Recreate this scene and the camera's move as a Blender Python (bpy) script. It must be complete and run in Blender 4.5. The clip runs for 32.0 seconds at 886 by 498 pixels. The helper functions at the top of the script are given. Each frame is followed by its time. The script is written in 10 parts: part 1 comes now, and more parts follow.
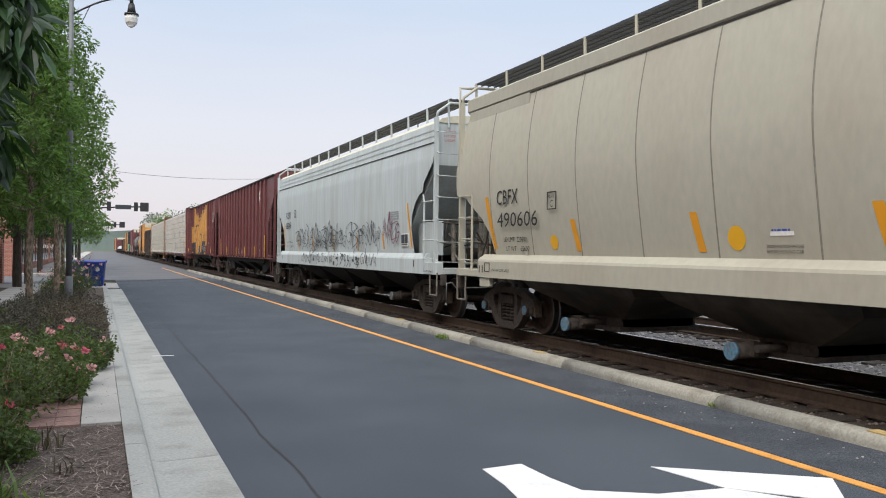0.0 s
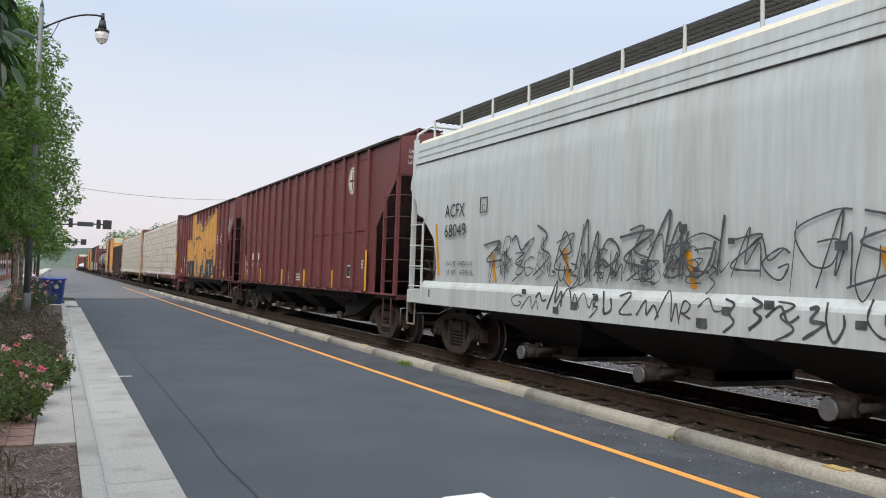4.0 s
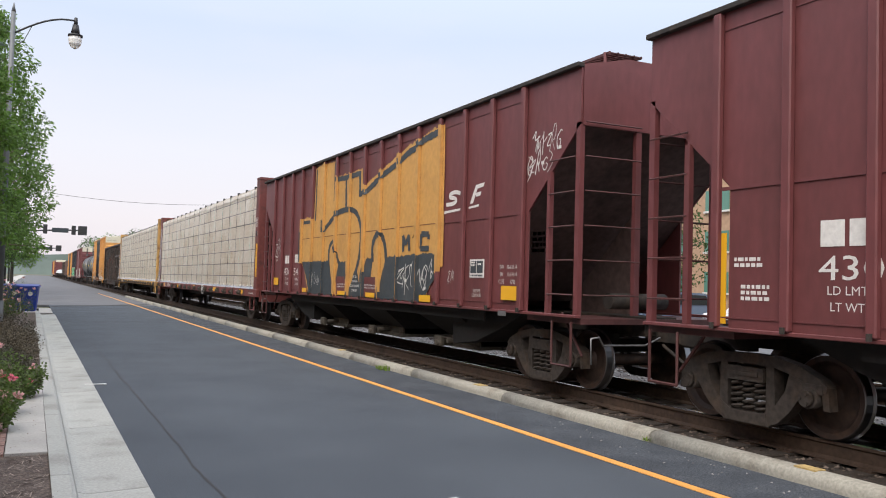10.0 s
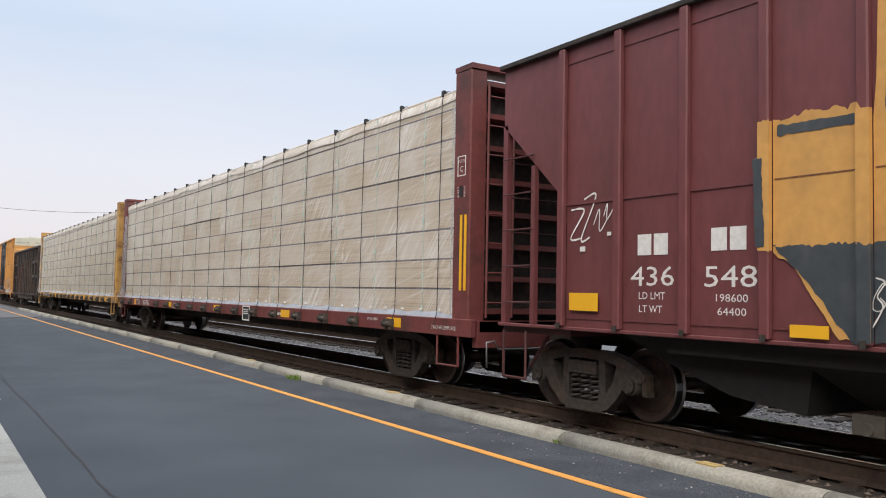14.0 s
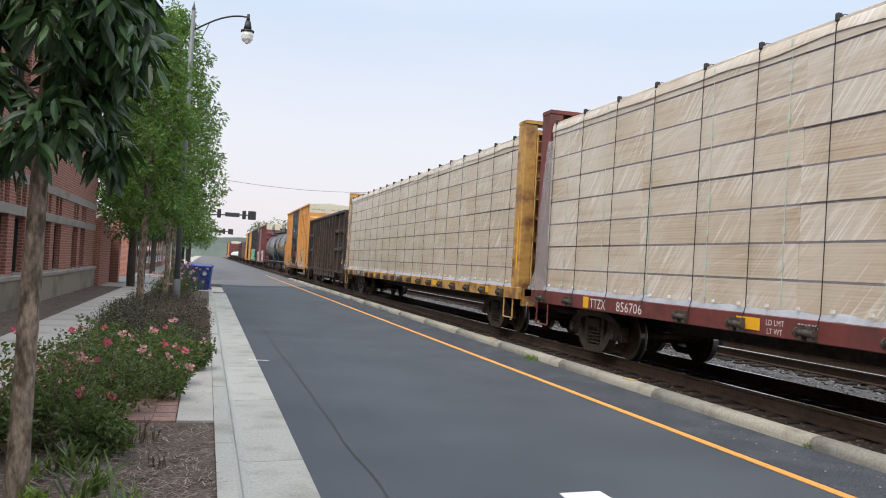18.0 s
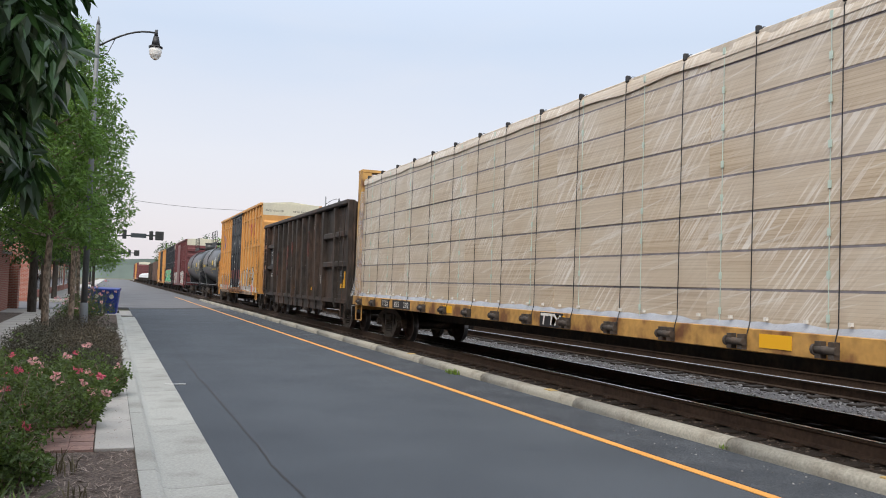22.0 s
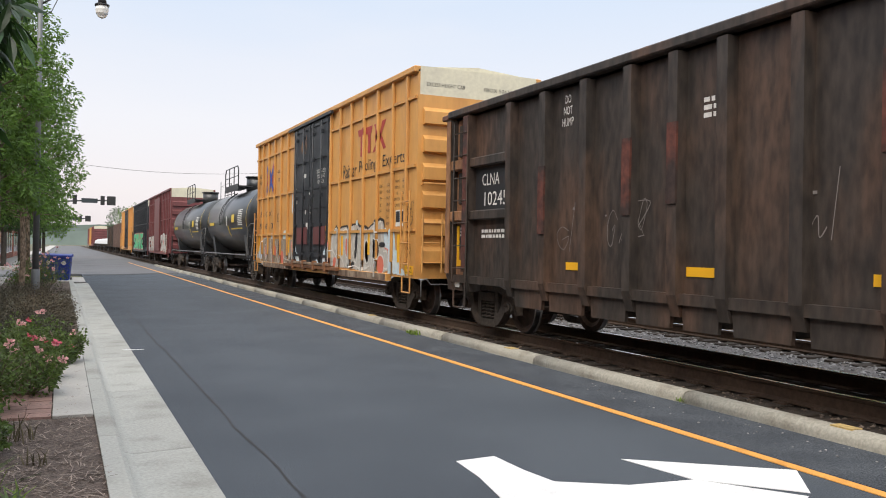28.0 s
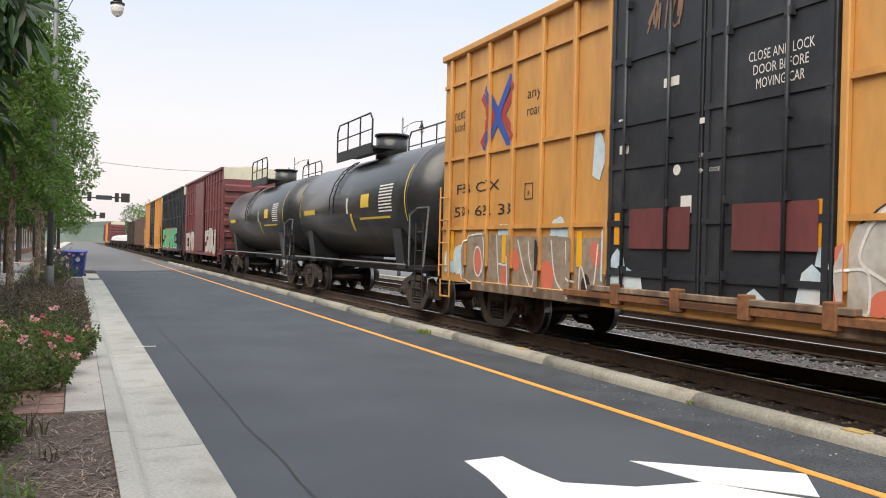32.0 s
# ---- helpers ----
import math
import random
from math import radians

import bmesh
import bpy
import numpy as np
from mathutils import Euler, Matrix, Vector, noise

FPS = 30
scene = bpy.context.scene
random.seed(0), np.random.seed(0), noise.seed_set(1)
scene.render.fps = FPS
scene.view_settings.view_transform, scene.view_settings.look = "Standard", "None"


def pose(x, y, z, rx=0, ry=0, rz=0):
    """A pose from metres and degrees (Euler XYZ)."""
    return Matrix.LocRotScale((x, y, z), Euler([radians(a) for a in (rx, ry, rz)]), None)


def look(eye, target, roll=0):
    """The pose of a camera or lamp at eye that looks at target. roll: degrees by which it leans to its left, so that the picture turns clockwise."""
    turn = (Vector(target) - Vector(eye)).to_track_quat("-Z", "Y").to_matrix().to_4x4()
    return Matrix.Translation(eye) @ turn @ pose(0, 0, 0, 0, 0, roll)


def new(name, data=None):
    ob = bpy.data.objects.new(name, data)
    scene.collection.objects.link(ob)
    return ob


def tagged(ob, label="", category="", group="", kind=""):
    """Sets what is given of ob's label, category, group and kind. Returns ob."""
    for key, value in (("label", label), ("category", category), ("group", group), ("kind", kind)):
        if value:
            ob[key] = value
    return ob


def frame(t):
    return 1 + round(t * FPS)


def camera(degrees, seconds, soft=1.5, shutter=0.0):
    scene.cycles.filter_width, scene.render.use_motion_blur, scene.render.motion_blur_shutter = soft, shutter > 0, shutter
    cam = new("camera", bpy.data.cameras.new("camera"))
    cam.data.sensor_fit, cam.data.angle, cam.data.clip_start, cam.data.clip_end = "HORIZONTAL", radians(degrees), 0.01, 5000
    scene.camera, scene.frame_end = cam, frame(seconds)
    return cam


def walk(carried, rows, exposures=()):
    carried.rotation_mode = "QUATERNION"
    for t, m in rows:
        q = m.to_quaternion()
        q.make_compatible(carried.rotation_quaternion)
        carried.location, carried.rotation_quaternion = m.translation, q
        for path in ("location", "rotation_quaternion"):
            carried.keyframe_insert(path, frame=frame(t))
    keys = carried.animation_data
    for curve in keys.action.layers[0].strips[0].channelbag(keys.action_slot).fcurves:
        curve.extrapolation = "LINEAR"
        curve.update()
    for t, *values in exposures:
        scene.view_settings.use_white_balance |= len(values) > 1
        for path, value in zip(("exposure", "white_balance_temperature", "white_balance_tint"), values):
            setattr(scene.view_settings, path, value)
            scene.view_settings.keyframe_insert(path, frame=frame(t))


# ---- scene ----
# ------------------------------------------------------------------ camera
# x across the street, y along it, z up; the road surface is z = 0
cam = camera(55.41, 32.0, soft=1.0)
PATH = [
    (0.0, 0.022, 0.052, 1.704, 90.14, -0.51, -22.28),
    (0.5, 0.026, 0.051, 1.704, 90.22, -0.37, -22.46),
    (1.0, 0.016, 0.053, 1.701, 90.11, 0.00, -22.40),
    (1.5, 0.022, 0.055, 1.707, 90.22, 0.26, -22.33),
    (2.0, 0.012, 0.048, 1.703, 90.51, -0.11, -22.42),
    (2.5, 0.011, 0.041, 1.692, 90.62, -0.83, -22.97),
    (4.5, 0.009, 0.031, 1.705, 92.23, -2.11, -24.79),
    (5.0, 0.016, 0.031, 1.707, 91.96, -1.76, -24.63),
    (5.5, 0.025, 0.037, 1.706, 91.52, -1.40, -24.67),
    (6.0, 0.023, 0.025, 1.700, 91.04, -1.39, -24.18),
    (6.5, 0.015, 0.020, 1.702, 90.98, -1.43, -23.76),
    (7.0, 0.018, 0.017, 1.717, 91.58, -1.50, -23.42),
    (7.5, 0.013, 0.025, 1.711, 91.98, -1.54, -23.32),
    (8.0, 0.019, 0.022, 1.710, 91.98, -1.47, -23.68),
    (8.5, 0.022, 0.023, 1.714, 91.90, -1.21, -24.25),
    (9.0, 0.045, 0.020, 1.727, 92.17, -0.65, -25.19),
    (9.5, 0.042, 0.014, 1.722, 92.34, -1.15, -25.48),
    (10.0, 0.042, -0.002, 1.712, 92.33, -1.64, -26.00),
    (10.5, 0.046, -0.006, 1.700, 92.42, -2.05, -29.15),
    (11.0, 0.032, -0.009, 1.699, 93.21, -3.03, -34.64),
    (11.5, 0.026, -0.014, 1.702, 94.11, -3.44, -39.71),
    (12.0, 0.025, -0.023, 1.704, 94.37, -3.09, -44.63),
    (12.5, 0.020, -0.029, 1.700, 94.40, -2.71, -45.97),
    (13.0, 0.010, -0.027, 1.697, 93.95, -2.30, -42.34),
    (13.5, 0.002, -0.026, 1.699, 93.23, -1.69, -36.24),
    (14.0, -0.007, -0.030, 1.702, 93.01, -1.08, -32.09),
    (14.5, -0.020, -0.036, 1.705, 92.62, -0.87, -30.32),
    (15.0, -0.042, -0.038, 1.712, 92.29, -1.61, -29.50),
    (15.5, -0.013, -0.066, 1.705, 92.18, -2.23, -28.45),
    (17.5, 0.092, -0.029, 1.709, 90.82, -2.24, -19.30),
    (18.0, 0.081, -0.034, 1.711, 91.17, -3.22, -15.66),
    (18.5, 0.067, -0.049, 1.717, 91.56, -3.61, -12.54),
    (19.0, 0.059, -0.034, 1.708, 91.78, -3.45, -10.58),
    (19.5, 0.043, -0.033, 1.700, 91.77, -3.75, -10.54),
    (20.0, 0.023, -0.038, 1.706, 91.98, -3.50, -10.86),
    (20.5, 0.013, -0.045, 1.710, 92.45, -2.73, -11.58),
    (21.0, 0.008, -0.048, 1.710, 92.70, -2.52, -12.86),
    (21.5, -0.012, -0.037, 1.705, 92.97, -2.78, -16.39),
    (22.0, -0.032, -0.018, 1.696, 92.54, -1.87, -21.49),
    (22.5, -0.038, 0.004, 1.698, 91.76, -1.50, -25.20),
    (23.0, -0.046, 0.021, 1.698, 91.55, -1.57, -26.01),
    (23.5, -0.045, 0.008, 1.693, 91.70, -1.28, -25.91),
    (24.0, -0.041, 0.008, 1.689, 91.72, -1.31, -26.60),
    (24.5, -0.045, 0.014, 1.698, 91.48, -1.22, -27.59),
    (25.0, -0.058, 0.008, 1.683, 91.22, -1.06, -27.28),
    (25.5, -0.058, 0.002, 1.683, 90.99, -1.09, -25.94),
    (26.0, -0.056, 0.007, 1.683, 90.81, -1.28, -24.71),
    (26.5, -0.054, 0.015, 1.680, 90.52, -1.24, -24.23),
    (28.5, -0.049, 0.010, 1.677, 89.92, -1.06, -24.36),
    (29.0, -0.051, 0.012, 1.686, 89.86, -1.23, -24.46),
    (29.5, -0.039, 0.012, 1.680, 89.75, -1.02, -24.34),
    (30.0, -0.058, 0.010, 1.684, 89.82, -1.17, -24.06),
    (30.5, -0.050, -0.005, 1.682, 89.82, -1.17, -23.49),
    (31.0, -0.050, -0.008, 1.682, 89.81, -1.26, -23.40),
    (31.5, -0.043, -0.005, 1.680, 89.81, -1.47, -23.48),
    (32.0, -0.040, -0.009, 1.683, 89.95, -1.53, -23.50),
]
walk(cam, [(t, pose(x, y, z, rx, ry, rz)) for t, x, y, z, rx, ry, rz in PATH],
     exposures=[(0, 0.0, 6400, 10), (5, 0.03, 6450, 10), (8, 0.24, 6450, 12), (11, 0.14, 6500, 12), (12, 0.28, 6450, 14), (13, 0.24, 6450, 12), (14.5, -0.02, 6450, 10), (19, 0.12, 6450, 10), (23, 0.02, 6450, 10), (26.5, 0.06, 6500, 10), (29, 0.22, 6800, 10), (32, 0.24, 6900, 10)])

# how far the train has rolled towards the camera (seconds, metres)
ADVANCE = [
    (0, 0.00), (1, 4.71), (2, 9.38), (3, 13.91), (4, 18.36), (5, 22.89), (6, 27.55), (7, 32.22),
    (8, 36.85), (9, 41.49), (10, 46.14), (11, 50.80), (12, 55.46), (13, 60.07), (14, 64.63), (15, 69.18),
    (16, 73.72), (17, 78.24), (18, 82.74), (19, 87.23), (20, 91.71), (21, 96.22), (22, 100.74), (23, 105.24),
    (24, 109.71), (25, 114.15), (26, 118.60), (27, 123.03), (28, 127.45), (29, 131.85), (30, 136.25), (31, 140.66),
    (32, 145.05),
]

# ------------------------------------------------------------------ world and sun
world = bpy.data.worlds.new("hazy_sky")
scene.world = world
world.use_nodes = True
wn, wl = world.node_tree.nodes, world.node_tree.links
bg = wn["Background"]
sky = wn.new("ShaderNodeTexSky")
sky.sky_type, sky.sun_disc = "NISHITA", False
sky.sun_elevation, sky.sun_rotation = radians(53), radians(225)
sky.air_density, sky.dust_density, sky.ozone_density = 1.0, 2.0, 1.5
coord = wn.new("ShaderNodeTexCoord")
axes = wn.new("ShaderNodeSeparateXYZ")
wl.new(coord.outputs["Generated"], axes.inputs[0])
haze = wn.new("ShaderNodeValToRGB")
haze.color_ramp.elements[0].position, haze.color_ramp.elements[0].color = 0.0, (0.80, 0.74, 0.78, 1)
haze.color_ramp.elements[1].position, haze.color_ramp.elements[1].color = 1.0, (1.30, 1.40, 1.55, 1)
for where, tone in ((0.06, (0.84, 0.79, 0.82, 1)), (0.14, (0.82, 0.82, 0.87, 1)), (0.28, (0.66, 0.75, 0.89, 1)), (0.5, (0.95, 1.05, 1.22, 1))):
    haze.color_ramp.elements.new(where).color = tone
wl.new(axes.outputs["Z"], haze.inputs[0])
veil = wn.new("ShaderNodeTexNoise")
veil.inputs["Scale"].default_value, veil.inputs["Detail"].default_value = 2.2, 6
stretch = wn.new("ShaderNodeMapping")
stretch.inputs["Scale"].default_value = (1.0, 1.0, 4.0)
wl.new(coord.outputs["Generated"], stretch.inputs[0])
wl.new(stretch.outputs[0], veil.inputs["Vector"])
veil_amount = wn.new("ShaderNodeMapRange")
for k, v in zip(("From Min", "From Max", "To Min", "To Max"), (0.5, 0.75, 0.0, 0.35)):
    veil_amount.inputs[k].default_value = v
wl.new(veil.outputs[0], veil_amount.inputs[0])
cloudy = wn.new("ShaderNodeMix")
cloudy.data_type = "RGBA"
wl.new(veil_amount.outputs[0], cloudy.inputs["Factor"])
wl.new(haze.outputs[0], cloudy.inputs[6])
cloudy.inputs[7].default_value = (0.86, 0.84, 0.86, 1)
gain = wn.new("ShaderNodeVectorMath")
gain.operation = "SCALE"
gain.inputs["Scale"].default_value = 8.2
wl.new(cloudy.outputs[2], gain.inputs[0])
whole = wn.new("ShaderNodeMix")
whole.data_type = "RGBA"
whole.inputs["Factor"].default_value = 0.85
wl.new(sky.outputs[0], whole.inputs[6])
wl.new(gain.outputs[0], whole.inputs[7])
wl.new(whole.outputs[2], bg.inputs[0])
bg.inputs[1].default_value = 0.13

sun_data = bpy.data.lights.new("veiled_sun", "SUN")
sun_data.energy, sun_data.angle, sun_data.color = 3.3, radians(60), (1.0, 0.93, 0.83)
sun = new("veiled_sun", sun_data)
sun.matrix_world = look((-30, -30, 56), (0, 0, 0))

# ------------------------------------------------------------------ materials
MATS = {}


def material(name, color, rough=0.6, metal=0.0, grain=0.0, scale=30.0, stain=None, stain_scale=1.2, stain_at=(0.5, 0.7), bump=0.0,
             bump_scale=60.0, stretch=(1, 1, 1), vary=0.0, island=0.0, spec=0.5, coat=0.0):
    '''A surface with fine grain, larger stains and relief, all in metres.'''
    m = bpy.data.materials.new(name)
    m.use_nodes = True
    n, l = m.node_tree.nodes, m.node_tree.links
    b = n["Principled BSDF"]
    b.inputs["Roughness"].default_value, b.inputs["Metallic"].default_value = rough, metal
    b.inputs["Specular IOR Level"].default_value, b.inputs["Coat Weight"].default_value = spec, coat
    tc = n.new("ShaderNodeTexCoord")
    mp = n.new("ShaderNodeMapping")
    mp.inputs["Scale"].default_value = stretch
    l.new(tc.outputs["Object"], mp.inputs[0])
    base = n.new("ShaderNodeRGB")
    base.outputs[0].default_value = (*color, 1)
    out = base.outputs[0]

    def mix(kind, fac, a, c, fixed=None):
        x = n.new("ShaderNodeMix")
        x.data_type, x.blend_type = "RGBA", kind
        if fixed is None:
            l.new(fac, x.inputs["Factor"])
        else:
            x.inputs["Factor"].default_value = fixed
        l.new(a, x.inputs[6])
        if isinstance(c, tuple):
            x.inputs[7].default_value = (*c, 1)
        else:
            l.new(c, x.inputs[7])
        return x.outputs[2]

    def fuzz(s, lo, hi, to0, to1, detail=5.0):
        t = n.new("ShaderNodeTexNoise")
        t.inputs["Scale"].default_value, t.inputs["Detail"].default_value = s, detail
        l.new(mp.outputs[0], t.inputs["Vector"])
        r = n.new("ShaderNodeMapRange")
        for k, v in zip(("From Min", "From Max", "To Min", "To Max"), (lo, hi, to0, to1)):
            r.inputs[k].default_value = v
        l.new(t.outputs[0], r.inputs[0])
        return r.outputs[0], t.outputs[0]

    if stain:
        f, _ = fuzz(stain_scale, stain_at[0], stain_at[1], 0.0, 1.0, 8.0)
        out = mix("MIX", f, out, stain)
    if grain:
        f, _ = fuzz(scale, 0.3, 0.7, 1 - grain, 1 + grain)
        g = n.new("ShaderNodeCombineColor")
        for i in range(3):
            l.new(f, g.inputs[i])
        out = mix("MULTIPLY", None, out, g.outputs[0], 1.0)
    if vary or island:
        if vary:
            src = n.new("ShaderNodeObjectInfo").outputs["Random"]
        else:
            src = n.new("ShaderNodeNewGeometry").outputs["Random Per Island"]
        r = n.new("ShaderNodeMapRange")
        r.inputs["To Min"].default_value, r.inputs["To Max"].default_value = 1 - (vary or island), 1 + (vary or island)
        l.new(src, r.inputs[0])
        g = n.new("ShaderNodeCombineColor")
        for i in range(3):
            l.new(r.outputs[0], g.inputs[i])
        out = mix("MULTIPLY", None, out, g.outputs[0], 1.0)
    l.new(out, b.inputs["Base Color"])
    if bump:
        _, raw = fuzz(bump_scale, 0, 1, 0, 1)
        bp = n.new("ShaderNodeBump")
        bp.inputs["Strength"].default_value, bp.inputs["Distance"].default_value = bump, 0.02
        l.new(raw, bp.inputs["Height"])
        l.new(bp.outputs[0], b.inputs["Normal"])
    MATS[name] = m
    return m


M_ASPHALT = material("asphalt", (0.072, 0.084, 0.100), 0.9, grain=0.75, scale=95, stain=(0.056, 0.066, 0.080), stain_scale=0.6, stain_at=(0.36, 0.66), bump=0.12, bump_scale=170, spec=0.3)
M_SHOULDER = material("dark_patched_asphalt", (0.048, 0.055, 0.066), 0.9, grain=0.8, scale=85, stain=(0.068, 0.077, 0.090), stain_scale=1.6, stain_at=(0.42, 0.62), bump=0.4, bump_scale=90, spec=0.3)
M_ASPHALT_FAR = material("worn_asphalt", (0.11, 0.112, 0.12), 0.85, grain=0.2, scale=30, stain=(0.075, 0.078, 0.085), stain_scale=0.3)
M_STEP = material("grimy_pale_steel", (0.20, 0.185, 0.155), 0.75, grain=0.3, scale=14, stain=(0.10, 0.075, 0.055), stain_scale=5)
M_TAR = material("tar_seam", (0.022, 0.022, 0.024), 0.75, grain=0.3, scale=80)
M_CONCRETE = material("concrete", (0.385, 0.39, 0.365), 0.85, grain=0.14, scale=40, stain=(0.27, 0.27, 0.245), stain_scale=1.6, bump=0.25, bump_scale=120, vary=0.07)
M_KERB = material("kerb_concrete", (0.30, 0.285, 0.24), 0.85, grain=0.2, scale=35, stain=(0.17, 0.15, 0.12), stain_scale=2.4, stain_at=(0.48, 0.72), bump=0.4, bump_scale=90, vary=0.08)
M_WALK = material("pavement_concrete", (0.40, 0.385, 0.36), 0.85, grain=0.1, scale=40, stain=(0.31, 0.30, 0.28), stain_scale=0.9, vary=0.05)
M_YELLOW_LINE = material("yellow_road_paint", (0.70, 0.33, 0.075), 0.7, grain=0.18, scale=70, stain=(0.45, 0.19, 0.03), stain_scale=3, stain_at=(0.55, 0.8))
M_WHITE_LINE = material("white_road_paint", (0.74, 0.74, 0.74), 0.65, grain=0.08, scale=60, stain=(0.55, 0.55, 0.55), stain_scale=2.5, stain_at=(0.55, 0.8))
M_MULCH = material("pine_straw_mulch", (0.115, 0.088, 0.074), 0.95, grain=0.6, scale=45, stain=(0.06, 0.043, 0.035), stain_scale=4, bump=0.9, bump_scale=50)
M_STRAW = material("mulch_chips", (0.21, 0.17, 0.145), 0.95, grain=0.3, scale=30, island=0.55)
M_EARTH = material("bare_earth", (0.13, 0.11, 0.08), 0.95, grain=0.4, scale=8, stain=(0.07, 0.085, 0.035), stain_scale=0.05, stain_at=(0.4, 0.6))
M_BALLAST = material("ballast_bed", (0.14, 0.13, 0.125), 0.95, grain=0.55, scale=30, stain=(0.07, 0.05, 0.038), stain_scale=0.9, bump=1.0, bump_scale=24)
M_STONE = material("ballast_stone", (0.25, 0.24, 0.235), 0.9, grain=0.2, scale=20, island=0.5)
M_TIE = material("creosoted_tie", (0.038, 0.028, 0.021), 0.9, grain=0.45, scale=14, stretch=(1, 5, 5), vary=0.25, bump=0.5, bump_scale=20)
M_RAIL = material("rusty_rail", (0.078, 0.050, 0.034), 0.75, metal=0.2, grain=0.25, scale=20, stain=(0.045, 0.028, 0.02), stain_scale=2)
M_RAILHEAD = material("polished_rail_head", (0.55, 0.55, 0.56), 0.22, metal=1.0, grain=0.08, scale=40)
M_PAVER = material("red_paver", (0.27, 0.165, 0.14), 0.85, grain=0.2, scale=25, vary=0.12)
M_STONEBAND = material("cast_stone_band", (0.33, 0.30, 0.27), 0.85, grain=0.1, scale=20, stain=(0.24, 0.21, 0.19), stain_scale=1)
M_BASE = material("weathered_concrete_base", (0.30, 0.26, 0.21), 0.9, grain=0.12, scale=18, stain=(0.17, 0.14, 0.11), stain_scale=0.9, stain_at=(0.45, 0.7))
M_GLASS = material("dark_window_glass", (0.012, 0.014, 0.016), 0.08, spec=0.6)
M_BRONZE = material("bronze_window_frame", (0.035, 0.032, 0.03), 0.5, grain=0.1)
M_BARK = material("grey_brown_bark", (0.26, 0.205, 0.155), 0.95, grain=0.5, scale=34, stretch=(1, 1, 0.4), stain=(0.11, 0.085, 0.06), stain_scale=16, stain_at=(0.45, 0.6), bump=1.0, bump_scale=44)
M_BARK_DARK = material("dark_bark", (0.07, 0.058, 0.048), 0.95, grain=0.35, scale=20, stretch=(1, 1, 0.25), bump=0.8, bump_scale=25)
M_LEAF_BROAD = material("dark_broad_leaf", (0.036, 0.078, 0.026), 0.38, grain=0.25, scale=8, island=0.5)
M_LEAF_FINE = material("fresh_green_leaf", (0.105, 0.19, 0.05), 0.55, grain=0.2, scale=4, island=0.4)
M_LEAF_DEEP = material("shaded_green_leaf", (0.035, 0.075, 0.022), 0.6, grain=0.2, scale=4, island=0.4)
M_LEAF_ROSE = material("rose_leaf", (0.088, 0.135, 0.045), 0.5, grain=0.25, scale=8, island=0.5)
M_LEAF_RED = material("bronze_green_leaf", (0.085, 0.070, 0.042), 0.55, grain=0.25, scale=8, island=0.5)
M_LEAF_LIME = material("lime_green_blade", (0.16, 0.24, 0.05), 0.55, grain=0.2, scale=8, island=0.4)
M_DRYGRASS = material("dry_grass", (0.10, 0.085, 0.045), 0.8, island=0.4)
M_PINK = material("pink_rose_petal", (0.72, 0.16, 0.24), 0.6, island=0.35)
M_PALEPINK = material("pale_pink_petal", (0.80, 0.50, 0.50), 0.6, island=0.2)
M_BIN = material("blue_plastic", (0.016, 0.045, 0.33), 0.45, grain=0.1, scale=10)
M_BLACK = material("black_iron", (0.018, 0.018, 0.02), 0.5, grain=0.2, scale=20)
M_POLE = material("grey_green_pole", (0.15, 0.16, 0.165), 0.55, metal=0.3, grain=0.1, scale=12)
M_LAMPGLASS = material("frosted_lamp_glass", (0.75, 0.74, 0.70), 0.35)
M_SIGNAL = material("signal_housing", (0.03, 0.03, 0.03), 0.5, grain=0.15)
M_SIGN = material("dark_green_sign", (0.03, 0.04, 0.045), 0.5)
M_HILL = material("hazy_hill", (0.15, 0.19, 0.17), 1.0, grain=0.2, scale=0.05)
M_TANWALL = material("tan_brick_far", (0.42, 0.27, 0.17), 0.9, grain=0.12, scale=3)
M_PALEWALL = material("pale_render", (0.62, 0.60, 0.56), 0.9, grain=0.06, scale=2)
M_GREENGLASS = material("green_tinted_glass", (0.10, 0.22, 0.17), 0.15)
M_WHITECAR = material("white_car_paint", (0.75, 0.76, 0.78), 0.25, coat=0.5)
M_GREYCAR = material("blue_grey_car_paint", (0.10, 0.13, 0.18), 0.25, coat=0.5)
M_TYRE = material("tyre_rubber", (0.02, 0.02, 0.02), 0.85)

# rolling stock
M_TAN = material("tan_car_paint", (0.435, 0.415, 0.335), 0.7, spec=0.3, grain=0.05, scale=10, stain=(0.40, 0.36, 0.29), stain_scale=0.7, stain_at=(0.5, 0.8), stretch=(1, 1, 0.5))
M_WHITE = material("chalky_white_car_paint", (0.50, 0.545, 0.545), 0.8, grain=0.08, scale=14, stain=(0.435, 0.465, 0.45), stain_scale=2.2, stain_at=(0.45, 0.7), stretch=(1, 1, 0.08), spec=0.25)
M_CREAM = material("yellowed_white_paint", (0.60, 0.57, 0.44), 0.55, grain=0.07, scale=12, stain=(0.50, 0.47, 0.38), stain_scale=1.2)
M_BROWN = material("mineral_red_paint", (0.152, 0.045, 0.046), 0.5, grain=0.12, scale=9, stain=(0.115, 0.038, 0.036), stain_scale=0.8, stain_at=(0.45, 0.75), stretch=(1, 1, 0.4))
# Darker copy of M_BROWN: shade on ends and steps put into its colour.
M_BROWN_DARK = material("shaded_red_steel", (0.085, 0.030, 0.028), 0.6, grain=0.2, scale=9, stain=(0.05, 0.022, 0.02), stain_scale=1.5)
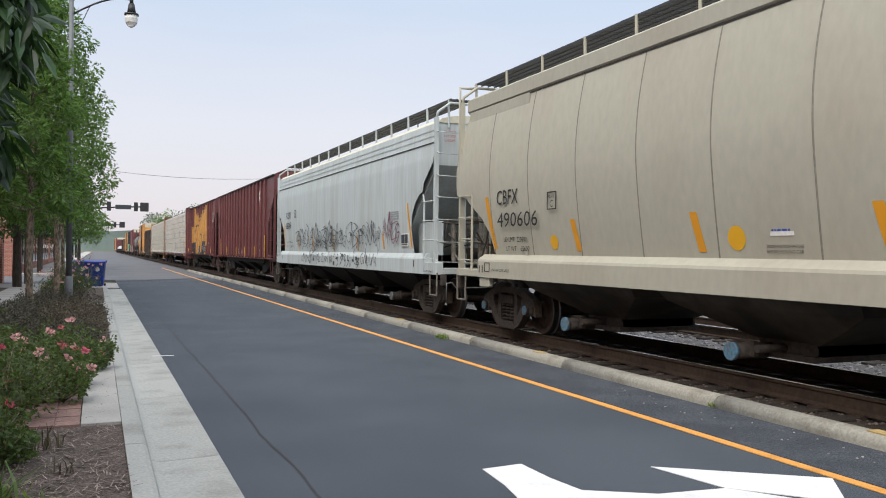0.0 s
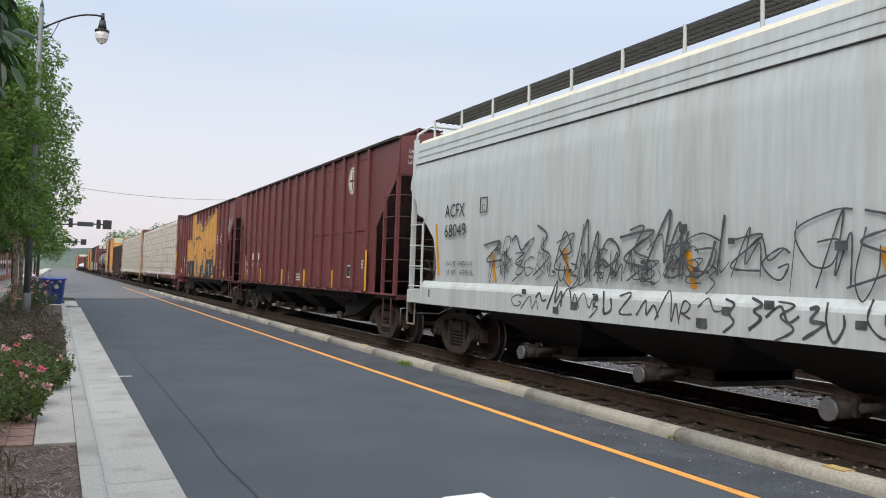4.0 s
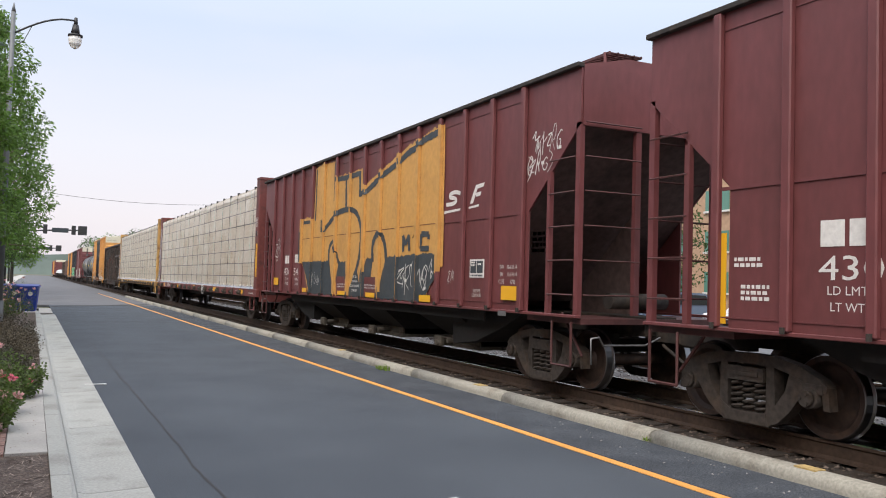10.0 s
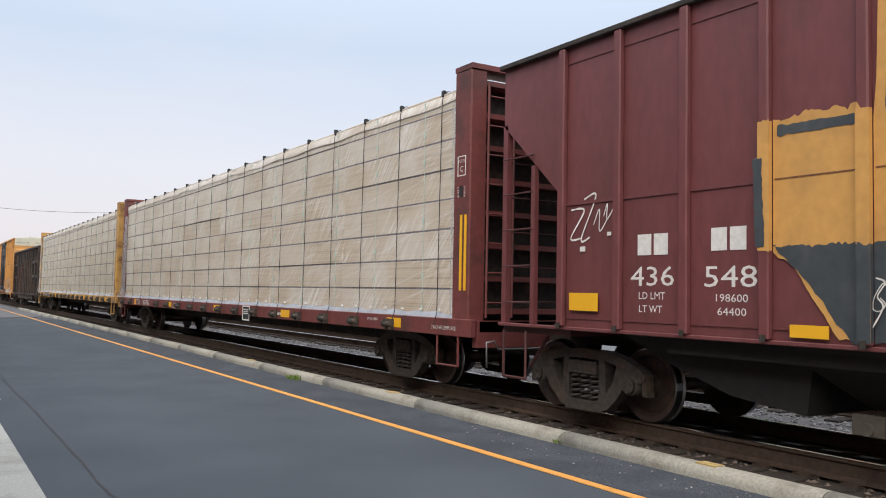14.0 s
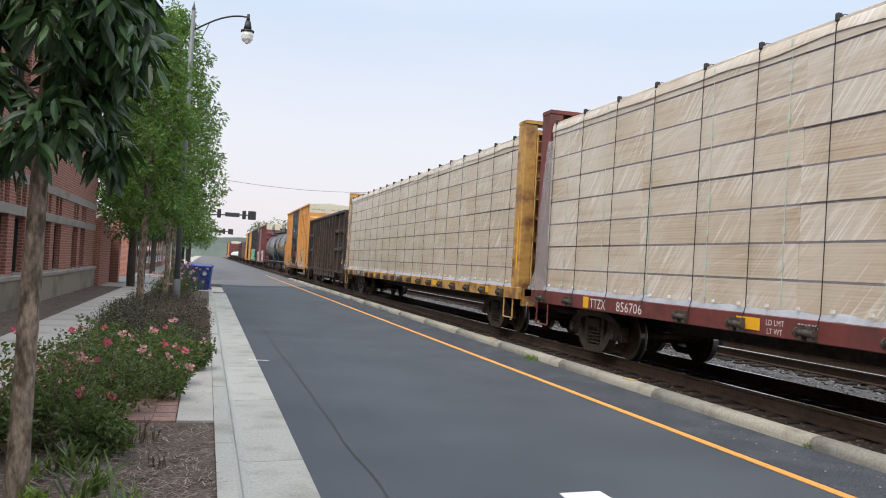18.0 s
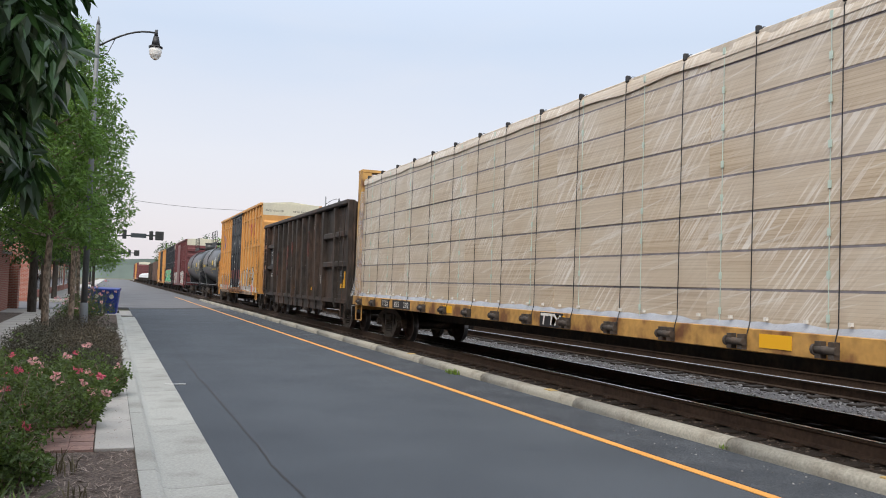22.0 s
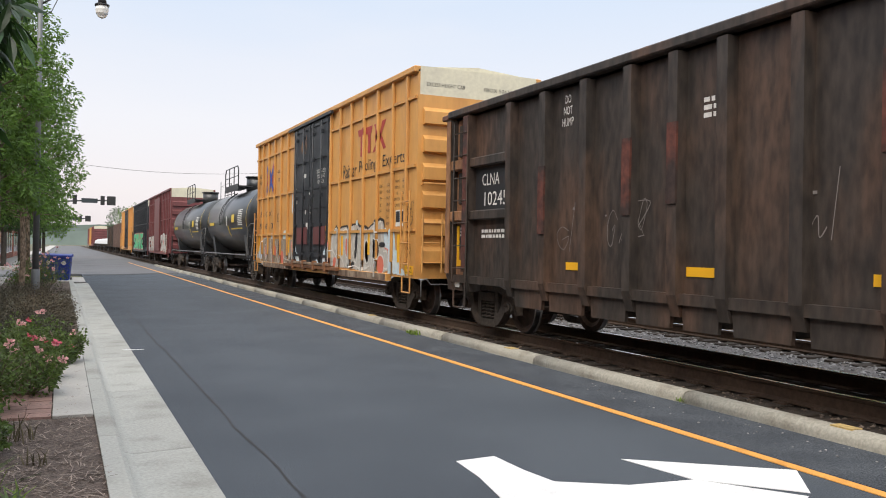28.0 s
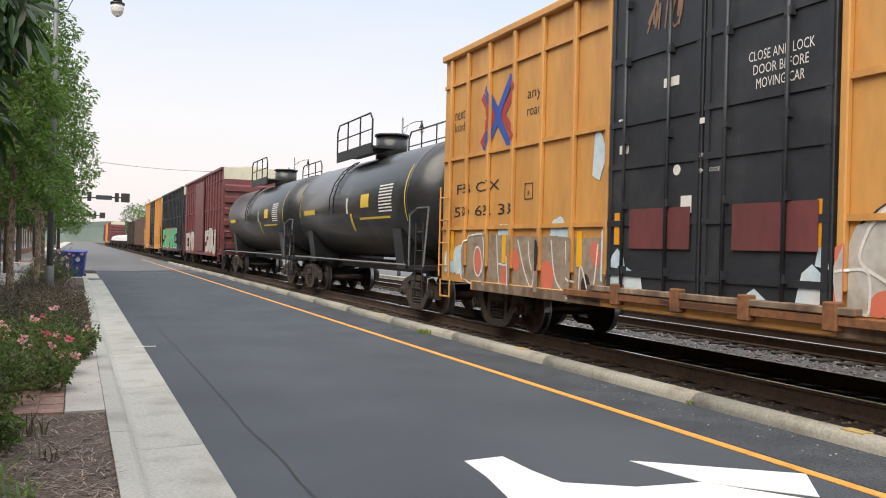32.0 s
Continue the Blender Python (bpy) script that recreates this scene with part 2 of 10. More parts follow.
M_GRAPHITE = material("graffiti_charcoal", (0.045, 0.055, 0.062), 0.65, grain=0.12, scale=10, stain=(0.065, 0.072, 0.075), stain_scale=2)
M_MURAL = material("graffiti_ochre", (0.58, 0.31, 0.085), 0.6, grain=0.08, scale=9, stain=(0.47, 0.25, 0.075), stain_scale=1.6, stain_at=(0.5, 0.75))
M_YCAR = material("yellow_car_paint", (0.58, 0.295, 0.085), 0.5, grain=0.07, scale=8, stain=(0.45, 0.215, 0.065), stain_scale=1.4, stain_at=(0.45, 0.75), stretch=(1, 1, 0.3))
M_YFLAT = material("weathered_yellow_paint", (0.46, 0.26, 0.075), 0.6, grain=0.18, scale=9, stain=(0.16, 0.07, 0.03), stain_scale=2.6, stain_at=(0.47, 0.66))
M_RFLAT = material("weathered_red_frame", (0.15, 0.038, 0.033), 0.6, grain=0.15, scale=9, stain=(0.08, 0.03, 0.025), stain_scale=1.8)
M_GON = material("rusted_dark_brown_steel", (0.036, 0.028, 0.023), 0.62, grain=0.5, scale=9, stain=(0.085, 0.047, 0.030), stain_scale=1.1, stain_at=(0.48, 0.72), stretch=(1, 1, 0.35), bump=0.5, bump_scale=5)
M_RUST = material("orange_rust", (0.20, 0.085, 0.035), 0.85, grain=0.3, scale=12, stain=(0.10, 0.045, 0.025), stain_scale=3)
M_DOOR = material("black_door_paint", (0.022, 0.025, 0.03), 0.5, grain=0.15, scale=9, stain=(0.04, 0.042, 0.046), stain_scale=1.6)
M_TANK = material("glossy_black_tank", (0.020, 0.022, 0.024), 0.33, grain=0.2, scale=6, stain=(0.07, 0.068, 0.06), stain_scale=0.9, stain_at=(0.5, 0.8), coat=0.2)
# Black bay paint, taken darker still to carry the deep shade under the car.
M_BAY = material("shade_black_bay", (0.012, 0.0105, 0.0095), 0.85, grain=0.3, scale=10)
M_SLOPE = material("dusty_slope_steel", (0.095, 0.062, 0.055), 0.8, grain=0.25, scale=9, stain=(0.05, 0.033, 0.03), stain_scale=1.2)
M_GATE = material("dusty_gate_steel", (0.11, 0.095, 0.075), 0.85, grain=0.3, scale=10, stain=(0.05, 0.042, 0.034), stain_scale=2.5)
# Tan paint with underside shade mixed into the colour, plus blotches of grime.
M_TANBAY = material("grimy_shade_tan_belly", (0.075, 0.065, 0.05), 0.7, grain=0.2, scale=6, stain=(0.022, 0.019, 0.016), stain_scale=0.9, stain_at=(0.40, 0.6))
M_CESS = material("oily_brown_dirt", (0.045, 0.034, 0.026), 0.95, grain=0.5, scale=22, stain=(0.085, 0.066, 0.05), stain_scale=2.5, stain_at=(0.5, 0.75), bump=0.9, bump_scale=24)
M_UNDER = material("grimy_underframe", (0.028, 0.023, 0.019), 0.8, grain=0.4, scale=10, stain=(0.055, 0.038, 0.026), stain_scale=2.5)
M_TRUCK = material("dusty_cast_steel", (0.060, 0.049, 0.041), 0.8, metal=0.1, grain=0.35, scale=14, stain=(0.085, 0.058, 0.04), stain_scale=3)
M_WHEEL = material("brown_wheel_steel", (0.06, 0.040, 0.032), 0.6, metal=0.3, grain=0.3, scale=9, stain=(0.10, 0.06, 0.04), stain_scale=4)
M_TREAD = material("bright_wheel_tread", (0.24, 0.24, 0.245), 0.3, metal=1.0)
M_STEEL = material("galvanised_grating", (0.20, 0.20, 0.20), 0.5, metal=0.5, grain=0.15, scale=20)
M_ORANGE = material("amber_reflective_stripe", (0.74, 0.32, 0.02), 0.4)
M_AMBER = material("yellow_reflective_tag", (0.80, 0.42, 0.02), 0.4)
M_LETTER_W = material("white_stencil_paint", (0.68, 0.66, 0.62), 0.6, grain=0.1, scale=20)
M_LETTER_B = material("black_stencil_paint", (0.02, 0.02, 0.022), 0.6)
M_FADED = material("faded_grey_stencil", (0.30, 0.31, 0.31), 0.8, grain=0.2, scale=20)
M_LETTER_R = material("red_logo_paint", (0.36, 0.045, 0.04), 0.55)
M_LETTER_Y = material("yellow_stencil_paint", (0.66, 0.46, 0.05), 0.55)
M_BLUE = material("blue_logo_paint", (0.03, 0.08, 0.35), 0.55)
M_BLUECAP = material("blue_outlet_cap", (0.10, 0.20, 0.28), 0.6, grain=0.3, scale=30, stain=(0.16, 0.13, 0.10), stain_scale=12)
M_SEAM = material("dirty_weld_seam", (0.20, 0.185, 0.15), 0.8, grain=0.25, scale=20)
M_SILVER = material("silver_graffiti", (0.48, 0.46, 0.42), 0.5, grain=0.12, scale=9, stain=(0.36, 0.30, 0.25), stain_scale=2.5)
M_SKYBLUE = material("pale_blue_graffiti", (0.50, 0.62, 0.68), 0.6, grain=0.1, scale=9, stain=(0.62, 0.64, 0.64), stain_scale=2)
M_CORAL = material("coral_graffiti", (0.62, 0.16, 0.10), 0.6)
M_GREEN = material("green_graffiti", (0.04, 0.42, 0.18), 0.6)
M_TARP = material("white_tarp", (0.62, 0.62, 0.62), 0.6, grain=0.1, scale=3)


def sunlit(m, share, tint):
    '''Thin leaves pass some of the light that falls on their far side.'''
    n, l = m.node_tree.nodes, m.node_tree.links
    b = n["Principled BSDF"]
    tr = n.new("ShaderNodeBsdfTranslucent")
    hue = n.new("ShaderNodeMix")
    hue.data_type, hue.blend_type = "RGBA", "MULTIPLY"
    hue.inputs["Factor"].default_value = 1.0
    l.new(b.inputs["Base Color"].links[0].from_socket, hue.inputs[6])
    hue.inputs[7].default_value = (*tint, 1)
    l.new(hue.outputs[2], tr.inputs["Color"])
    mx = n.new("ShaderNodeMixShader")
    mx.inputs[0].default_value = share
    l.new(b.outputs[0], mx.inputs[1]), l.new(tr.outputs[0], mx.inputs[2])
    l.new(mx.outputs[0], n["Material Output"].inputs["Surface"])


for m in (M_LEAF_FINE, M_LEAF_ROSE, M_LEAF_LIME, M_LEAF_DEEP):
    sunlit(m, 0.45, (1.5, 1.5, 0.8))
sunlit(M_LEAF_BROAD, 0.15, (1.2, 1.4, 0.6))
for m in (M_PINK, M_PALEPINK):
    sunlit(m, 0.4, (1.1, 1.0, 1.0))


def wrap_material(name, pale):
    '''Boards behind clear film: thin board edges, knots, film wrinkles with their sheen painted as pale streaks.'''
    m = bpy.data.materials.new(name)
    m.use_nodes = True
    n, l = m.node_tree.nodes, m.node_tree.links
    b = n["Principled BSDF"]
    tc = n.new("ShaderNodeTexCoord")

    apart = n.new("ShaderNodeVectorMath")
    apart.operation = "ADD"
    shift = n.new("ShaderNodeVectorMath")
    shift.operation = "SCALE"
    shift.inputs[0].default_value = (31.0, 57.0, 43.0)
    l.new(n.new("ShaderNodeObjectInfo").outputs["Random"], shift.inputs["Scale"])
    l.new(tc.outputs["Object"], apart.inputs[0])
    l.new(shift.outputs[0], apart.inputs[1])

    def noise_at(scale3, s, detail, rot=(0, 0, 0), dist=0.0):
        mp = n.new("ShaderNodeMapping")
        mp.inputs["Scale"].default_value = scale3
        turn = n.new("ShaderNodeMapping")
        turn.inputs["Rotation"].default_value = rot
        l.new(apart.outputs[0], turn.inputs[0])
        l.new(turn.outputs[0], mp.inputs[0])
        t = n.new("ShaderNodeTexNoise")
        t.inputs["Scale"].default_value, t.inputs["Detail"].default_value, t.inputs["Distortion"].default_value = s, detail, dist
        l.new(mp.outputs[0], t.inputs["Vector"])
        return t.outputs[0]

    def ramp(src, stops):
        r = n.new("ShaderNodeValToRGB")
        r.color_ramp.elements[0].position, r.color_ramp.elements[0].color = stops[0][0], (*stops[0][1], 1)
        r.color_ramp.elements[1].position, r.color_ramp.elements[1].color = stops[-1][0], (*stops[-1][1], 1)
        for p, c in stops[1:-1]:
            r.color_ramp.elements.new(p).color = (*c, 1)
        l.new(src, r.inputs[0])
        return r.outputs[0]

    def mix(kind, fac, a, c):
        x = n.new("ShaderNodeMix")
        x.data_type, x.blend_type = "RGBA", kind
        if isinstance(fac, float):
            x.inputs["Factor"].default_value = fac
        else:
            l.new(fac, x.inputs["Factor"])
        l.new(a, x.inputs[6])
        if isinstance(c, tuple):
            x.inputs[7].default_value = (*c, 1)
        else:
            l.new(c, x.inputs[7])
        return x.outputs[2]

    boards = ramp(noise_at((0.1, 0.25, 24), 1.0, 4), [(0.30, (0.36, 0.275, 0.185)), (0.46, (0.49, 0.395, 0.285)), (0.7, (0.56, 0.47, 0.35))])
    sep = n.new("ShaderNodeSeparateXYZ")
    l.new(tc.outputs["Object"], sep.inputs[0])
    per = n.new("ShaderNodeMath")
    per.operation = "MULTIPLY"
    per.inputs[1].default_value = 1 / 0.041
    l.new(sep.outputs["Z"], per.inputs[0])
    frac = n.new("ShaderNodeMath")
    frac.operation = "FRACT"
    l.new(per.outputs[0], frac.inputs[0])
    edge = ramp(frac.outputs[0], [(0.0, (0.55, 0.55, 0.55)), (0.10, (0.45, 0.45, 0.45)), (0.2, (0, 0, 0)), (1.0, (0, 0, 0))])
    boards = mix("MIX", edge, boards, (0.27, 0.20, 0.13))
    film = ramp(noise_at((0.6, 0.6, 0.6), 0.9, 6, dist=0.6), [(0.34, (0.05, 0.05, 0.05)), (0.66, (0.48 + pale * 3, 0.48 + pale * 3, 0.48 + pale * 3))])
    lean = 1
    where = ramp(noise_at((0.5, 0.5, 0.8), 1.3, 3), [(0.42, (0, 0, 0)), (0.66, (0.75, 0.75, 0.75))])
    # Highlights along the film's wrinkles, painted into the base colour.
    wrinkle_sheen_a = ramp(noise_at((2, 0.42, 22.0), 1.0, 2, (radians(48 * lean), 0, 0), 0.25), [(0.52, (0, 0, 0)), (0.56, (1, 1, 1)), (0.60, (0.7, 0.7, 0.7)), (0.66, (0.15, 0.15, 0.15))])
    wrinkle_sheen_a = mix("MULTIPLY", 1.0, wrinkle_sheen_a, where)
    wrinkle_sheen_b = ramp(noise_at((2, 0.5, 14.0), 1.0, 2, (radians(12 * lean), 0, 0), 0.4), [(0.62, (0, 0, 0)), (0.67, (0.5, 0.5, 0.5)), (0.72, (0.1, 0.1, 0.1))])
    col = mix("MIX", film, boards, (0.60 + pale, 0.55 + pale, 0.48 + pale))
    col = mix("MIX", wrinkle_sheen_a, col, (0.84, 0.82, 0.78))
    col = mix("MIX", wrinkle_sheen_b, col, (0.72, 0.70, 0.66))
    l.new(col, b.inputs["Base Color"])
    b.inputs["Roughness"].default_value = 0.32
    bp = n.new("ShaderNodeBump")
    bp.inputs["Strength"].default_value, bp.inputs["Distance"].default_value = 0.35, 0.03
    l.new(noise_at((2, 0.6, 3.0), 1.6, 6, (radians(35), 0, 0), 0.8), bp.inputs["Height"])
    l.new(bp.outputs[0], b.inputs["Normal"])
    return m


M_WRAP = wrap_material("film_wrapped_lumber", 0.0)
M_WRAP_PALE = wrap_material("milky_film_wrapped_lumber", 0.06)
M_FILM = material("loose_plastic_film", (0.36, 0.38, 0.42), 0.25, grain=0.1, scale=6, bump=0.6, bump_scale=9)
M_SILLDIRT = material("oversprayed_dirty_sill", (0.27, 0.20, 0.14), 0.75, grain=0.4, scale=12, stain=(0.12, 0.075, 0.05), stain_scale=3, stain_at=(0.4, 0.6), stretch=(1, 1, 0.6))
M_TIER = material("grey_dunnage_gap", (0.20, 0.185, 0.20), 0.8, grain=0.3, scale=6)


def brick_material():
    m = bpy.data.materials.new("red_brick")
    m.use_nodes = True
    n, l = m.node_tree.nodes, m.node_tree.links
    b = n["Principled BSDF"]
    tc = n.new("ShaderNodeTexCoord")
    mp = n.new("ShaderNodeMapping")
    mp.inputs["Rotation"].default_value = (0, 0, 0)
    sep = n.new("ShaderNodeSeparateXYZ")
    l.new(tc.outputs["Object"], sep.inputs[0])
    add = n.new("ShaderNodeMath")
    l.new(sep.outputs["X"], add.inputs[0]), l.new(sep.outputs["Y"], add.inputs[1])
    com = n.new("ShaderNodeCombineXYZ")
    l.new(add.outputs[0], com.inputs[0]), l.new(sep.outputs["Z"], com.inputs[1])
    t = n.new("ShaderNodeTexBrick")
    l.new(com.outputs[0], t.inputs["Vector"])
    t.inputs["Color1"].default_value, t.inputs["Color2"].default_value = (0.30, 0.085, 0.055, 1), (0.37, 0.115, 0.075, 1)
    t.inputs["Mortar"].default_value = (0.40, 0.30, 0.25, 1)
    t.inputs["Scale"].default_value, t.inputs["Mortar Size"].default_value = 1.0, 0.011
    t.inputs["Brick Width"].default_value, t.inputs["Row Height"].default_value = 0.215, 0.078
    l.new(t.outputs[0], b.inputs["Base Color"])
    bp = n.new("ShaderNodeBump")
    bp.inputs["Strength"].default_value, bp.inputs["Distance"].default_value, bp.invert = 0.6, 0.01, True
    l.new(t.outputs["Fac"], bp.inputs["Height"])
    l.new(bp.outputs[0], b.inputs["Normal"])
    b.inputs["Roughness"].default_value = 0.85
    return m


M_BRICK = brick_material()

# ------------------------------------------------------------------ builders


def mesh_of(name, bm, mat):
    me = bpy.data.meshes.new(name)
    bm.to_mesh(me)
    bm.free()
    for m in mat if isinstance(mat, (list, tuple)) else [mat]:
        me.materials.append(m)
    return me


def part(name, bm, mat, parent=None, label="", at=None, kind=""):
    '''One mesh object under a thing or part; bm may be a mesh that alike parts share.'''
    me = bm if isinstance(bm, bpy.types.Mesh) else mesh_of(name, bm, mat)
    ob = new(name, me)
    if parent is not None:
        ob.parent = parent
    if at is not None:
        ob.matrix_basis = at
    return tagged(ob, label, kind=kind)


def thing(name, label, category, at=None, group="", kind=""):
    ob = new(name)
    ob.empty_display_size = 0.3
    if at is not None:
        ob.matrix_basis = at
    return tagged(ob, label, category, group, kind)


def box(bm, x0, x1, y0, y1, z0, z1, bevel=0.0, mi=0):
    v = [bm.verts.new((x, y, z)) for x in (x0, x1) for y in (y0, y1) for z in (z0, z1)]
    fs = [bm.faces.new([v[i] for i in q]) for q in ((0, 1, 3, 2), (4, 6, 7, 5), (0, 4, 5, 1), (2, 3, 7, 6), (0, 2, 6, 4), (1, 5, 7, 3))]
    for f in fs:
        f.material_index = mi
    if bevel:
        es = {e for f in fs for e in f.edges}
        bmesh.ops.bevel(bm, geom=list(es), offset=bevel, segments=1, affect="EDGES")
    return fs


def boxed(*a, bevel=0.0):
    bm = bmesh.new()
    box(bm, *a, bevel=bevel)
    return bm


def tube(bm, a, b, r, r2=None, n=6, caps=True, mi=0):
    a, b = Vector(a), Vector(b)
    r2 = r if r2 is None else r2
    d = (b - a).normalized()
    u = d.orthogonal().normalized()
    w = d.cross(u)
    ring = []
    for p, q in ((a, r), (b, r2)):
        ring.append([bm.verts.new(p + u * q * math.cos(2 * math.pi * k / n) + w * q * math.sin(2 * math.pi * k / n)) for k in range(n)])
    for k in range(n):
        f = bm.faces.new((ring[0][k], ring[0][(k + 1) % n], ring[1][(k + 1) % n], ring[1][k]))
        f.smooth, f.material_index = n > 6, mi
    if caps:
        bm.faces.new(ring[0][::-1]).material_index = mi
        bm.faces.new(ring[1]).material_index = mi


def pipe(bm, pts, r, n=6):
    '''One bent bar through the points.'''
    pts = [Vector(p) for p in pts]
    u = (pts[1] - pts[0]).normalized().orthogonal().normalized()
    rings = []
    for i, p in enumerate(pts):
        d = ((pts[i] - pts[i - 1]).normalized() if i else Vector()) + ((pts[i + 1] - pts[i]).normalized() if i < len(pts) - 1 else Vector())
        d = d.normalized() if d.length > 1e-6 else (pts[i] - pts[i - 1]).normalized()
        u = (u - d * u.dot(d)).normalized() if (u - d * u.dot(d)).length > 1e-4 else d.orthogonal().normalized()
        w = d.cross(u)
        rings.append([bm.verts.new(p + (u * math.cos(6.28318 * k / n) + w * math.sin(6.28318 * k / n)) * r) for k in range(n)])
    for A, Bq in zip(rings, rings[1:]):
        for k in range(n):
            bm.faces.new((A[k], A[(k + 1) % n], Bq[(k + 1) % n], Bq[k])).smooth = n > 5
    bm.faces.new(rings[0][::-1]), bm.faces.new(rings[-1])


def prism_x(bm, poly, x0, x1, mi=0):
    '''A (y, z) outline drawn out from x0 to x1.'''
    a = [bm.verts.new((x0, y, z)) for y, z in poly]
    b = [bm.verts.new((x1, y, z)) for y, z in poly]
    n = len(poly)
    fs = [bm.faces.new(a), bm.faces.new(b[::-1])]
    fs += [bm.faces.new((a[i], b[i], b[(i + 1) % n], a[(i + 1) % n])) for i in range(n)]
    for f in fs:
        f.material_index = mi
    bmesh.ops.recalc_face_normals(bm, faces=fs)


def prism_y(bm, poly, y0, y1, mi=0):
    a = [bm.verts.new((x, y0, z)) for x, z in poly]
    b = [bm.verts.new((x, y1, z)) for x, z in poly]
    n = len(poly)
    fs = [bm.faces.new(a), bm.faces.new(b[::-1])]
    fs += [bm.faces.new((a[i], b[i], b[(i + 1) % n], a[(i + 1) % n])) for i in range(n)]
    for f in fs:
        f.material_index = mi
    bmesh.ops.recalc_face_normals(bm, faces=fs)


def prism_z(bm, poly, z0, z1, mi=0):
    a = [bm.verts.new((x, y, z0)) for x, y in poly]
    b = [bm.verts.new((x, y, z1)) for x, y in poly]
    n = len(poly)
    fs = [bm.faces.new(a[::-1]), bm.faces.new(b)]
    fs += [bm.faces.new((a[i], a[(i + 1) % n], b[(i + 1) % n], b[i])) for i in range(n)]
    for f in fs:
        f.material_index = mi
    bmesh.ops.recalc_face_normals(bm, faces=fs)


def ribbon(bm, pts, w, x, thick=0.003, mi=0):
    '''A painted stroke of width w along (y, z) points on a side at x, facing -x.'''
    for (y0, z0), (y1, z1) in zip(pts, pts[1:]):
        d = math.hypot(y1 - y0, z1 - z0) or 1e-6
        uy, uz = (y1 - y0) / d, (z1 - z0) / d
        ny, nz = -uz * w / 2, uy * w / 2
        e = w * 0.3
        q = [(y0 - uy * e + ny, z0 - uz * e + nz), (y1 + uy * e + ny, z1 + uz * e + nz), (y1 + uy * e - ny, z1 + uz * e - nz), (y0 - uy * e - ny, z0 - uz * e - nz)]
        f = bm.faces.new([bm.verts.new((x - thick * (1 + random.random() * 0.6), a, b)) for a, b in q])
        f.material_index = mi
        f.normal_update()
        if f.normal.x > 0:
            f.normal_flip()


def lettering(text, height, width=None, depth=0.0):
    '''A mesh of the words, centred, in the xy plane.'''
    cu = bpy.data.curves.new("words", "FONT")
    cu.body, cu.size, cu.align_x, cu.align_y, cu.resolution_u = text, 1.0, "CENTER", "CENTER", 2
    ob = bpy.data.objects.new("words", cu)
    scene.collection.objects.link(ob)
    me = bpy.data.meshes.new_from_object(ob.evaluated_get(bpy.context.evaluated_depsgraph_get()))
    bpy.data.objects.remove(ob)
    bpy.data.curves.remove(cu)
    xs = [v.co.x for v in me.vertices]
    ys = [v.co.y for v in me.vertices]
    if xs:
        cx, cy, w, h = (min(xs) + max(xs)) / 2, (min(ys) + max(ys)) / 2, max(xs) - min(xs), max(ys) - min(ys)
        k = height / h
        kx = k if width is None else width / w
        for v in me.vertices:
            v.co.x, v.co.y = (v.co.x - cx) * kx, (v.co.y - cy) * k
    return me


SIDE = Matrix(((0, 0, -1, 0), (-1, 0, 0, 0), (0, 1, 0, 0), (0, 0, 0, 1)))   # words on a side that faces -x
END = Matrix(((1, 0, 0, 0), (0, 0, -1, 0), (0, 1, 0, 0), (0, 0, 0, 1)))     # words on an end that faces -y


def words(parent, text, y, z, height, mat, x=-1.6, width=None, end=False, label=""):
    me = lettering(text, height, width)
    me.materials.append(mat)
    m = Matrix.Translation((x, y, z)) @ (END if end else SIDE)
    return part("lettering", me, mat, parent, label, m)


def bars(parent, rows, y, z, w, h, mat, x=-1.6, label="faded stencil lines", gap=1.6):
    '''Lines of small writing that cannot be read, as short bars.'''
    bm = bmesh.new()
    rnd = random.Random(int(y * 100 + z * 1000))
    for r in range(rows):
        yy, zz = y, z - r * h * gap
        while yy > y - w:
            d = h * rnd.uniform(0.8, 2.6)
            d = min(d, yy - (y - w))
            if d < h * 0.3:
                break
            f = bm.faces.new([bm.verts.new((x, a, b)) for a, b in ((yy, zz), (yy, zz + h), (yy - d, zz + h), (yy - d, zz))])
            f.normal_update()
            if f.normal.x > 0:
                f.normal_flip()
            yy -= d + h * 0.5
    return part("stencil_lines", bm, mat, parent, label)


def plate(parent, name, y0, y1, z0, z1, mat, x=-1.6, label="", thick=0.006):
    return part(name, boxed(x - thick, x + 0.004, min(y0, y1), max(y0, y1), z0, z1), mat, parent, label)

# ------------------------------------------------------------------ ground, road, kerbs
XC, ZR = 8.62, 0.15          # middle of the near track, top of its rails


def structure(name, bm, mat, label, category):
    return tagged(part(name, bm, mat), label, category, kind="structure")


structure("ground", boxed(-900, 900, -300, 1500, -0.6, -0.135), M_EARTH, "bare earth and thin grass reaching to the horizon", "ground")
structure("road", boxed(0.92, 6.33, -25, 49, -0.11, 0.0), M_ASPHALT, "dark grey asphalt street beside the railway", "road")
structure("road_far", boxed(-2.2, 6.6, 49, 420, -0.11, -0.004), M_ASPHALT_FAR, "lighter worn asphalt of the street beyond the junction", "road")
structure("side_street", boxed(-60, -2.2, 44, 56, -0.11, -0.006), M_ASPHALT_FAR, "worn asphalt side street joining the main street", "road")
structure("road_shoulder", boxed(5.36, 6.325, -20, 46, -0.005, 0.004), M_SHOULDER, "darker patched asphalt strip beside the kerb", "road")
bm = bmesh.new()
prism_z(bm, [(0.95, 46.2), (6.1, 50.2), (6.1, 51.5), (0.95, 47.4)], 0.002, 0.006)
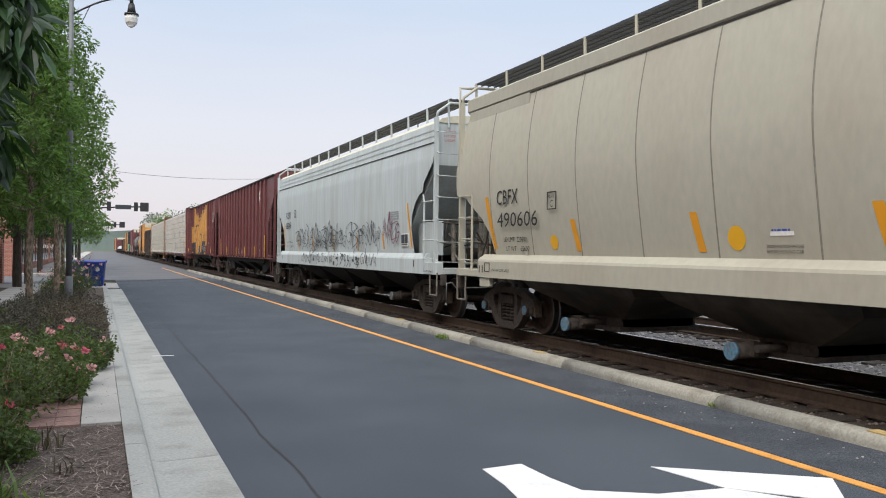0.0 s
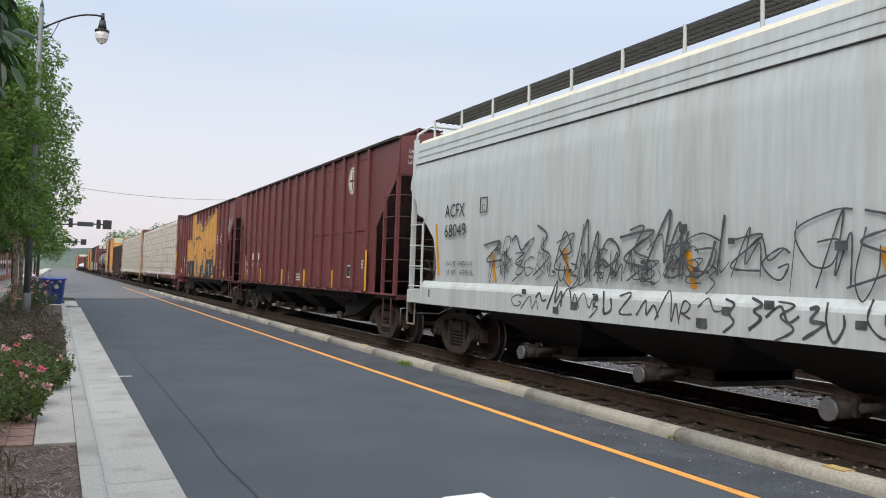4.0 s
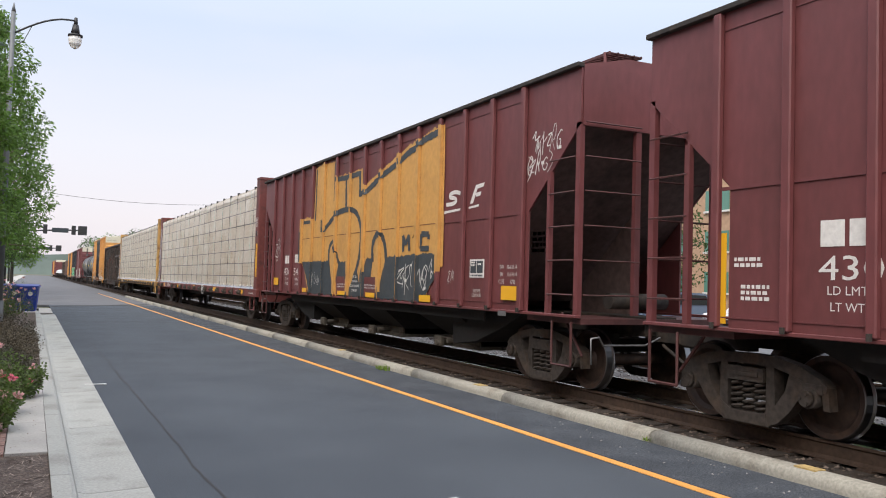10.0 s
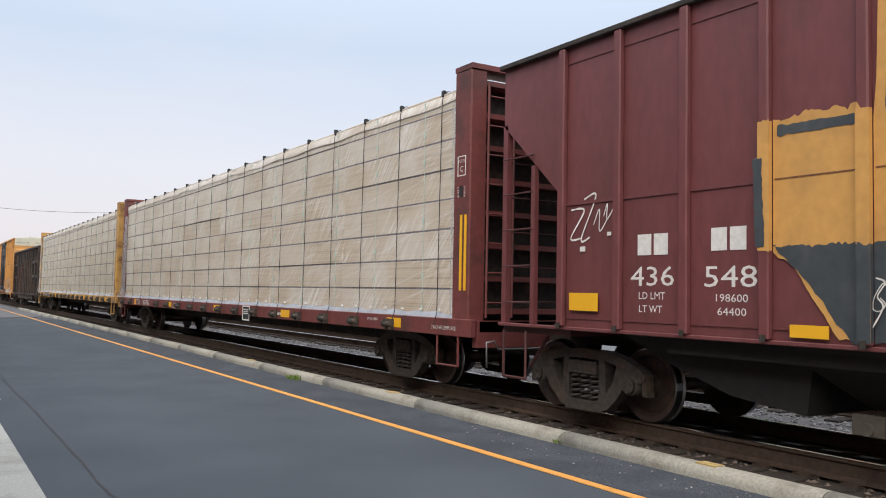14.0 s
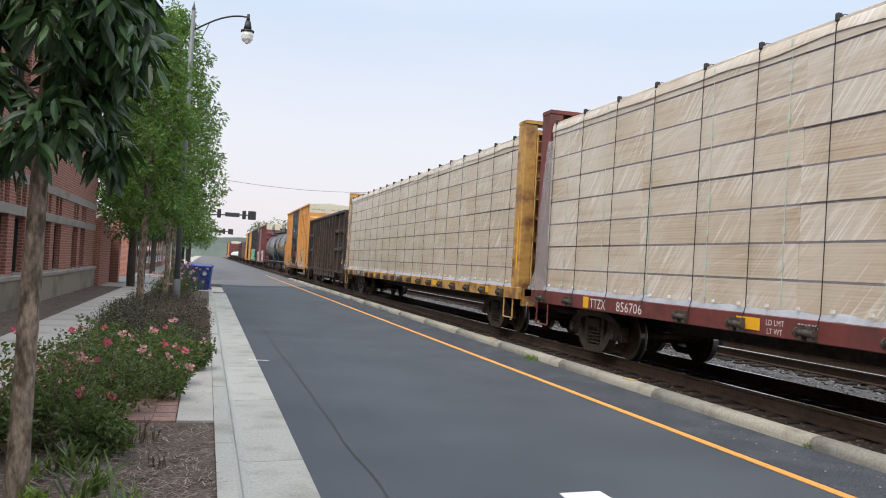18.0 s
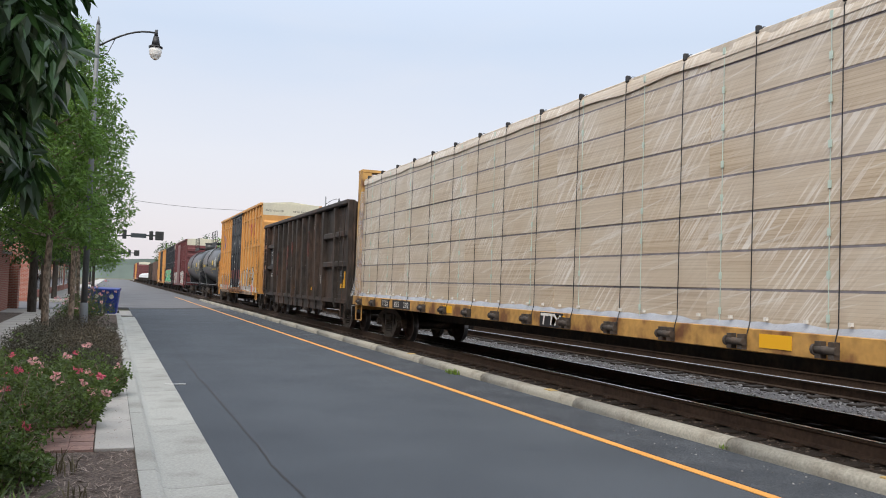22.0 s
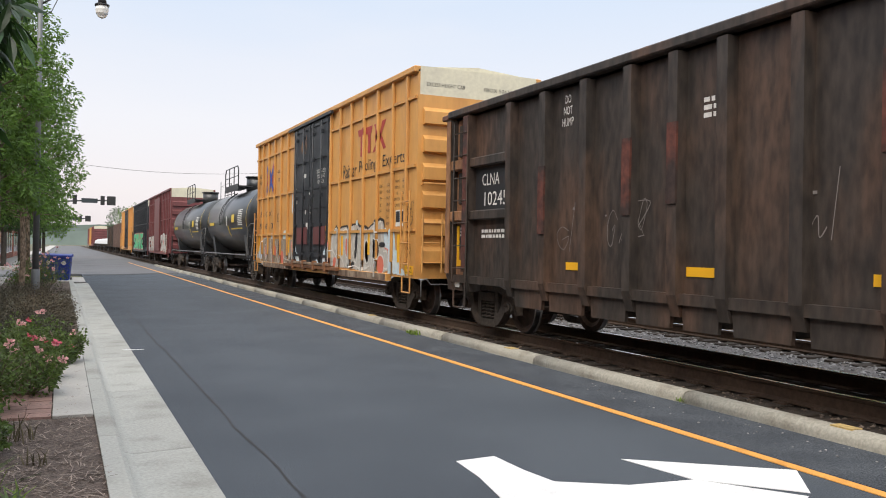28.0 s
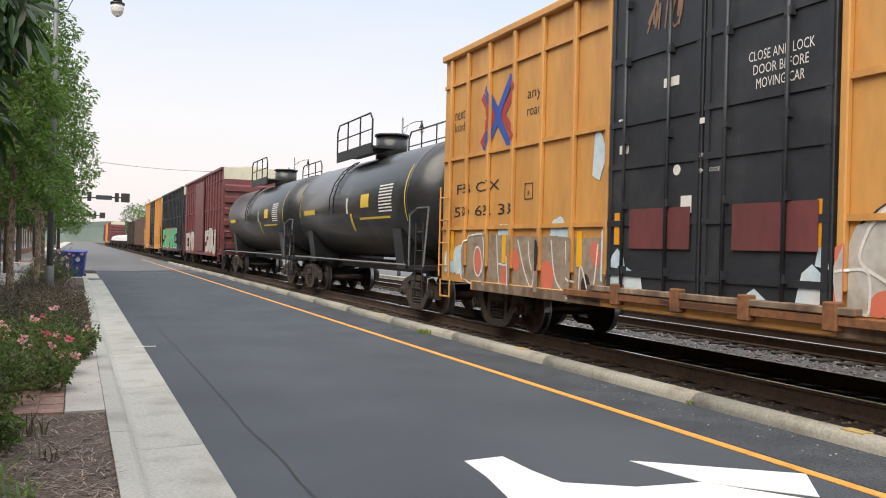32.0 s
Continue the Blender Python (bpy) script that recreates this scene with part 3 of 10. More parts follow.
structure("road_seam", bm, M_TAR, "dark tar seam across the street", "road seam")

# long crack along the lane
bm = bmesh.new()
pts = [(1.45 + 0.05 * noise.noise((y * 0.7, 3, 0)) + 0.02 * noise.noise((y * 3.1, 9, 0)), y) for y in [3 + 0.22 * k for k in range(90)]]
for (a, y0), (b, y1) in zip(pts, pts[1:]):
    w = 0.009 + 0.009 * abs(noise.noise((y0 * 2.3, 1, 5)))
    bm.faces.new([bm.verts.new(p) for p in ((a - w, y0, 0.003), (a + w, y0, 0.003), (b + w, y1, 0.003), (b - w, y1, 0.003))])
structure("road_crack", bm, M_TAR, "tar-dark crack running along the lane", "road crack")

structure("centre_line", boxed(5.215, 5.325, -20, 78, 0.002, 0.008), M_YELLOW_LINE, "solid yellow edge line on the asphalt", "road marking")

# white turn arrow: a straight shaft with two heads, half out of sight
arrow = thing("turn_arrow", "worn white turn arrow painted on the asphalt", "road marking", pose(0, 0, 0), kind="structure")
bm = bmesh.new()
prism_z(bm, [(2.82, 6.03), (3.18, 6.07), (3.19, 5.62), (3.24, 5.25), (2.68, 5.02), (2.78, 5.55)], 0.001, 0.006)
prism_z(bm, [(2.68, 5.02), (3.24, 5.25), (3.70, 4.98), (4.25, 4.93), (4.72, 4.30), (4.0, 3.9), (3.0, 4.2)], 0.001, 0.006)
part("arrow_stem", bm, M_WHITE_LINE, arrow)
bm = bmesh.new()
prism_z(bm, [(4.11, 5.63), (5.205, 4.86), (4.80, 4.36), (4.25, 4.93)], 0.001, 0.0065)
part("arrow_head", bm, M_WHITE_LINE, arrow)
structure("road_scuff", boxed(0.84, 1.16, 14.05, 14.10, 0.006, 0.011), M_WHITE_LINE, "short white paint scuff at the gutter edge", "road marking")

# left kerb with its gutter, cast in lengths
kerb_l = thing("kerb", "pale concrete kerb and gutter in cast lengths", "kerb", pose(0, 0, 0), kind="structure")
bm = bmesh.new()
prism_y(bm, [(0.24, -0.1), (0.24, 0.15), (0.37, 0.15), (0.40, 0.13), (0.435, 0.012), (0.435, -0.1)], 0.006, 3.044)
me_kerb = mesh_of("kerb_length", bm, M_CONCRETE)
bm = bmesh.new()
prism_y(bm, [(0.435, -0.1), (0.435, 0.010), (0.50, -0.012), (0.97, 0.006), (0.985, -0.1)], 0.006, 3.044)
me_gutter = mesh_of("gutter_slab", bm, M_CONCRETE)
for k in range(15):
    part("kerb_length", me_kerb, None, kerb_l, at=pose(0, -8.06 + k * 3.05, 0))
    part("gutter_slab", me_gutter, None, kerb_l, at=pose(0, -8.06 + k * 3.05, 0))
# right kerb: a rounded concrete bar against the ballast
M_FLECK = material("worn_yellow_fleck", (0.42, 0.30, 0.12), 0.8, grain=0.3, scale=40)
kerb_r = thing("kerb", "rounded grey-tan concrete kerb between street and track", "kerb", pose(0, 0, 0), kind="structure")
bm = bmesh.new()
prof = [(6.315, -0.15), (6.32, 0.045), (6.335, 0.09), (6.37, 0.122), (6.43, 0.136), (6.51, 0.132), (6.57, 0.105), (6.60, 0.04), (6.605, -0.15)]
a = [[bm.verts.new((x, y, z)) for x, z in prof] for y in (0.008, 3.29)]
for i in range(len(prof) - 1):
    bm.faces.new((a[0][i], a[0][i + 1], a[1][i + 1], a[1][i])).smooth = True
bm.faces.new(a[0][::-1]), bm.faces.new(a[1])
bmesh.ops.recalc_face_normals(bm, faces=bm.faces)
me = mesh_of("kerb_bar", bm, M_KERB)
for k in range(22):
    part("kerb_bar", me, None, kerb_r, at=pose(random.uniform(-0.012, 0.012), 0.92 + (k - 2) * 3.3, random.uniform(-0.006, 0.004)))
for y in (5.35, 11.6, 18.2):
    part("paint_fleck", boxed(6.40, 6.53, y, y + 0.24, 0.10, 0.1385), M_FLECK, kerb_r, "worn yellow paint fleck")

# planting bed, cross strips, pavement
structure("planting_bed", boxed(-1.95, 0.24, -25, 36.5, -0.1, 0.125), M_MULCH, "planting bed covered with brown pine-straw mulch", "planting bed")
structure("wall_bed", boxed(-4.35, -3.1, -25, 37, -0.1, 0.125), M_MULCH, "mulched strip along the brick wall", "planting bed")
walkway = thing("pavement", "pale concrete pavement slabs between planting and wall", "pavement", pose(0, 0, 0), kind="structure")
me = mesh_of("pavement_slab", boxed(-3.1, -1.95, 0.006, 1.494, -0.1, 0.15, bevel=0.006), M_WALK)
for k in range(34):
    part("pavement_slab", me, None, walkway, at=pose(0, -14 + 1.5 * k, 0))
strip = thing("cross_path", "narrow concrete and red paver path across the planting bed", "path", pose(0, 0, 0), kind="structure")
for y0, n in ((8.15, 3), (24.0, 2)):
    for k in range(n):
        part("concrete_slab", boxed(-0.10, 0.236, y0 + k * 1.6 + 0.004, y0 + k * 1.6 + 1.594, 0.05, 0.152, bevel=0.005), M_WALK, strip)
    for k in range(n * 8):
        for j in range(9):
            if n == 3 or j < 5:
                part("paver", boxed(-0.315 - j * 0.21, -0.11 - j * 0.21, y0 + k * 0.2 + 0.004, y0 + k * 0.2 + 0.196, 0.05, 0.148 + random.uniform(-0.003, 0.003)), M_PAVER, strip)
structure("corner_pavement", boxed(-6.0, 0.9, 38.2, 43.5, -0.1, 0.03), M_WALK, "concrete driveway apron at the corner", "pavement")
structure("pavement_far", boxed(-4.5, -2.2, 57, 400, -0.1, 0.1), M_WALK, "concrete pavement beyond the junction", "pavement")

# ------------------------------------------------------------------ railway
structure("ballast_bed", boxed(6.58, 15.6, -30, 420, -0.14, -0.105), M_BALLAST, "grey stone ballast bed under two tracks", "ballast")
structure("dirt_strip", boxed(6.58, 9.75, -30, 200, -0.13, -0.098), M_CESS, "oily brown dirt around the near rails", "dirt")
structure("platform_edge", boxed(15.6, 16.1, -30, 200, -0.12, 0.10, bevel=0.02), M_KERB, "low concrete edging beyond the second track", "edging")
structure("car_park", boxed(16.1, 60, -60, 260, -0.11, -0.02), M_ASPHALT_FAR, "worn asphalt car park beyond the railway", "car park")


def rail(x, name, label, y0=-30, y1=420):
    ob = thing(name, label, "rail", pose(x, 0, ZR), kind="structure")
    bm = bmesh.new()
    prism_y(bm, [(-0.076, -0.215), (-0.076, -0.195), (-0.014, -0.172), (-0.014, -0.05), (-0.037, -0.038), (-0.037, -0.006), (0.037, -0.006), (0.037, -0.038),
                 (0.014, -0.05), (0.014, -0.172), (0.076, -0.195), (0.076, -0.215)], y0, y1)
    part("rail_web", bm, M_RAIL, ob)
    bm = bmesh.new()
    prism_y(bm, [(-0.034, -0.006), (-0.028, 0.0), (0.028, 0.0), (0.034, -0.006)], y0, y1)
    part("rail_head", bm, M_RAILHEAD, ob, "shiny worn running surface")
    return ob


for xc in (XC, 13.0):
    rail(xc - 0.755, "rail", "rusty steel rail with a polished head")
    rail(xc + 0.755, "rail", "rusty steel rail with a polished head")
sleepers = thing("sleepers", "dark creosoted timber sleepers half sunk in ballast", "sleepers", pose(0, 0, 0), kind="structure")
me_tie = mesh_of("sleeper", boxed(-1.3, 1.3, -0.115, 0.115, -0.25, -0.068, bevel=0.012), M_TIE)
me_tplate = mesh_of("tie_plate", boxed(-0.17, 0.17, -0.09, 0.09, -0.07, -0.05), M_RAIL)
for k in range(120):
    y = -4 + k * 0.52
    t = part("sleeper", me_tie, None, sleepers, at=pose(XC + random.uniform(-0.04, 0.04), y, random.uniform(-0.014, 0.0), 0, 0, random.uniform(-1, 1)))
    part("tie_plate", me_tplate, None, t, at=pose(-0.755, 0, 0))
    if k % 1 == 0 and y > 2:
        part("sleeper", me_tie, None, sleepers, at=pose(13.0 + random.uniform(-0.04, 0.04), y + 0.2, random.uniform(-0.012, 0.008)))
bm = bmesh.new()
for xc in (XC, 13.0):
    for k in range(560):
        box(bm, xc - 1.3, xc + 1.3, 58.4 + k * 0.6, 58.63 + k * 0.6, -0.2, -0.068)
part("sleeper_row", bm, M_TIE, sleepers, kind="stuff")


def scatter_stones(n, x0, x1, y0, y1, zf, lo, hi, seed):
    rnd = random.Random(seed)
    verts, faces = [], []
    for _ in range(n):
        x, y, r = rnd.uniform(x0, x1), y0 + (y1 - y0) * rnd.random() ** 1.4, rnd.uniform(lo, hi)
        z = zf(x)
        k = len(verts)
        tw = rnd.uniform(0, 6.28)
        for i in range(4):
            a = tw + i * 1.571 + rnd.uniform(-0.4, 0.4)
            q = r * rnd.uniform(0.7, 1.25)
            verts.append((x + q * math.cos(a), y + q * math.sin(a), z + r * rnd.uniform(-0.1, 0.45)))
        verts.append((x + rnd.uniform(-0.3, 0.3) * r, y + rnd.uniform(-0.3, 0.3) * r, z + r * rnd.uniform(0.5, 0.9)))
        verts.append((x, y, z - r * 0.7))
        for i in range(4):
            j = (i + 1) % 4
            faces += [(k + i, k + j, k + 4), (k + j, k + i, k + 5)]
    me = bpy.data.meshes.new("stones")
    me.from_pydata(verts, [], faces)
    me.materials.append(M_STONE)
    return me


tagged(new("ballast_stones", scatter_stones(16000, 9.5, 15.5, 0, 60, lambda x: -0.103, 0.024, 0.05, 5)), "loose grey crushed ballast stones between the tracks", "ballast", kind="stuff")
me = scatter_stones(3000, 6.62, 7.8, -2, 40, lambda x: -0.096, 0.014, 0.04, 6)
me.materials[0] = material("dusty_ballast_stone", (0.13, 0.10, 0.08), 0.95, grain=0.2, scale=20, island=0.55)
tagged(new("ballast_stones", me), "dirty brown crushed stones beside the kerb", "ballast", kind="stuff")
me = scatter_stones(60, 5.7, 6.28, 4, 9, lambda x: 0.004, 0.008, 0.018, 8)
tagged(new("gravel_bits", me), "pale gravel bits fallen on the asphalt", "gravel", kind="stuff")


def blades(name, label, spots, mat, h, n, spread, seed, category="grass", w=0.006, lean=0.5):
    rnd = random.Random(seed)
    verts, faces = [], []
    for (x, y, z, s) in spots:
        for _ in range(int(n * s)):
            a, d = rnd.uniform(0, 6.28), spread * s * rnd.random() ** 0.6
            px, py = x + d * math.cos(a), y + d * math.sin(a)
            hh, ln = h * s * rnd.uniform(0.5, 1.1), lean * h * s * rnd.uniform(0.2, 1.2)
            b = rnd.uniform(0, 6.28)
            wx, wy = -math.sin(b) * w, math.cos(b) * w
            k = len(verts)
            for q, (f, g) in enumerate(((0, 1), (0.55, 0.9), (1, 0.15))):
                ox, oy, oz = ln * f * f * math.cos(b), ln * f * f * math.sin(b), hh * (f - 0.25 * f * f)
                verts += [(px + ox + wx * g, py + oy + wy * g, z + oz), (px + ox - wx * g, py + oy - wy * g, z + oz)]
            faces += [(k, k + 1, k + 3, k + 2), (k + 2, k + 3, k + 5, k + 4)]
    me = bpy.data.meshes.new(name)
    me.from_pydata(verts, [], faces)
    me.materials.append(mat)
    return tagged(new(name, me), label, category, kind="stuff")


blades("grass_tuft", "small green grass tuft growing at the kerb", [(6.29, 15.2, 0, 1.0), (6.31, 15.5, 0, 0.7)], M_LEAF_LIME, 0.14, 110, 0.16, 3)
blades("grass_tuft", "tiny weed in a kerb joint", [(6.32, 7.52, 0.02, 0.45)], M_LEAF_LIME, 0.14, 60, 0.12, 4)
blades("dry_weeds", "sparse dry weeds between kerb and rail", [(6.65 + random.random() * 0.6, random.uniform(0, 30), -0.1, random.uniform(0.4, 0.9)) for _ in range(44)],
       M_DRYGRASS, 0.16, 12, 0.14, 7)

# ------------------------------------------------------------------ brick building
BX = -4.35
bld = thing("brick_building", "long red brick building with stone bands and paired dark windows", "building", pose(0, 0, 0))
Y0, Y1 = -14.0, 36.8
pairs = [14.72 + 5.42 * k for k in range(-4, 4)]
lows = [(y + d, y + d + 1.2) for y in pairs for d in (0.0, 1.85)]


def wall_strip(name, z0, z1, gaps, mat, proud=0.0, depth=0.35):
    y = Y0
    for a, b in sorted(gaps) + [(Y1, Y1)]:
        if a > y + 0.01:
            part(name, boxed(BX - depth, BX + proud, y, a, z0, z1), mat, bld)
        y = b


part("plinth", boxed(BX - 0.35, BX + 0.10, Y0, Y1, -0.1, 0.80), M_BASE, bld, "stained concrete plinth")
part("plinth_cap", boxed(BX - 0.35, BX + 0.15, Y0, Y1, 0.80, 0.92, bevel=0.02), M_STONEBAND, bld)
wall_strip("brick_wall", 0.92, 2.36, lows, M_BRICK)
part("stone_band", boxed(BX - 0.35, BX + 0.03, Y0, Y1, 2.36, 2.60), M_STONEBAND, bld)
ups = [(a + 0.02 + k * 0.62, a + 0.5 + k * 0.62) for a, b in lows for k in (0, 1)]
wall_strip("brick_wall", 2.60, 3.16, ups, M_BRICK)
part("stone_band", boxed(BX - 0.35, BX + 0.03, Y0, Y1, 3.16, 3.40), M_STONEBAND, bld)
wall_strip("brick_wall", 3.40, 5.1, [], M_BRICK)
high = [(y + 0.4, y + 2.6) for y in pairs]
wall_strip("brick_wall", 5.1, 6.6, high, M_BRICK)
wall_strip("brick_wall", 6.6, 8.2, [], M_BRICK)
part("parapet", boxed(BX - 0.4, BX + 0.08, Y0, Y1, 8.2, 8.4), M_STONEBAND, bld)
part("brick_end", boxed(BX - 12, BX - 0.35, Y1 - 0.35, Y1, -0.1, 8.2), M_BRICK, bld)
part("brick_end", boxed(BX - 12, BX - 0.35, Y0, Y0 + 0.35, -0.1, 8.2), M_BRICK, bld)
part("roof", boxed(BX - 12, BX - 0.35, Y0, Y1, 8.2, 8.35), M_BASE, bld)


def window(y0, y1, z0, z1, mull=1):
    w = part("window", boxed(BX - 0.24, BX - 0.22, y0, y1, z0, z1), M_GLASS, bld, "dark reflecting window")
    bm = bmesh.new()
    for a, b, c, d in ((y0, y0 + 0.06, z0, z1), (y1 - 0.06, y1, z0, z1), (y0 + 0.06, y1 - 0.06, z0, z0 + 0.06), (y0 + 0.06, y1 - 0.06, z1 - 0.06, z1)):
        box(bm, BX - 0.24, BX - 0.15, a, b, c, d)
    for k in range(mull):
        y = y0 + (y1 - y0) * (k + 1) / (mull + 1)
        box(bm, BX - 0.24, BX - 0.16, y - 0.035, y + 0.035, z0 + 0.06, z1 - 0.06)
    part("window_frame", bm, M_BRONZE, w)


for a, b in lows:
    window(a, b, 0.92, 2.36)
    part("window_sill", boxed(BX - 0.2, BX + 0.05, a, b, 0.92, 0.96), M_STONEBAND, bld)
for a, b in ups:
    window(a, b, 2.60, 3.16, 0)
for a, b in high:
    window(a, b, 5.1, 6.6, 2)
annex = thing("brick_wall", "lower red brick garden wall with piers beyond the building", "wall", pose(0, 0, 0))
for y, h in ((36.9, 2.6), (44.5, 2.4)):
    part("pier", boxed(-4.9, -4.1, y, y + 0.8, -0.1, h + 0.3), M_BRICK, annex)
part("wall_panel", boxed(-4.7, -4.35, 37.7, 43.0, -0.1, 2.5), M_BRICK, annex)
part("coping", boxed(-4.78, -4.27, 37.7, 43.0, 2.5, 2.62), M_STONEBAND, annex)
part("gate", boxed(-4.6, -4.5, 43.0, 44.5, 0.0, 2.2), M_BRONZE, annex, "dark metal gate")
for k in range(4):
    y = 58 + k * 13
    shop = thing("brick_shop", "low red brick shop front along the street", "building", pose(0, 0, 0))
    part("wall", boxed(-14, -4.6, y, y + 11.5, -0.1, 3.6 + (k % 2) * 0.9), M_BRICK, shop)
    part("cornice", boxed(-14.1, -4.45, y, y + 11.5, 3.6 + (k % 2) * 0.9, 3.85 + (k % 2) * 0.9), M_STONEBAND, shop)
    for j in range(3):
        part("window", boxed(-4.62, -4.57, y + 0.9 + j * 3.5, y + 3.3 + j * 3.5, 0.6, 2.5), M_GLASS, shop)
    part("awning", boxed(-4.6, -3.6, y + 0.5, y + 11, 2.75, 2.85), M_BLACK, shop)

# ------------------------------------------------------------------ plants


def leaf_cloud(name, spots, mat, n, size, seed, broad=0.45, droop=0.4, flat=1.0, shapely=False):
    '''Leaves as folded blades gathered in clumps; spots are (x, y, z, radius).'''
    rnd = random.Random(seed)
    verts, faces = [], []
    total = sum(s[3] ** 2 for s in spots)
    for sx, sy, sz, r in spots:
        for _ in range(max(3, int(n * r * r / total))):
            while True:
                p = Vector((rnd.uniform(-1, 1), rnd.uniform(-1, 1), rnd.uniform(-1, 1)))
                if 0.15 < p.length < 1:
                    break
            p = p.normalized() * r * (0.35 + 0.65 * rnd.random() ** 0.5)
            c = Vector((sx, sy, sz)) + Vector((p.x, p.y, p.z * flat))
            d = Vector((p.x + rnd.gauss(0, r * 0.5), p.y + rnd.gauss(0, r * 0.5), p.z * 0.4 - droop * r + rnd.gauss(0, r * 0.4)))
            d = d.normalized() if d.length > 1e-6 else Vector((1, 0, 0))
            s = Vector((rnd.gauss(0, 1), rnd.gauss(0, 1), rnd.gauss(0, 1))).cross(d)
            s = s.normalized() if s.length > 1e-6 else Vector((0, 1, 0))
            up = d.cross(s)
            L = size * rnd.uniform(0.6, 1.25)
            w = L * broad * 0.5
            k = len(verts)
            if shapely:
                sag = Vector((0, 0, -0.22 * L))
                verts += [c, c + d * L * 0.28 + s * w * 0.82 + up * w * 0.25, c + d * L * 0.62 + s * w * 0.92 + up * w * 0.25 + sag * 0.35, c + d * L + sag,
                          c + d * L * 0.62 - s * w * 0.92 + up * w * 0.25 + sag * 0.35, c + d * L * 0.28 - s * w * 0.82 + up * w * 0.25, c + d * L * 0.6 + sag * 0.33]
                faces += [(k, k + 1, k + 6), (k + 1, k + 2, k + 6), (k + 2, k + 3, k + 6), (k + 3, k + 4, k + 6), (k + 4, k + 5, k + 6), (k + 5, k, k + 6)]
                continue
            verts += [c, c + d * L * 0.45 + s * w + up * w * 0.4, c + d * L, c + d * L * 0.45 - s * w + up * w * 0.4]
            faces += [(k, k + 1, k + 2), (k, k + 2, k + 3)]
    me = bpy.data.meshes.new(name)
    me.from_pydata([tuple(v) for v in verts], [], faces)
    me.materials.append(mat)
    return me


def limb(bm, a, b, r0, r1, rnd, bend=0.08, n=7, seg=5):
    '''A bent, tapering limb; returns its points.'''
    a, b = Vector(a), Vector(b)
    off = Vector((rnd.uniform(-1, 1), rnd.uniform(-1, 1), 0)) * bend * (b - a).length
    pts = [a.lerp(b, i / seg) + off * math.sin(math.pi * i / seg) for i in range(seg + 1)]
    rings = []
    for i, p in enumerate(pts):
        d = (pts[min(i + 1, seg)] - pts[max(i - 1, 0)]).normalized()
        u = d.orthogonal().normalized()
        w = d.cross(u)
        r = r0 + (r1 - r0) * i / seg
        r *= 1 + 0.08 * rnd.uniform(-1, 1)
        rings.append([bm.verts.new(p + (u * math.cos(6.2832 * k / n) + w * math.sin(6.2832 * k / n)) * r) for k in range(n)])
    for A, Bq in zip(rings, rings[1:]):
        best = min(range(n), key=lambda s: sum((A[k].co - Bq[(k + s) % n].co).length for k in range(n)))
        for k in range(n):
            f = bm.faces.new((A[k], A[(k + 1) % n], Bq[(k + 1 + best) % n], Bq[(k + best) % n]))
            f.smooth = True
    bm.faces.new(rings[-1])
    return pts


def ground_z(x, y):
    '''Height of the surface under a planted or standing thing.'''
    if x > 16.1:
        return -0.02 if x < 60 and -60 < y < 260 else -0.12
    if y < 36.5:
        return 0.12 if x > -1.95 else 0.15
    if 38.2 <= y <= 43.5 and x > -6:
        return 0.03
    if y > 57 and -4.5 < x < -2.2:
        return 0.1
    return -0.005 if -2.2 <= x <= 6.6 and y > 49 else -0.12


def tree(label, x, y, height, trunk_h, r, crown_w, leaf, size, n, seed, bark=M_BARK, lean=(0, 0), broad=0.4, clumps=46, droop=0.4, shape=1.0, puff=(0.20, 0.42), shapely=False):
    rnd = random.Random(seed)
    ob = thing("tree", label, "tree", pose(x, y, ground_z(x, y)))
    bm = bmesh.new()
    top = Vector((lean[0], lean[1], height * 0.9))
    fork = Vector((lean[0] * trunk_h / height, lean[1] * trunk_h / height, trunk_h))
    limb(bm, (0, 0, -0.05), fork, r * 1.15, r * 0.85, rnd, 0.02, 9)
    limb(bm, fork, top, r * 0.85, r * 0.12, rnd, 0.03)
    spots = []
    for k in range(clumps):
        f = (k + rnd.random()) / clumps
        z = trunk_h * 0.92 + (height - trunk_h * 0.92) * f
        wide = crown_w * (math.sin(math.pi * min(1, (0.12 + 0.88 * f) ** shape)) ** 0.6 * 0.9 + 0.12)
        a = k * 2.4 + rnd.uniform(-0.4, 0.4)
        d = wide * (0.35 + 0.65 * rnd.random() ** 0.6)
        c = fork.lerp(top, min(1, max(0, (z - trunk_h) / (height * 0.9 - trunk_h))))
        p = Vector((c.x + d * math.cos(a), c.y + d * math.sin(a), z))
        if d > wide * 0.45 and k % 2 == 0:
            limb(bm, Vector((c.x, c.y, max(trunk_h * 0.95, z - d * 0.7))), p, r * 0.28, r * 0.06, rnd, 0.08, 5, 3)
        spots.append((p.x, p.y, p.z, crown_w * rnd.uniform(*puff)))
    part("trunk", bm, bark, ob)
    part("crown", leaf_cloud("crown", spots, leaf, n, size, seed + 1, broad, droop, 1.0, shapely), None, ob, kind="stuff")
    return ob


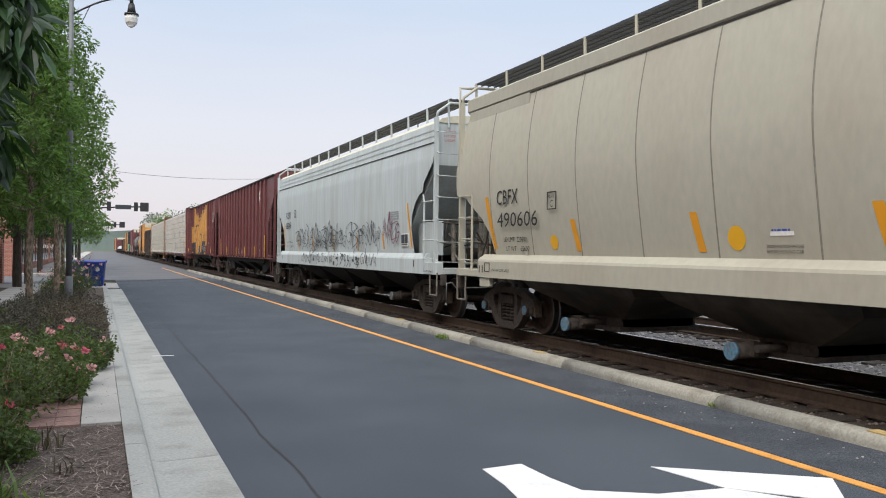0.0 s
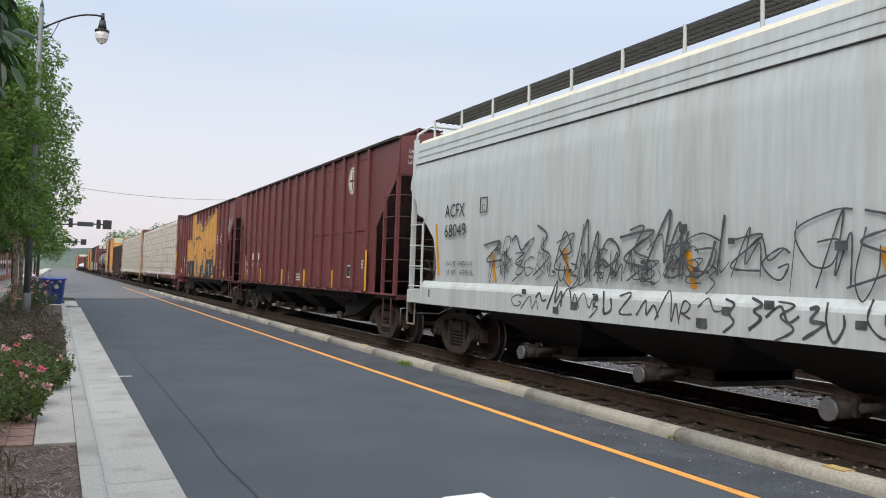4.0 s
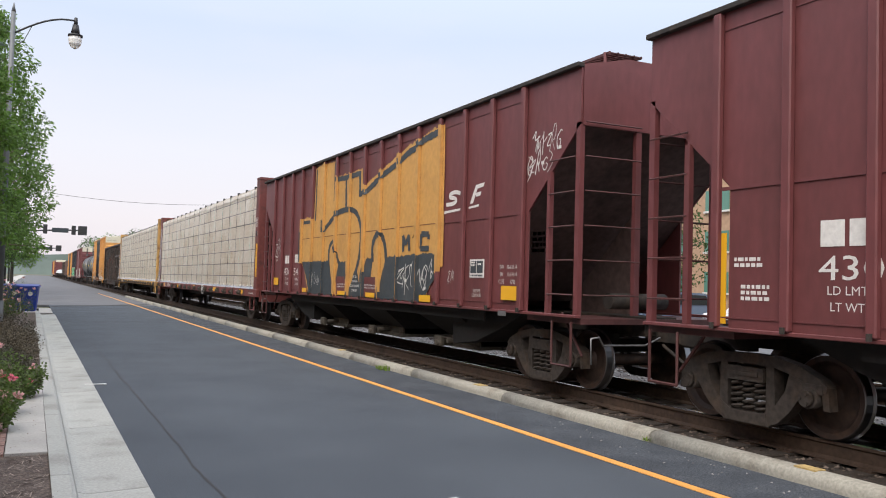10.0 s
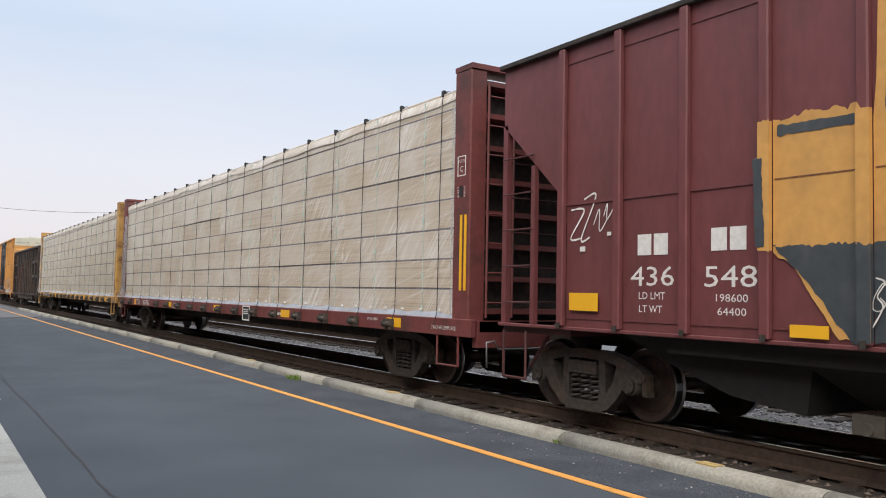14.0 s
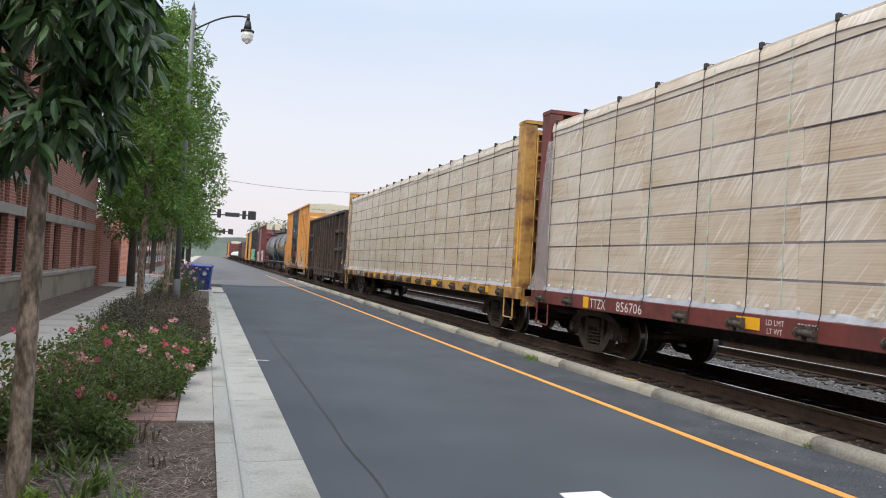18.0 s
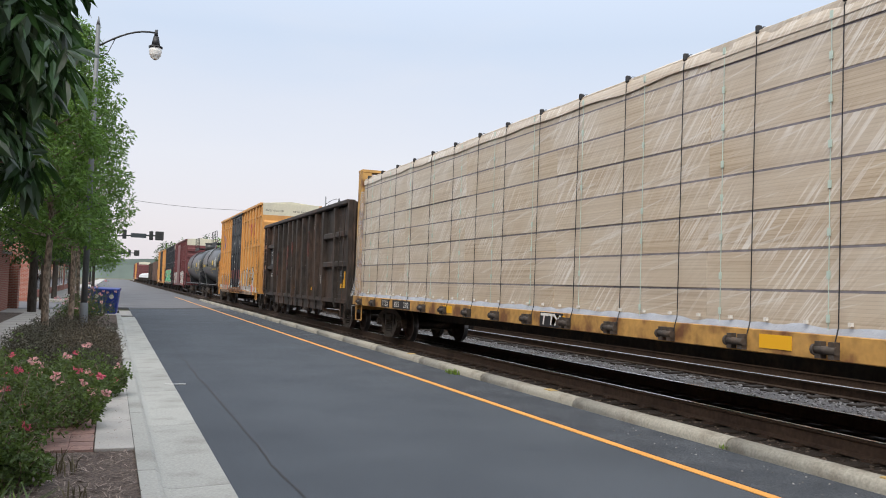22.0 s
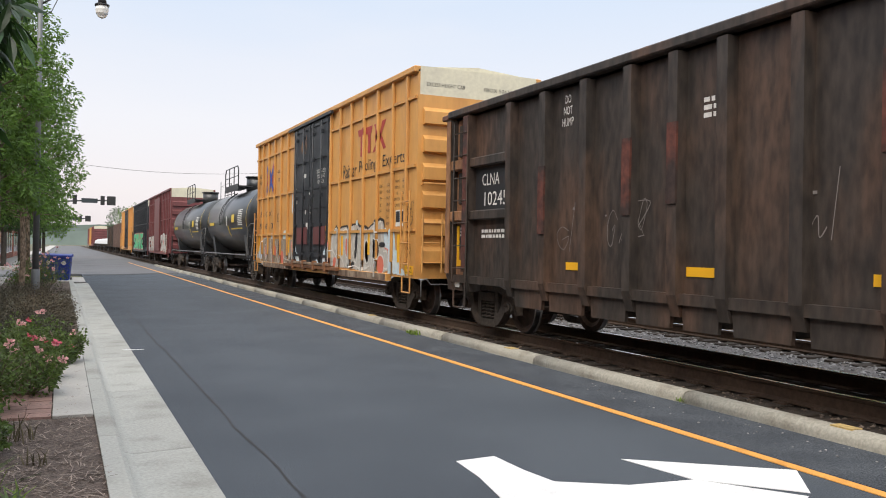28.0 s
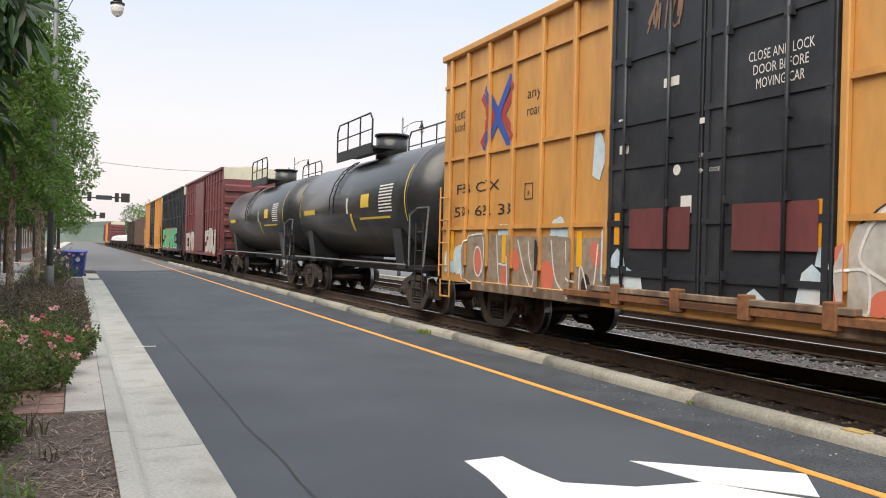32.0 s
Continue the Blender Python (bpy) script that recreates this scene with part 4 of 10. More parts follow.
tree("young broad-leaved street tree with dark glossy leaves in mulch", -0.97, 5.72, 5.2, 2.40, 0.062, 0.60, M_LEAF_BROAD, 0.17, 5200, 11, lean=(0.02, 0.15), broad=0.36, clumps=64, droop=0.75, shape=0.75, puff=(0.2, 0.36), shapely=True)
for i, (x, y, h, cw) in enumerate(((-1.1, 27.0, 8.9, 1.45), (-1.3, 20.2, 6.9, 1.0), (-1.2, 34.0, 8.8, 1.7))):
    tree("slender street tree with airy fresh green foliage", x, y, h, 2.5, 0.075, cw, M_LEAF_FINE, 0.13, 12500, 20 + i, broad=0.42, clumps=120, shape=0.62, puff=(0.12, 0.26))
for i, (x, y, h, cw) in enumerate(((-2.9, 43.0, 9.5, 2.6), (-3.0, 38.5, 9.0, 2.3), (-3.4, 60.0, 9.0, 2.6), (-3.0, 74.0, 9.0, 2.6), (-1.6, 88.0, 6.0, 2.2))):
    tree("shady street tree with a dark trunk beside the wall", x, y, h, 2.9, 0.16, cw, M_LEAF_DEEP if i != 4 else M_LEAF_FINE, 0.24, 6000, 40 + i, M_BARK_DARK, clumps=50)


ME_BLOOM = [leaf_cloud("bloom", [(0, 0, 0, r)], M_PINK, 26, 0.034, 70, 0.9, -0.2) for r in (0.02, 0.028)]
ME_BLOOM_PALE = [leaf_cloud("bloom", [(0, 0, 0, r)], M_PALEPINK, 26, 0.036, 71, 0.9, -0.2) for r in (0.022, 0.03)]


def rose_bush(x, y, w, h, seed, leaf=None, bloom=14, mat=M_PINK):
    rnd = random.Random(seed)
    ob = thing("rose_bush", "rose bush with small dark leaves and pink blooms in mulch", "bush", pose(x, y, 0.12), "rose bushes along the kerb")
    bm = bmesh.new()
    spots = []
    tips = []
    for k in range(34):
        a, d = rnd.uniform(0, 6.28), w * rnd.random() ** 0.55
        z = h * rnd.uniform(0.35, 1.0) * (1 - 0.35 * (d / w) ** 2)
        p = (d * math.cos(a), d * math.sin(a), z)
        limb(bm, (rnd.uniform(-0.06, 0.06), rnd.uniform(-0.06, 0.06), 0), p, 0.009, 0.004, rnd, 0.12, 4, 3)
        if k % 4 == 0:
            p = (p[0], p[1], min(h * 1.22, p[2] + 0.22))
        spots.append((*p, w * (0.13 if k % 4 == 0 else rnd.uniform(0.14, 0.26))))
        spots.append((p[0] * 0.75, p[1] * 0.75, p[2] * 0.55, w * 0.26))
        tips.append(p)
    part("cane_tangle", bm, M_BARK, ob, "thin brown canes", kind="stuff")
    part("foliage", leaf_cloud("foliage", spots, leaf or M_LEAF_ROSE, 2300, 0.046, seed + 1, 0.6, 0.1), None, ob, kind="stuff")
    for k in range(int(bloom * 0.62)):
        p = rnd.choice(tips)
        at = Matrix.Translation((p[0] + rnd.uniform(-0.1, 0.1), p[1] + rnd.uniform(-0.1, 0.1), p[2] + rnd.uniform(0.02, 0.12))) @ pose(0, 0, 0, rnd.uniform(-40, 40), rnd.uniform(-40, 40), rnd.uniform(0, 360))
        part("bloom", (ME_BLOOM if mat is M_PINK and k % 5 in (0, 3) else ME_BLOOM_PALE)[k % 2], None, ob, at=at)
    return ob


for i, (x, y, w, h, b) in enumerate(((-1.12, 8.0, 0.46, 0.82, 15), (-0.72, 8.6, 0.46, 0.76, 12), (-0.36, 9.4, 0.40, 0.62, 10), (-1.0, 9.8, 0.45, 0.76, 11),
                                     (-1.38, 6.7, 0.42, 0.78, 13), (-0.62, 11.3, 0.42, 0.56, 9), (-1.1, 11.6, 0.40, 0.55, 8), (-0.5, 13.4, 0.36, 0.38, 4), (-1.55, 5.2, 0.42, 0.72, 12), (-1.05, 7.1, 0.38, 0.70, 9), (-0.10, 11.7, 0.34, 0.48, 8), (-0.30, 10.3, 0.36, 0.56, 9), (-1.25, 10.6, 0.38, 0.60, 7), (-1.1, 12.8, 0.34, 0.40, 4), (-0.62, 6.9, 0.26, 0.42, 3))):
    rose_bush(x, y, w, h, 100 + i * 7, bloom=b)
M_LEAF_BRONZE = material("dull_bronze_leaf", (0.062, 0.060, 0.036), 0.55, grain=0.25, scale=8, island=0.55)


def low_shrub(x, y, w, h, seed, leaf):
    '''A dense rounded mound: short branches from one crown, leaves gathered over an uneven dome.'''
    rnd = random.Random(seed)
    ob = thing("low_shrub", "low dense rounded shrub with bronze-green leaves in mulch", "shrub", pose(x, y, 0.12), "low shrubs along the kerb")
    bm = bmesh.new()
    spots = []
    for k in range(70):
        a, d = rnd.uniform(0, 6.28), rnd.random() ** 0.5
        z = h * (1 - 0.62 * d ** 2.4) * rnd.uniform(0.80, 1.03)
        p = (w * d * math.cos(a), w * d * math.sin(a), z * 0.86)
        if k % 3 == 0:
            limb(bm, (rnd.uniform(-0.05, 0.05), rnd.uniform(-0.05, 0.05), 0), p, 0.010, 0.004, rnd, 0.1, 4, 3)
        spots.append((*p, rnd.uniform(0.10, 0.17)))
        spots.append((p[0] * 0.98, p[1] * 0.98, p[2] * 0.5, 0.15))
    part("branch_tangle", bm, M_BARK, ob, "thin brown branches", kind="stuff")
    part("foliage", leaf_cloud("foliage", spots, leaf, 7500, 0.036, seed + 1, 0.55, 0.0), None, ob, kind="stuff")


for i, (x, y, w, h) in enumerate(((-0.50, 16.3, 0.66, 0.60), (-1.12, 15.4, 0.62, 0.52), (-0.42, 14.7, 0.46, 0.42), (-0.52, 18.3, 0.72, 0.60), (-1.35, 17.5, 0.62, 0.60), (-1.2, 19.4, 0.66, 0.64), (-0.6, 20.6, 0.76, 0.64), (-1.25, 21.8, 0.7, 0.64), (-0.55, 22.8, 0.74, 0.6))):
    low_shrub(x, y, w, h, 300 + i * 7, M_LEAF_BRONZE if i % 3 else M_LEAF_RED)
for i, (x, y, w, h) in enumerate(((-0.5, 30.5, 0.7, 1.25), (-0.75, 32.5, 0.8, 1.3), (-1.2, 30.0, 0.6, 0.9))):
    rose_bush(x, y, w, h, 500 + i * 7, bloom=26, mat=M_PALEPINK)
blades("daylily_clump", "arching green daylily blades in mulch", [(-0.55, 5.7, 0.12, 1.0), (-0.75, 6.35, 0.12, 0.9), (-0.3, 5.35, 0.12, 0.6), (-1.3, 5.9, 0.12, 0.8)], M_LEAF_ROSE, 0.32, 30, 0.16, 31, "plant", 0.011, 0.9)
blades("daylily_clump", "arching green daylily blades in mulch", [(-0.45, 6.0, 0.12, 0.8), (-0.28, 5.6, 0.12, 0.6), (-0.95, 6.2, 0.12, 0.9)], M_LEAF_LIME, 0.26, 16, 0.12, 39, "plant", 0.009, 0.9)
blades("lime_seedling", "bright lime-green weed shoots in mulch", [(-0.62, 5.25, 0.12, 0.8), (-0.42, 5.2, 0.12, 0.6), (-0.85, 5.6, 0.12, 0.6)], M_LEAF_LIME, 0.22, 60, 0.13, 33, "plant", 0.02, 0.6)
blades("dry_stalks", "dry tan stalks beside the roses", [(-0.35, 7.3, 0.12, 0.8), (-0.2, 6.5, 0.12, 0.5)], M_DRYGRASS, 0.34, 26, 0.2, 35, "plant")

# loose straw on the bed
rnd = random.Random(77)
verts, faces = [], []
for _ in range(9000):
    x, y = rnd.uniform(-1.9, 0.22), 4.2 + 16 * rnd.random() ** 1.8
    a, L = rnd.uniform(0, 6.28), rnd.uniform(0.03, 0.11)
    w, z = 0.004, 0.128 + rnd.random() * 0.018
    dx, dy = math.cos(a), math.sin(a)
    k = len(verts)
    verts += [(x - dy * w, y + dx * w, z), (x + dy * w, y - dx * w, z), (x + dx * L + dy * w, y + dy * L - dx * w, z + 0.012), (x + dx * L - dy * w, y + dy * L + dx * w, z + 0.012)]
    faces.append((k, k + 1, k + 2, k + 3))
me = bpy.data.meshes.new("mulch_straw")
me.from_pydata(verts, [], faces)
me.materials.append(M_STRAW)
tagged(new("mulch_straw", me), "loose grey-brown pine straw on the planting bed", "mulch", kind="stuff")

# ------------------------------------------------------------------ street furniture


def street_lamp(x, y, h, arm, label="dark street lamp with a curved arm and frosted acorn globe"):
    ob = thing("street_lamp", label, "street lamp", pose(x, y, ground_z(x, y)))
    bm = bmesh.new()
    tube(bm, (0, 0, 0), (0, 0, h * 0.12), 0.11, 0.09, 10)
    tube(bm, (0, 0, h * 0.12), (0, 0, h + 0.1), 0.075, 0.05, 10)
    tube(bm, (0, 0, h + 0.1), (0, 0, h + 0.32), 0.05, 0.008, 8)
    part("pole", bm, M_POLE, ob)
    bm = bmesh.new()
    pts = [Vector((arm * f, 0, h - 0.42 + 0.42 * math.sin(f * 1.9) + 0.12 * f)) for f in [i / 8 for i in range(9)]]
    pipe(bm, pts, 0.022)
    pipe(bm, [Vector((0, 0, h - 0.75)), Vector((arm * 0.18, 0, h - 0.55)), Vector((arm * 0.3, 0, pts[2].z + 0.03))], 0.010)
    part("arm", bm, M_BLACK, ob)
    e = pts[-1]
    bm = bmesh.new()
    tube(bm, e + Vector((0, 0, 0.08)), e - Vector((0, 0, 0.10)), 0.035, 0.05, 10)
    tube(bm, e - Vector((0, 0, 0.10)), e - Vector((0, 0, 0.34)), 0.07, 0.11, 12)
    tube(bm, e - Vector((0, 0, 0.34)), e - Vector((0, 0, 0.38)), 0.17, 0.17, 12)
    part("lamp_head", bm, M_BLACK, ob)
    bm = bmesh.new()
    last = (0.14, 0.38)
    for q in ((0.155, 0.46), (0.14, 0.56), (0.09, 0.64), (0.02, 0.68)):
        tube(bm, e - Vector((0, 0, last[1])), e - Vector((0, 0, q[1])), last[0], q[0], 12, caps=q[0] < 0.05)
        last = q
    part("globe", bm, M_LAMPGLASS, ob, "frosted glass globe")
    return ob


street_lamp(-0.60, 22.0, 7.55, 1.34)
for y in (46.0, 72.5, 103.0):
    street_lamp(17.2, y, 9.0, 1.2)


def wheelie_bin(x, y, a):
    ob = thing("wheeled_bin", "dark blue plastic wheeled bin with a closed lid", "bin", pose(x, y, 0.03, 0, 0, a), "bins at the kerb")
    bm = bmesh.new()
    lo = [bm.verts.new(p) for p in ((-0.24, -0.26, 0.1), (0.24, -0.26, 0.1), (0.24, 0.26, 0.1), (-0.24, 0.26, 0.1))]
    hi = [bm.verts.new(p) for p in ((-0.31, -0.36, 1.05), (0.31, -0.36, 1.05), (0.31, 0.36, 1.05), (-0.31, 0.36, 1.05))]
    bm.faces.new(lo[::-1]), bm.faces.new(hi)
    for i in range(4):
        bm.faces.new((lo[i], lo[(i + 1) % 4], hi[(i + 1) % 4], hi[i]))
    bmesh.ops.bevel(bm, geom=list(bm.edges), offset=0.03, segments=2, affect="EDGES")
    part("body", bm, M_BIN, ob)
    bm = bmesh.new()
    prism_x(bm, [(-0.41, 1.05), (-0.40, 1.11), (0.1, 1.17), (0.40, 1.13), (0.42, 1.05)], -0.34, 0.34)
    part("lid", bm, M_BIN, ob)
    for s in (-1, 1):
        bm = bmesh.new()
        tube(bm, (s * 0.25, 0.3, 0.09), (s * 0.31, 0.3, 0.09), 0.12, n=12)
        part("wheel", bm, M_TYRE, ob)
    bm = bmesh.new()
    tube(bm, (-0.3, 0.43, 1.0), (0.3, 0.43, 1.0), 0.018)
    part("handle", bm, M_BIN, ob)
    bm = bmesh.new()
    tube(bm, (0.05, -0.352, 0.8), (0.05, -0.335, 0.8), 0.09, n=12)
    part("emblem", bm, M_LETTER_W, ob, "round pale emblem")


wheelie_bin(0.02, 37.6, -6)
wheelie_bin(-0.62, 38.2, 4)


def signal_mast(x, y, h, length, heads, label):
    ob = thing("traffic_signal", label, "traffic signal", pose(x, y, 0.0))
    bm = bmesh.new()
    tube(bm, (0, 0, 0), (0, 0, h + 0.3), 0.16, 0.11, 10)
    part("mast", bm, M_BLACK, ob)
    bm = bmesh.new()
    pipe(bm, [Vector((length * f, 0, h - 0.5 + 0.5 * math.sin(f * 1.57))) for f in [i / 6 for i in range(7)]], 0.075)
    part("mast_arm", bm, M_BLACK, ob)
    for f, wide in heads:
        hd = part("signal_head", boxed(length * f - wide / 2, length * f + wide / 2, -0.25, 0.1, h - 0.48, h + 0.46, bevel=0.03), M_SIGNAL, ob)
        bm = bmesh.new()
        for k in range(3):
            tube(bm, (length * f, -0.34, h + 0.29 - k * 0.3), (length * f, -0.25, h + 0.29 - k * 0.3), 0.12, n=10)
        part("visor", bm, M_SIGNAL, hd)
    part("street_sign", boxed(length * 0.59, length * 0.81, -0.14, -0.08, h - 0.30, h + 0.16), M_SIGN, ob, "dark blank street sign")
    return ob


signal_mast(-2.4, 95, 6.1, 7.0, ((0.50, 0.40), (0.88, 0.40), (1.0, 0.85)), "dark traffic signals on a long mast arm")
signal_mast(-3.2, 150, 5.6, 7.0, ((0.56, 0.40), (0.84, 0.40), (1.0, 0.85)), "dark traffic signals on a distant mast arm")
bm = bmesh.new()
pipe(bm, [Vector((-8 + 38 * f, 120 + 10 * f, 13.0 - 1.2 * math.sin(math.pi * f))) for f in [i / 12 for i in range(13)]], 0.03, 4)
tagged(part("overhead_cable", bm, M_BLACK), "thin dark cable strung across the street", "cable")
for x, y in ((-8.0, 120.0), (30.0, 130.0)):
    ob = thing("utility_pole", "weathered wooden utility pole carrying a cable", "utility pole", pose(x, y, ground_z(x, y)))
    bm = bmesh.new()
    tube(bm, (0, 0, 0), (0, 0, 13.6), 0.15, 0.1, 8)
    part("shaft", bm, M_BARK_DARK, ob)
    part("crossarm", boxed(-1.1, 1.1, -0.06, 0.06, 12.9, 13.05), M_BARK_DARK, ob)

# ------------------------------------------------------------------ beyond the railway and far off
far = thing("office_building", "tan brick office building with green tinted windows", "building", pose(0, 0, 0))
part("wall", boxed(48, 70, 20, 62, 0, 14), M_TANWALL, far)
part("roof", boxed(47.8, 70.2, 19.8, 62.2, 14, 14.4), M_STONEBAND, far)
for k in range(9):
    for j in range(4):
        w = part("window", boxed(47.9, 48.02, 21.5 + k * 4.5, 24 + k * 4.5, 1.6 + j * 3.2, 3.2 + j * 3.2), M_GREENGLASS, far)
        part("sill", boxed(47.8, 48.0, 21.4 + k * 4.5, 24.1 + k * 4.5, 1.45 + j * 3.2, 1.6 + j * 3.2), M_PALEWALL, w)
pav = thing("white_pavilion", "white columned pavilion across the car park", "building", pose(0, 0, 0))
part("roof", boxed(40, 52, 70, 110, 3.6, 4.4), M_PALEWALL, pav)
for k in range(12):
    part("column", boxed(40.2, 40.6, 71 + k * 3.4, 71.4 + k * 3.4, 0, 3.6), M_PALEWALL, pav)
part("rear_wall", boxed(50, 50.4, 70, 110, 0, 3.6), M_PALEWALL, pav)
for i, (x, y, h) in enumerate(((36, 28, 7), (38, 44, 8), (34, 62, 8), (36, 80, 9), (30, 100, 9), (33, 14, 7), (30, 130, 10))):
    tree("leafy car park tree beyond the tracks", x, y, h, 2.2, 0.14, 2.6, M_LEAF_DEEP if i % 2 else M_LEAF_FINE, 0.3, 3000, 600 + i, M_BARK_DARK, clumps=36)


def parked(x, y, a, mat, label, pickup=False):
    ob = thing("parked_pickup" if pickup else "parked_car", label, "car", pose(x, y, -0.02, 0, 0, a))
    bm = bmesh.new()
    prof = [(-2.4, 0.35), (-2.4, 0.95), (-0.7, 1.0), (-0.5, 1.1), (1.1, 1.1), (2.45, 0.95), (2.5, 0.4)] if pickup else [(-2.2, 0.35), (-2.25, 0.9), (-1.9, 1.0), (1.0, 1.0), (2.2, 0.85), (2.25, 0.35)]
    prism_x(bm, prof, -0.9, 0.9)
    bmesh.ops.bevel(bm, geom=list(bm.edges), offset=0.06, segments=2, affect="EDGES")
    part("body", bm, mat, ob)
    bm = bmesh.new()
    cab = [(-0.65, 1.05), (-0.5, 1.7), (0.5, 1.72), (1.2, 1.05)] if pickup else [(-2.0, 0.98), (-1.6, 1.6), (0.3, 1.65), (1.1, 0.98)]
    prism_x(bm, cab, -0.78, 0.78)
    bmesh.ops.bevel(bm, geom=list(bm.edges), offset=0.05, segments=2, affect="EDGES")
    part("cabin", bm, mat, ob)
    bm = bmesh.new()
    c2 = [(cab[0][0] + 0.2, cab[0][1] + 0.08), (cab[1][0] + 0.1, cab[1][1] - 0.1), (cab[2][0] - 0.1, cab[2][1] - 0.1), (cab[3][0] - 0.25, cab[3][1] + 0.08)]
    prism_x(bm, c2, -0.80, 0.80)
    part("windows", bm, M_GLASS, ob)
    for sx in (-0.82, 0.82):
        for sy in (-1.45, 1.45):
            bm = bmesh.new()
            tube(bm, (sx - 0.1, sy, 0.34), (sx + 0.1, sy, 0.34), 0.34, n=14)
            w = part("wheel", bm, M_TYRE, ob)
            bm = bmesh.new()
            tube(bm, (sx - 0.11, sy, 0.34), (sx + 0.11, sy, 0.34), 0.2, n=10)
            part("rim", bm, M_POLE, w)


parked(27, 17.2, 92, M_WHITECAR, "white pickup truck parked beyond the tracks", True)
parked(31, 19.8, 95, M_GREYCAR, "blue-grey car parked beyond the tracks")
parked(26, 24.5, 88, M_WHITECAR, "white car parked beyond the tracks")
parked(27, 31.0, 90, M_GREYCAR, "dark car parked beyond the tracks")

rnd = random.Random(9)
verts, faces = [], []
for row, (yy, hh) in enumerate(((620, 26), (800, 44))):
    k0 = len(verts)
    for i in range(161):
        x = -800 + i * 10
        h = 0.55 * hh * (0.65 + 0.5 * noise.noise((x * 0.004, row * 7.1, 0)) + 0.08 * noise.noise((x * 0.05, row, 2)))
        verts += [(x, yy, -2), (x, yy + 3, max(4, h))]
    for i in range(160):
        a = k0 + 2 * i
        faces.append((a, a + 2, a + 3, a + 1))
me = bpy.data.meshes.new("far_hills")
me.from_pydata(verts, [], faces)
me.materials.append(M_HILL)
tagged(new("backdrop", me), "hazy wooded hills on the horizon", "hills", kind="structure")
for i in range(16):
    x, y = (-14 - rnd.random() * 22, 120 + rnd.random() * 240) if i % 2 else (14 + rnd.random() * 20, 160 + rnd.random() * 220)
    tree("distant leafy tree along the street", x, y, rnd.uniform(8, 12), 2.4, 0.2, rnd.uniform(3, 4), M_LEAF_DEEP if i % 3 else M_LEAF_FINE, 0.55, 1500, 800 + i, M_BARK_DARK, clumps=30)

# ------------------------------------------------------------------ rolling stock: shared running gear
CARS, WHEELS = [], []
M_GRATE = material("dark_open_grating", (0.06, 0.06, 0.062), 0.6, metal=0.3, grain=0.15, scale=20)
SX = -1.62                       # near side of a car, from its middle


def lathe_x(bm, prof, n=28, mats=None):
    rings = [[bm.verts.new((x, r * math.cos(6.28318 * k / n), r * math.sin(6.28318 * k / n))) for k in range(n)] for x, r in prof]
    for i, (A, Bq) in enumerate(zip(rings, rings[1:])):
        for k in range(n):
            f = bm.faces.new((A[k], A[(k + 1) % n], Bq[(k + 1) % n], Bq[k]))
            f.smooth = False
            f.material_index = mats[i] if mats else 0
    bm.faces.new(rings[0]), bm.faces.new(rings[-1][::-1])


def wheelset_mesh():
    bm = bmesh.new()
    prof = [(-0.86, 0.08), (-0.84, 0.12), (-0.785, 0.17), (-0.775, 0.34), (-0.82, 0.385), (-0.825, 0.445), (-0.815, 0.457), (-0.715, 0.462), (-0.70, 0.485), (-0.685, 0.482), (-0.68, 0.38), (-0.72, 0.3), (-0.69, 0.12), (-0.6, 0.09)]
    mats = [0, 0, 0, 0, 0, 1, 1, 1, 1, 0, 0, 0, 0]
    lathe_x(bm, prof, 32, mats)
    lathe_x(bm, [(-x, r) for x, r in prof], 32, mats)
    tube(bm, (-0.6, 0, 0), (0.6, 0, 0), 0.085, n=10)
    for k in range(3):                       # chalk and grease marks that show the turning
        a = k * 2.1
        box(bm, -0.783, -0.776, 0.2 * math.cos(a), 0.2 * math.cos(a) + 0.07, 0.2 * math.sin(a), 0.2 * math.sin(a) + 0.05, mi=0)
    bmesh.ops.recalc_face_normals(bm, faces=bm.faces)
    return mesh_of("wheelset", bm, [M_WHEEL, M_TREAD])


def side_frame_mesh():
    '''A cast frame: arched top member, broad tension arms down to the spring seat, jaws over the bearings.'''
    bm = bmesh.new()
    x0, x1 = -1.10, -0.95
    for sy in (-1, 1):
        for poly, a, b in (([(0.0, 0.74), (0.0, 0.86), (0.42, 0.85), (0.74, 0.78), (1.02, 0.66), (1.10, 0.58), (1.08, 0.52), (0.90, 0.56), (0.68, 0.66), (0.40, 0.73)], x0, x1),
                           ([(0.62, 0.68), (0.80, 0.62), (0.78, 0.46), (0.62, 0.26), (0.46, 0.12), (0.30, 0.06), (0.26, 0.20), (0.42, 0.30), (0.56, 0.48)], x0 - 0.01, x1),
                           ([(0.0, 0.06), (0.0, 0.19), (0.30, 0.20), (0.34, 0.06)], x0 - 0.02, x1),
                           ([(0.29, 0.18), (0.29, 0.74), (0.40, 0.73), (0.42, 0.30), (0.38, 0.2)], x0, x1),
                           ([(0.72, 0.60), (1.09, 0.60), (1.12, 0.34), (1.04, 0.34), (1.02, 0.50), (0.78, 0.50), (0.76, 0.38), (0.69, 0.40)], x0 + 0.02, x1)):
            prism_x(bm, [(sy * y, z) for y, z in poly], a, b)
    box(bm, x0 - 0.03, x1, -0.27, 0.27, 0.54, 0.70)
    box(bm, x0 - 0.045, x0, -0.2, 0.2, 0.60, 0.65)
    return mesh_of("side_frame", bm, M_TRUCK)


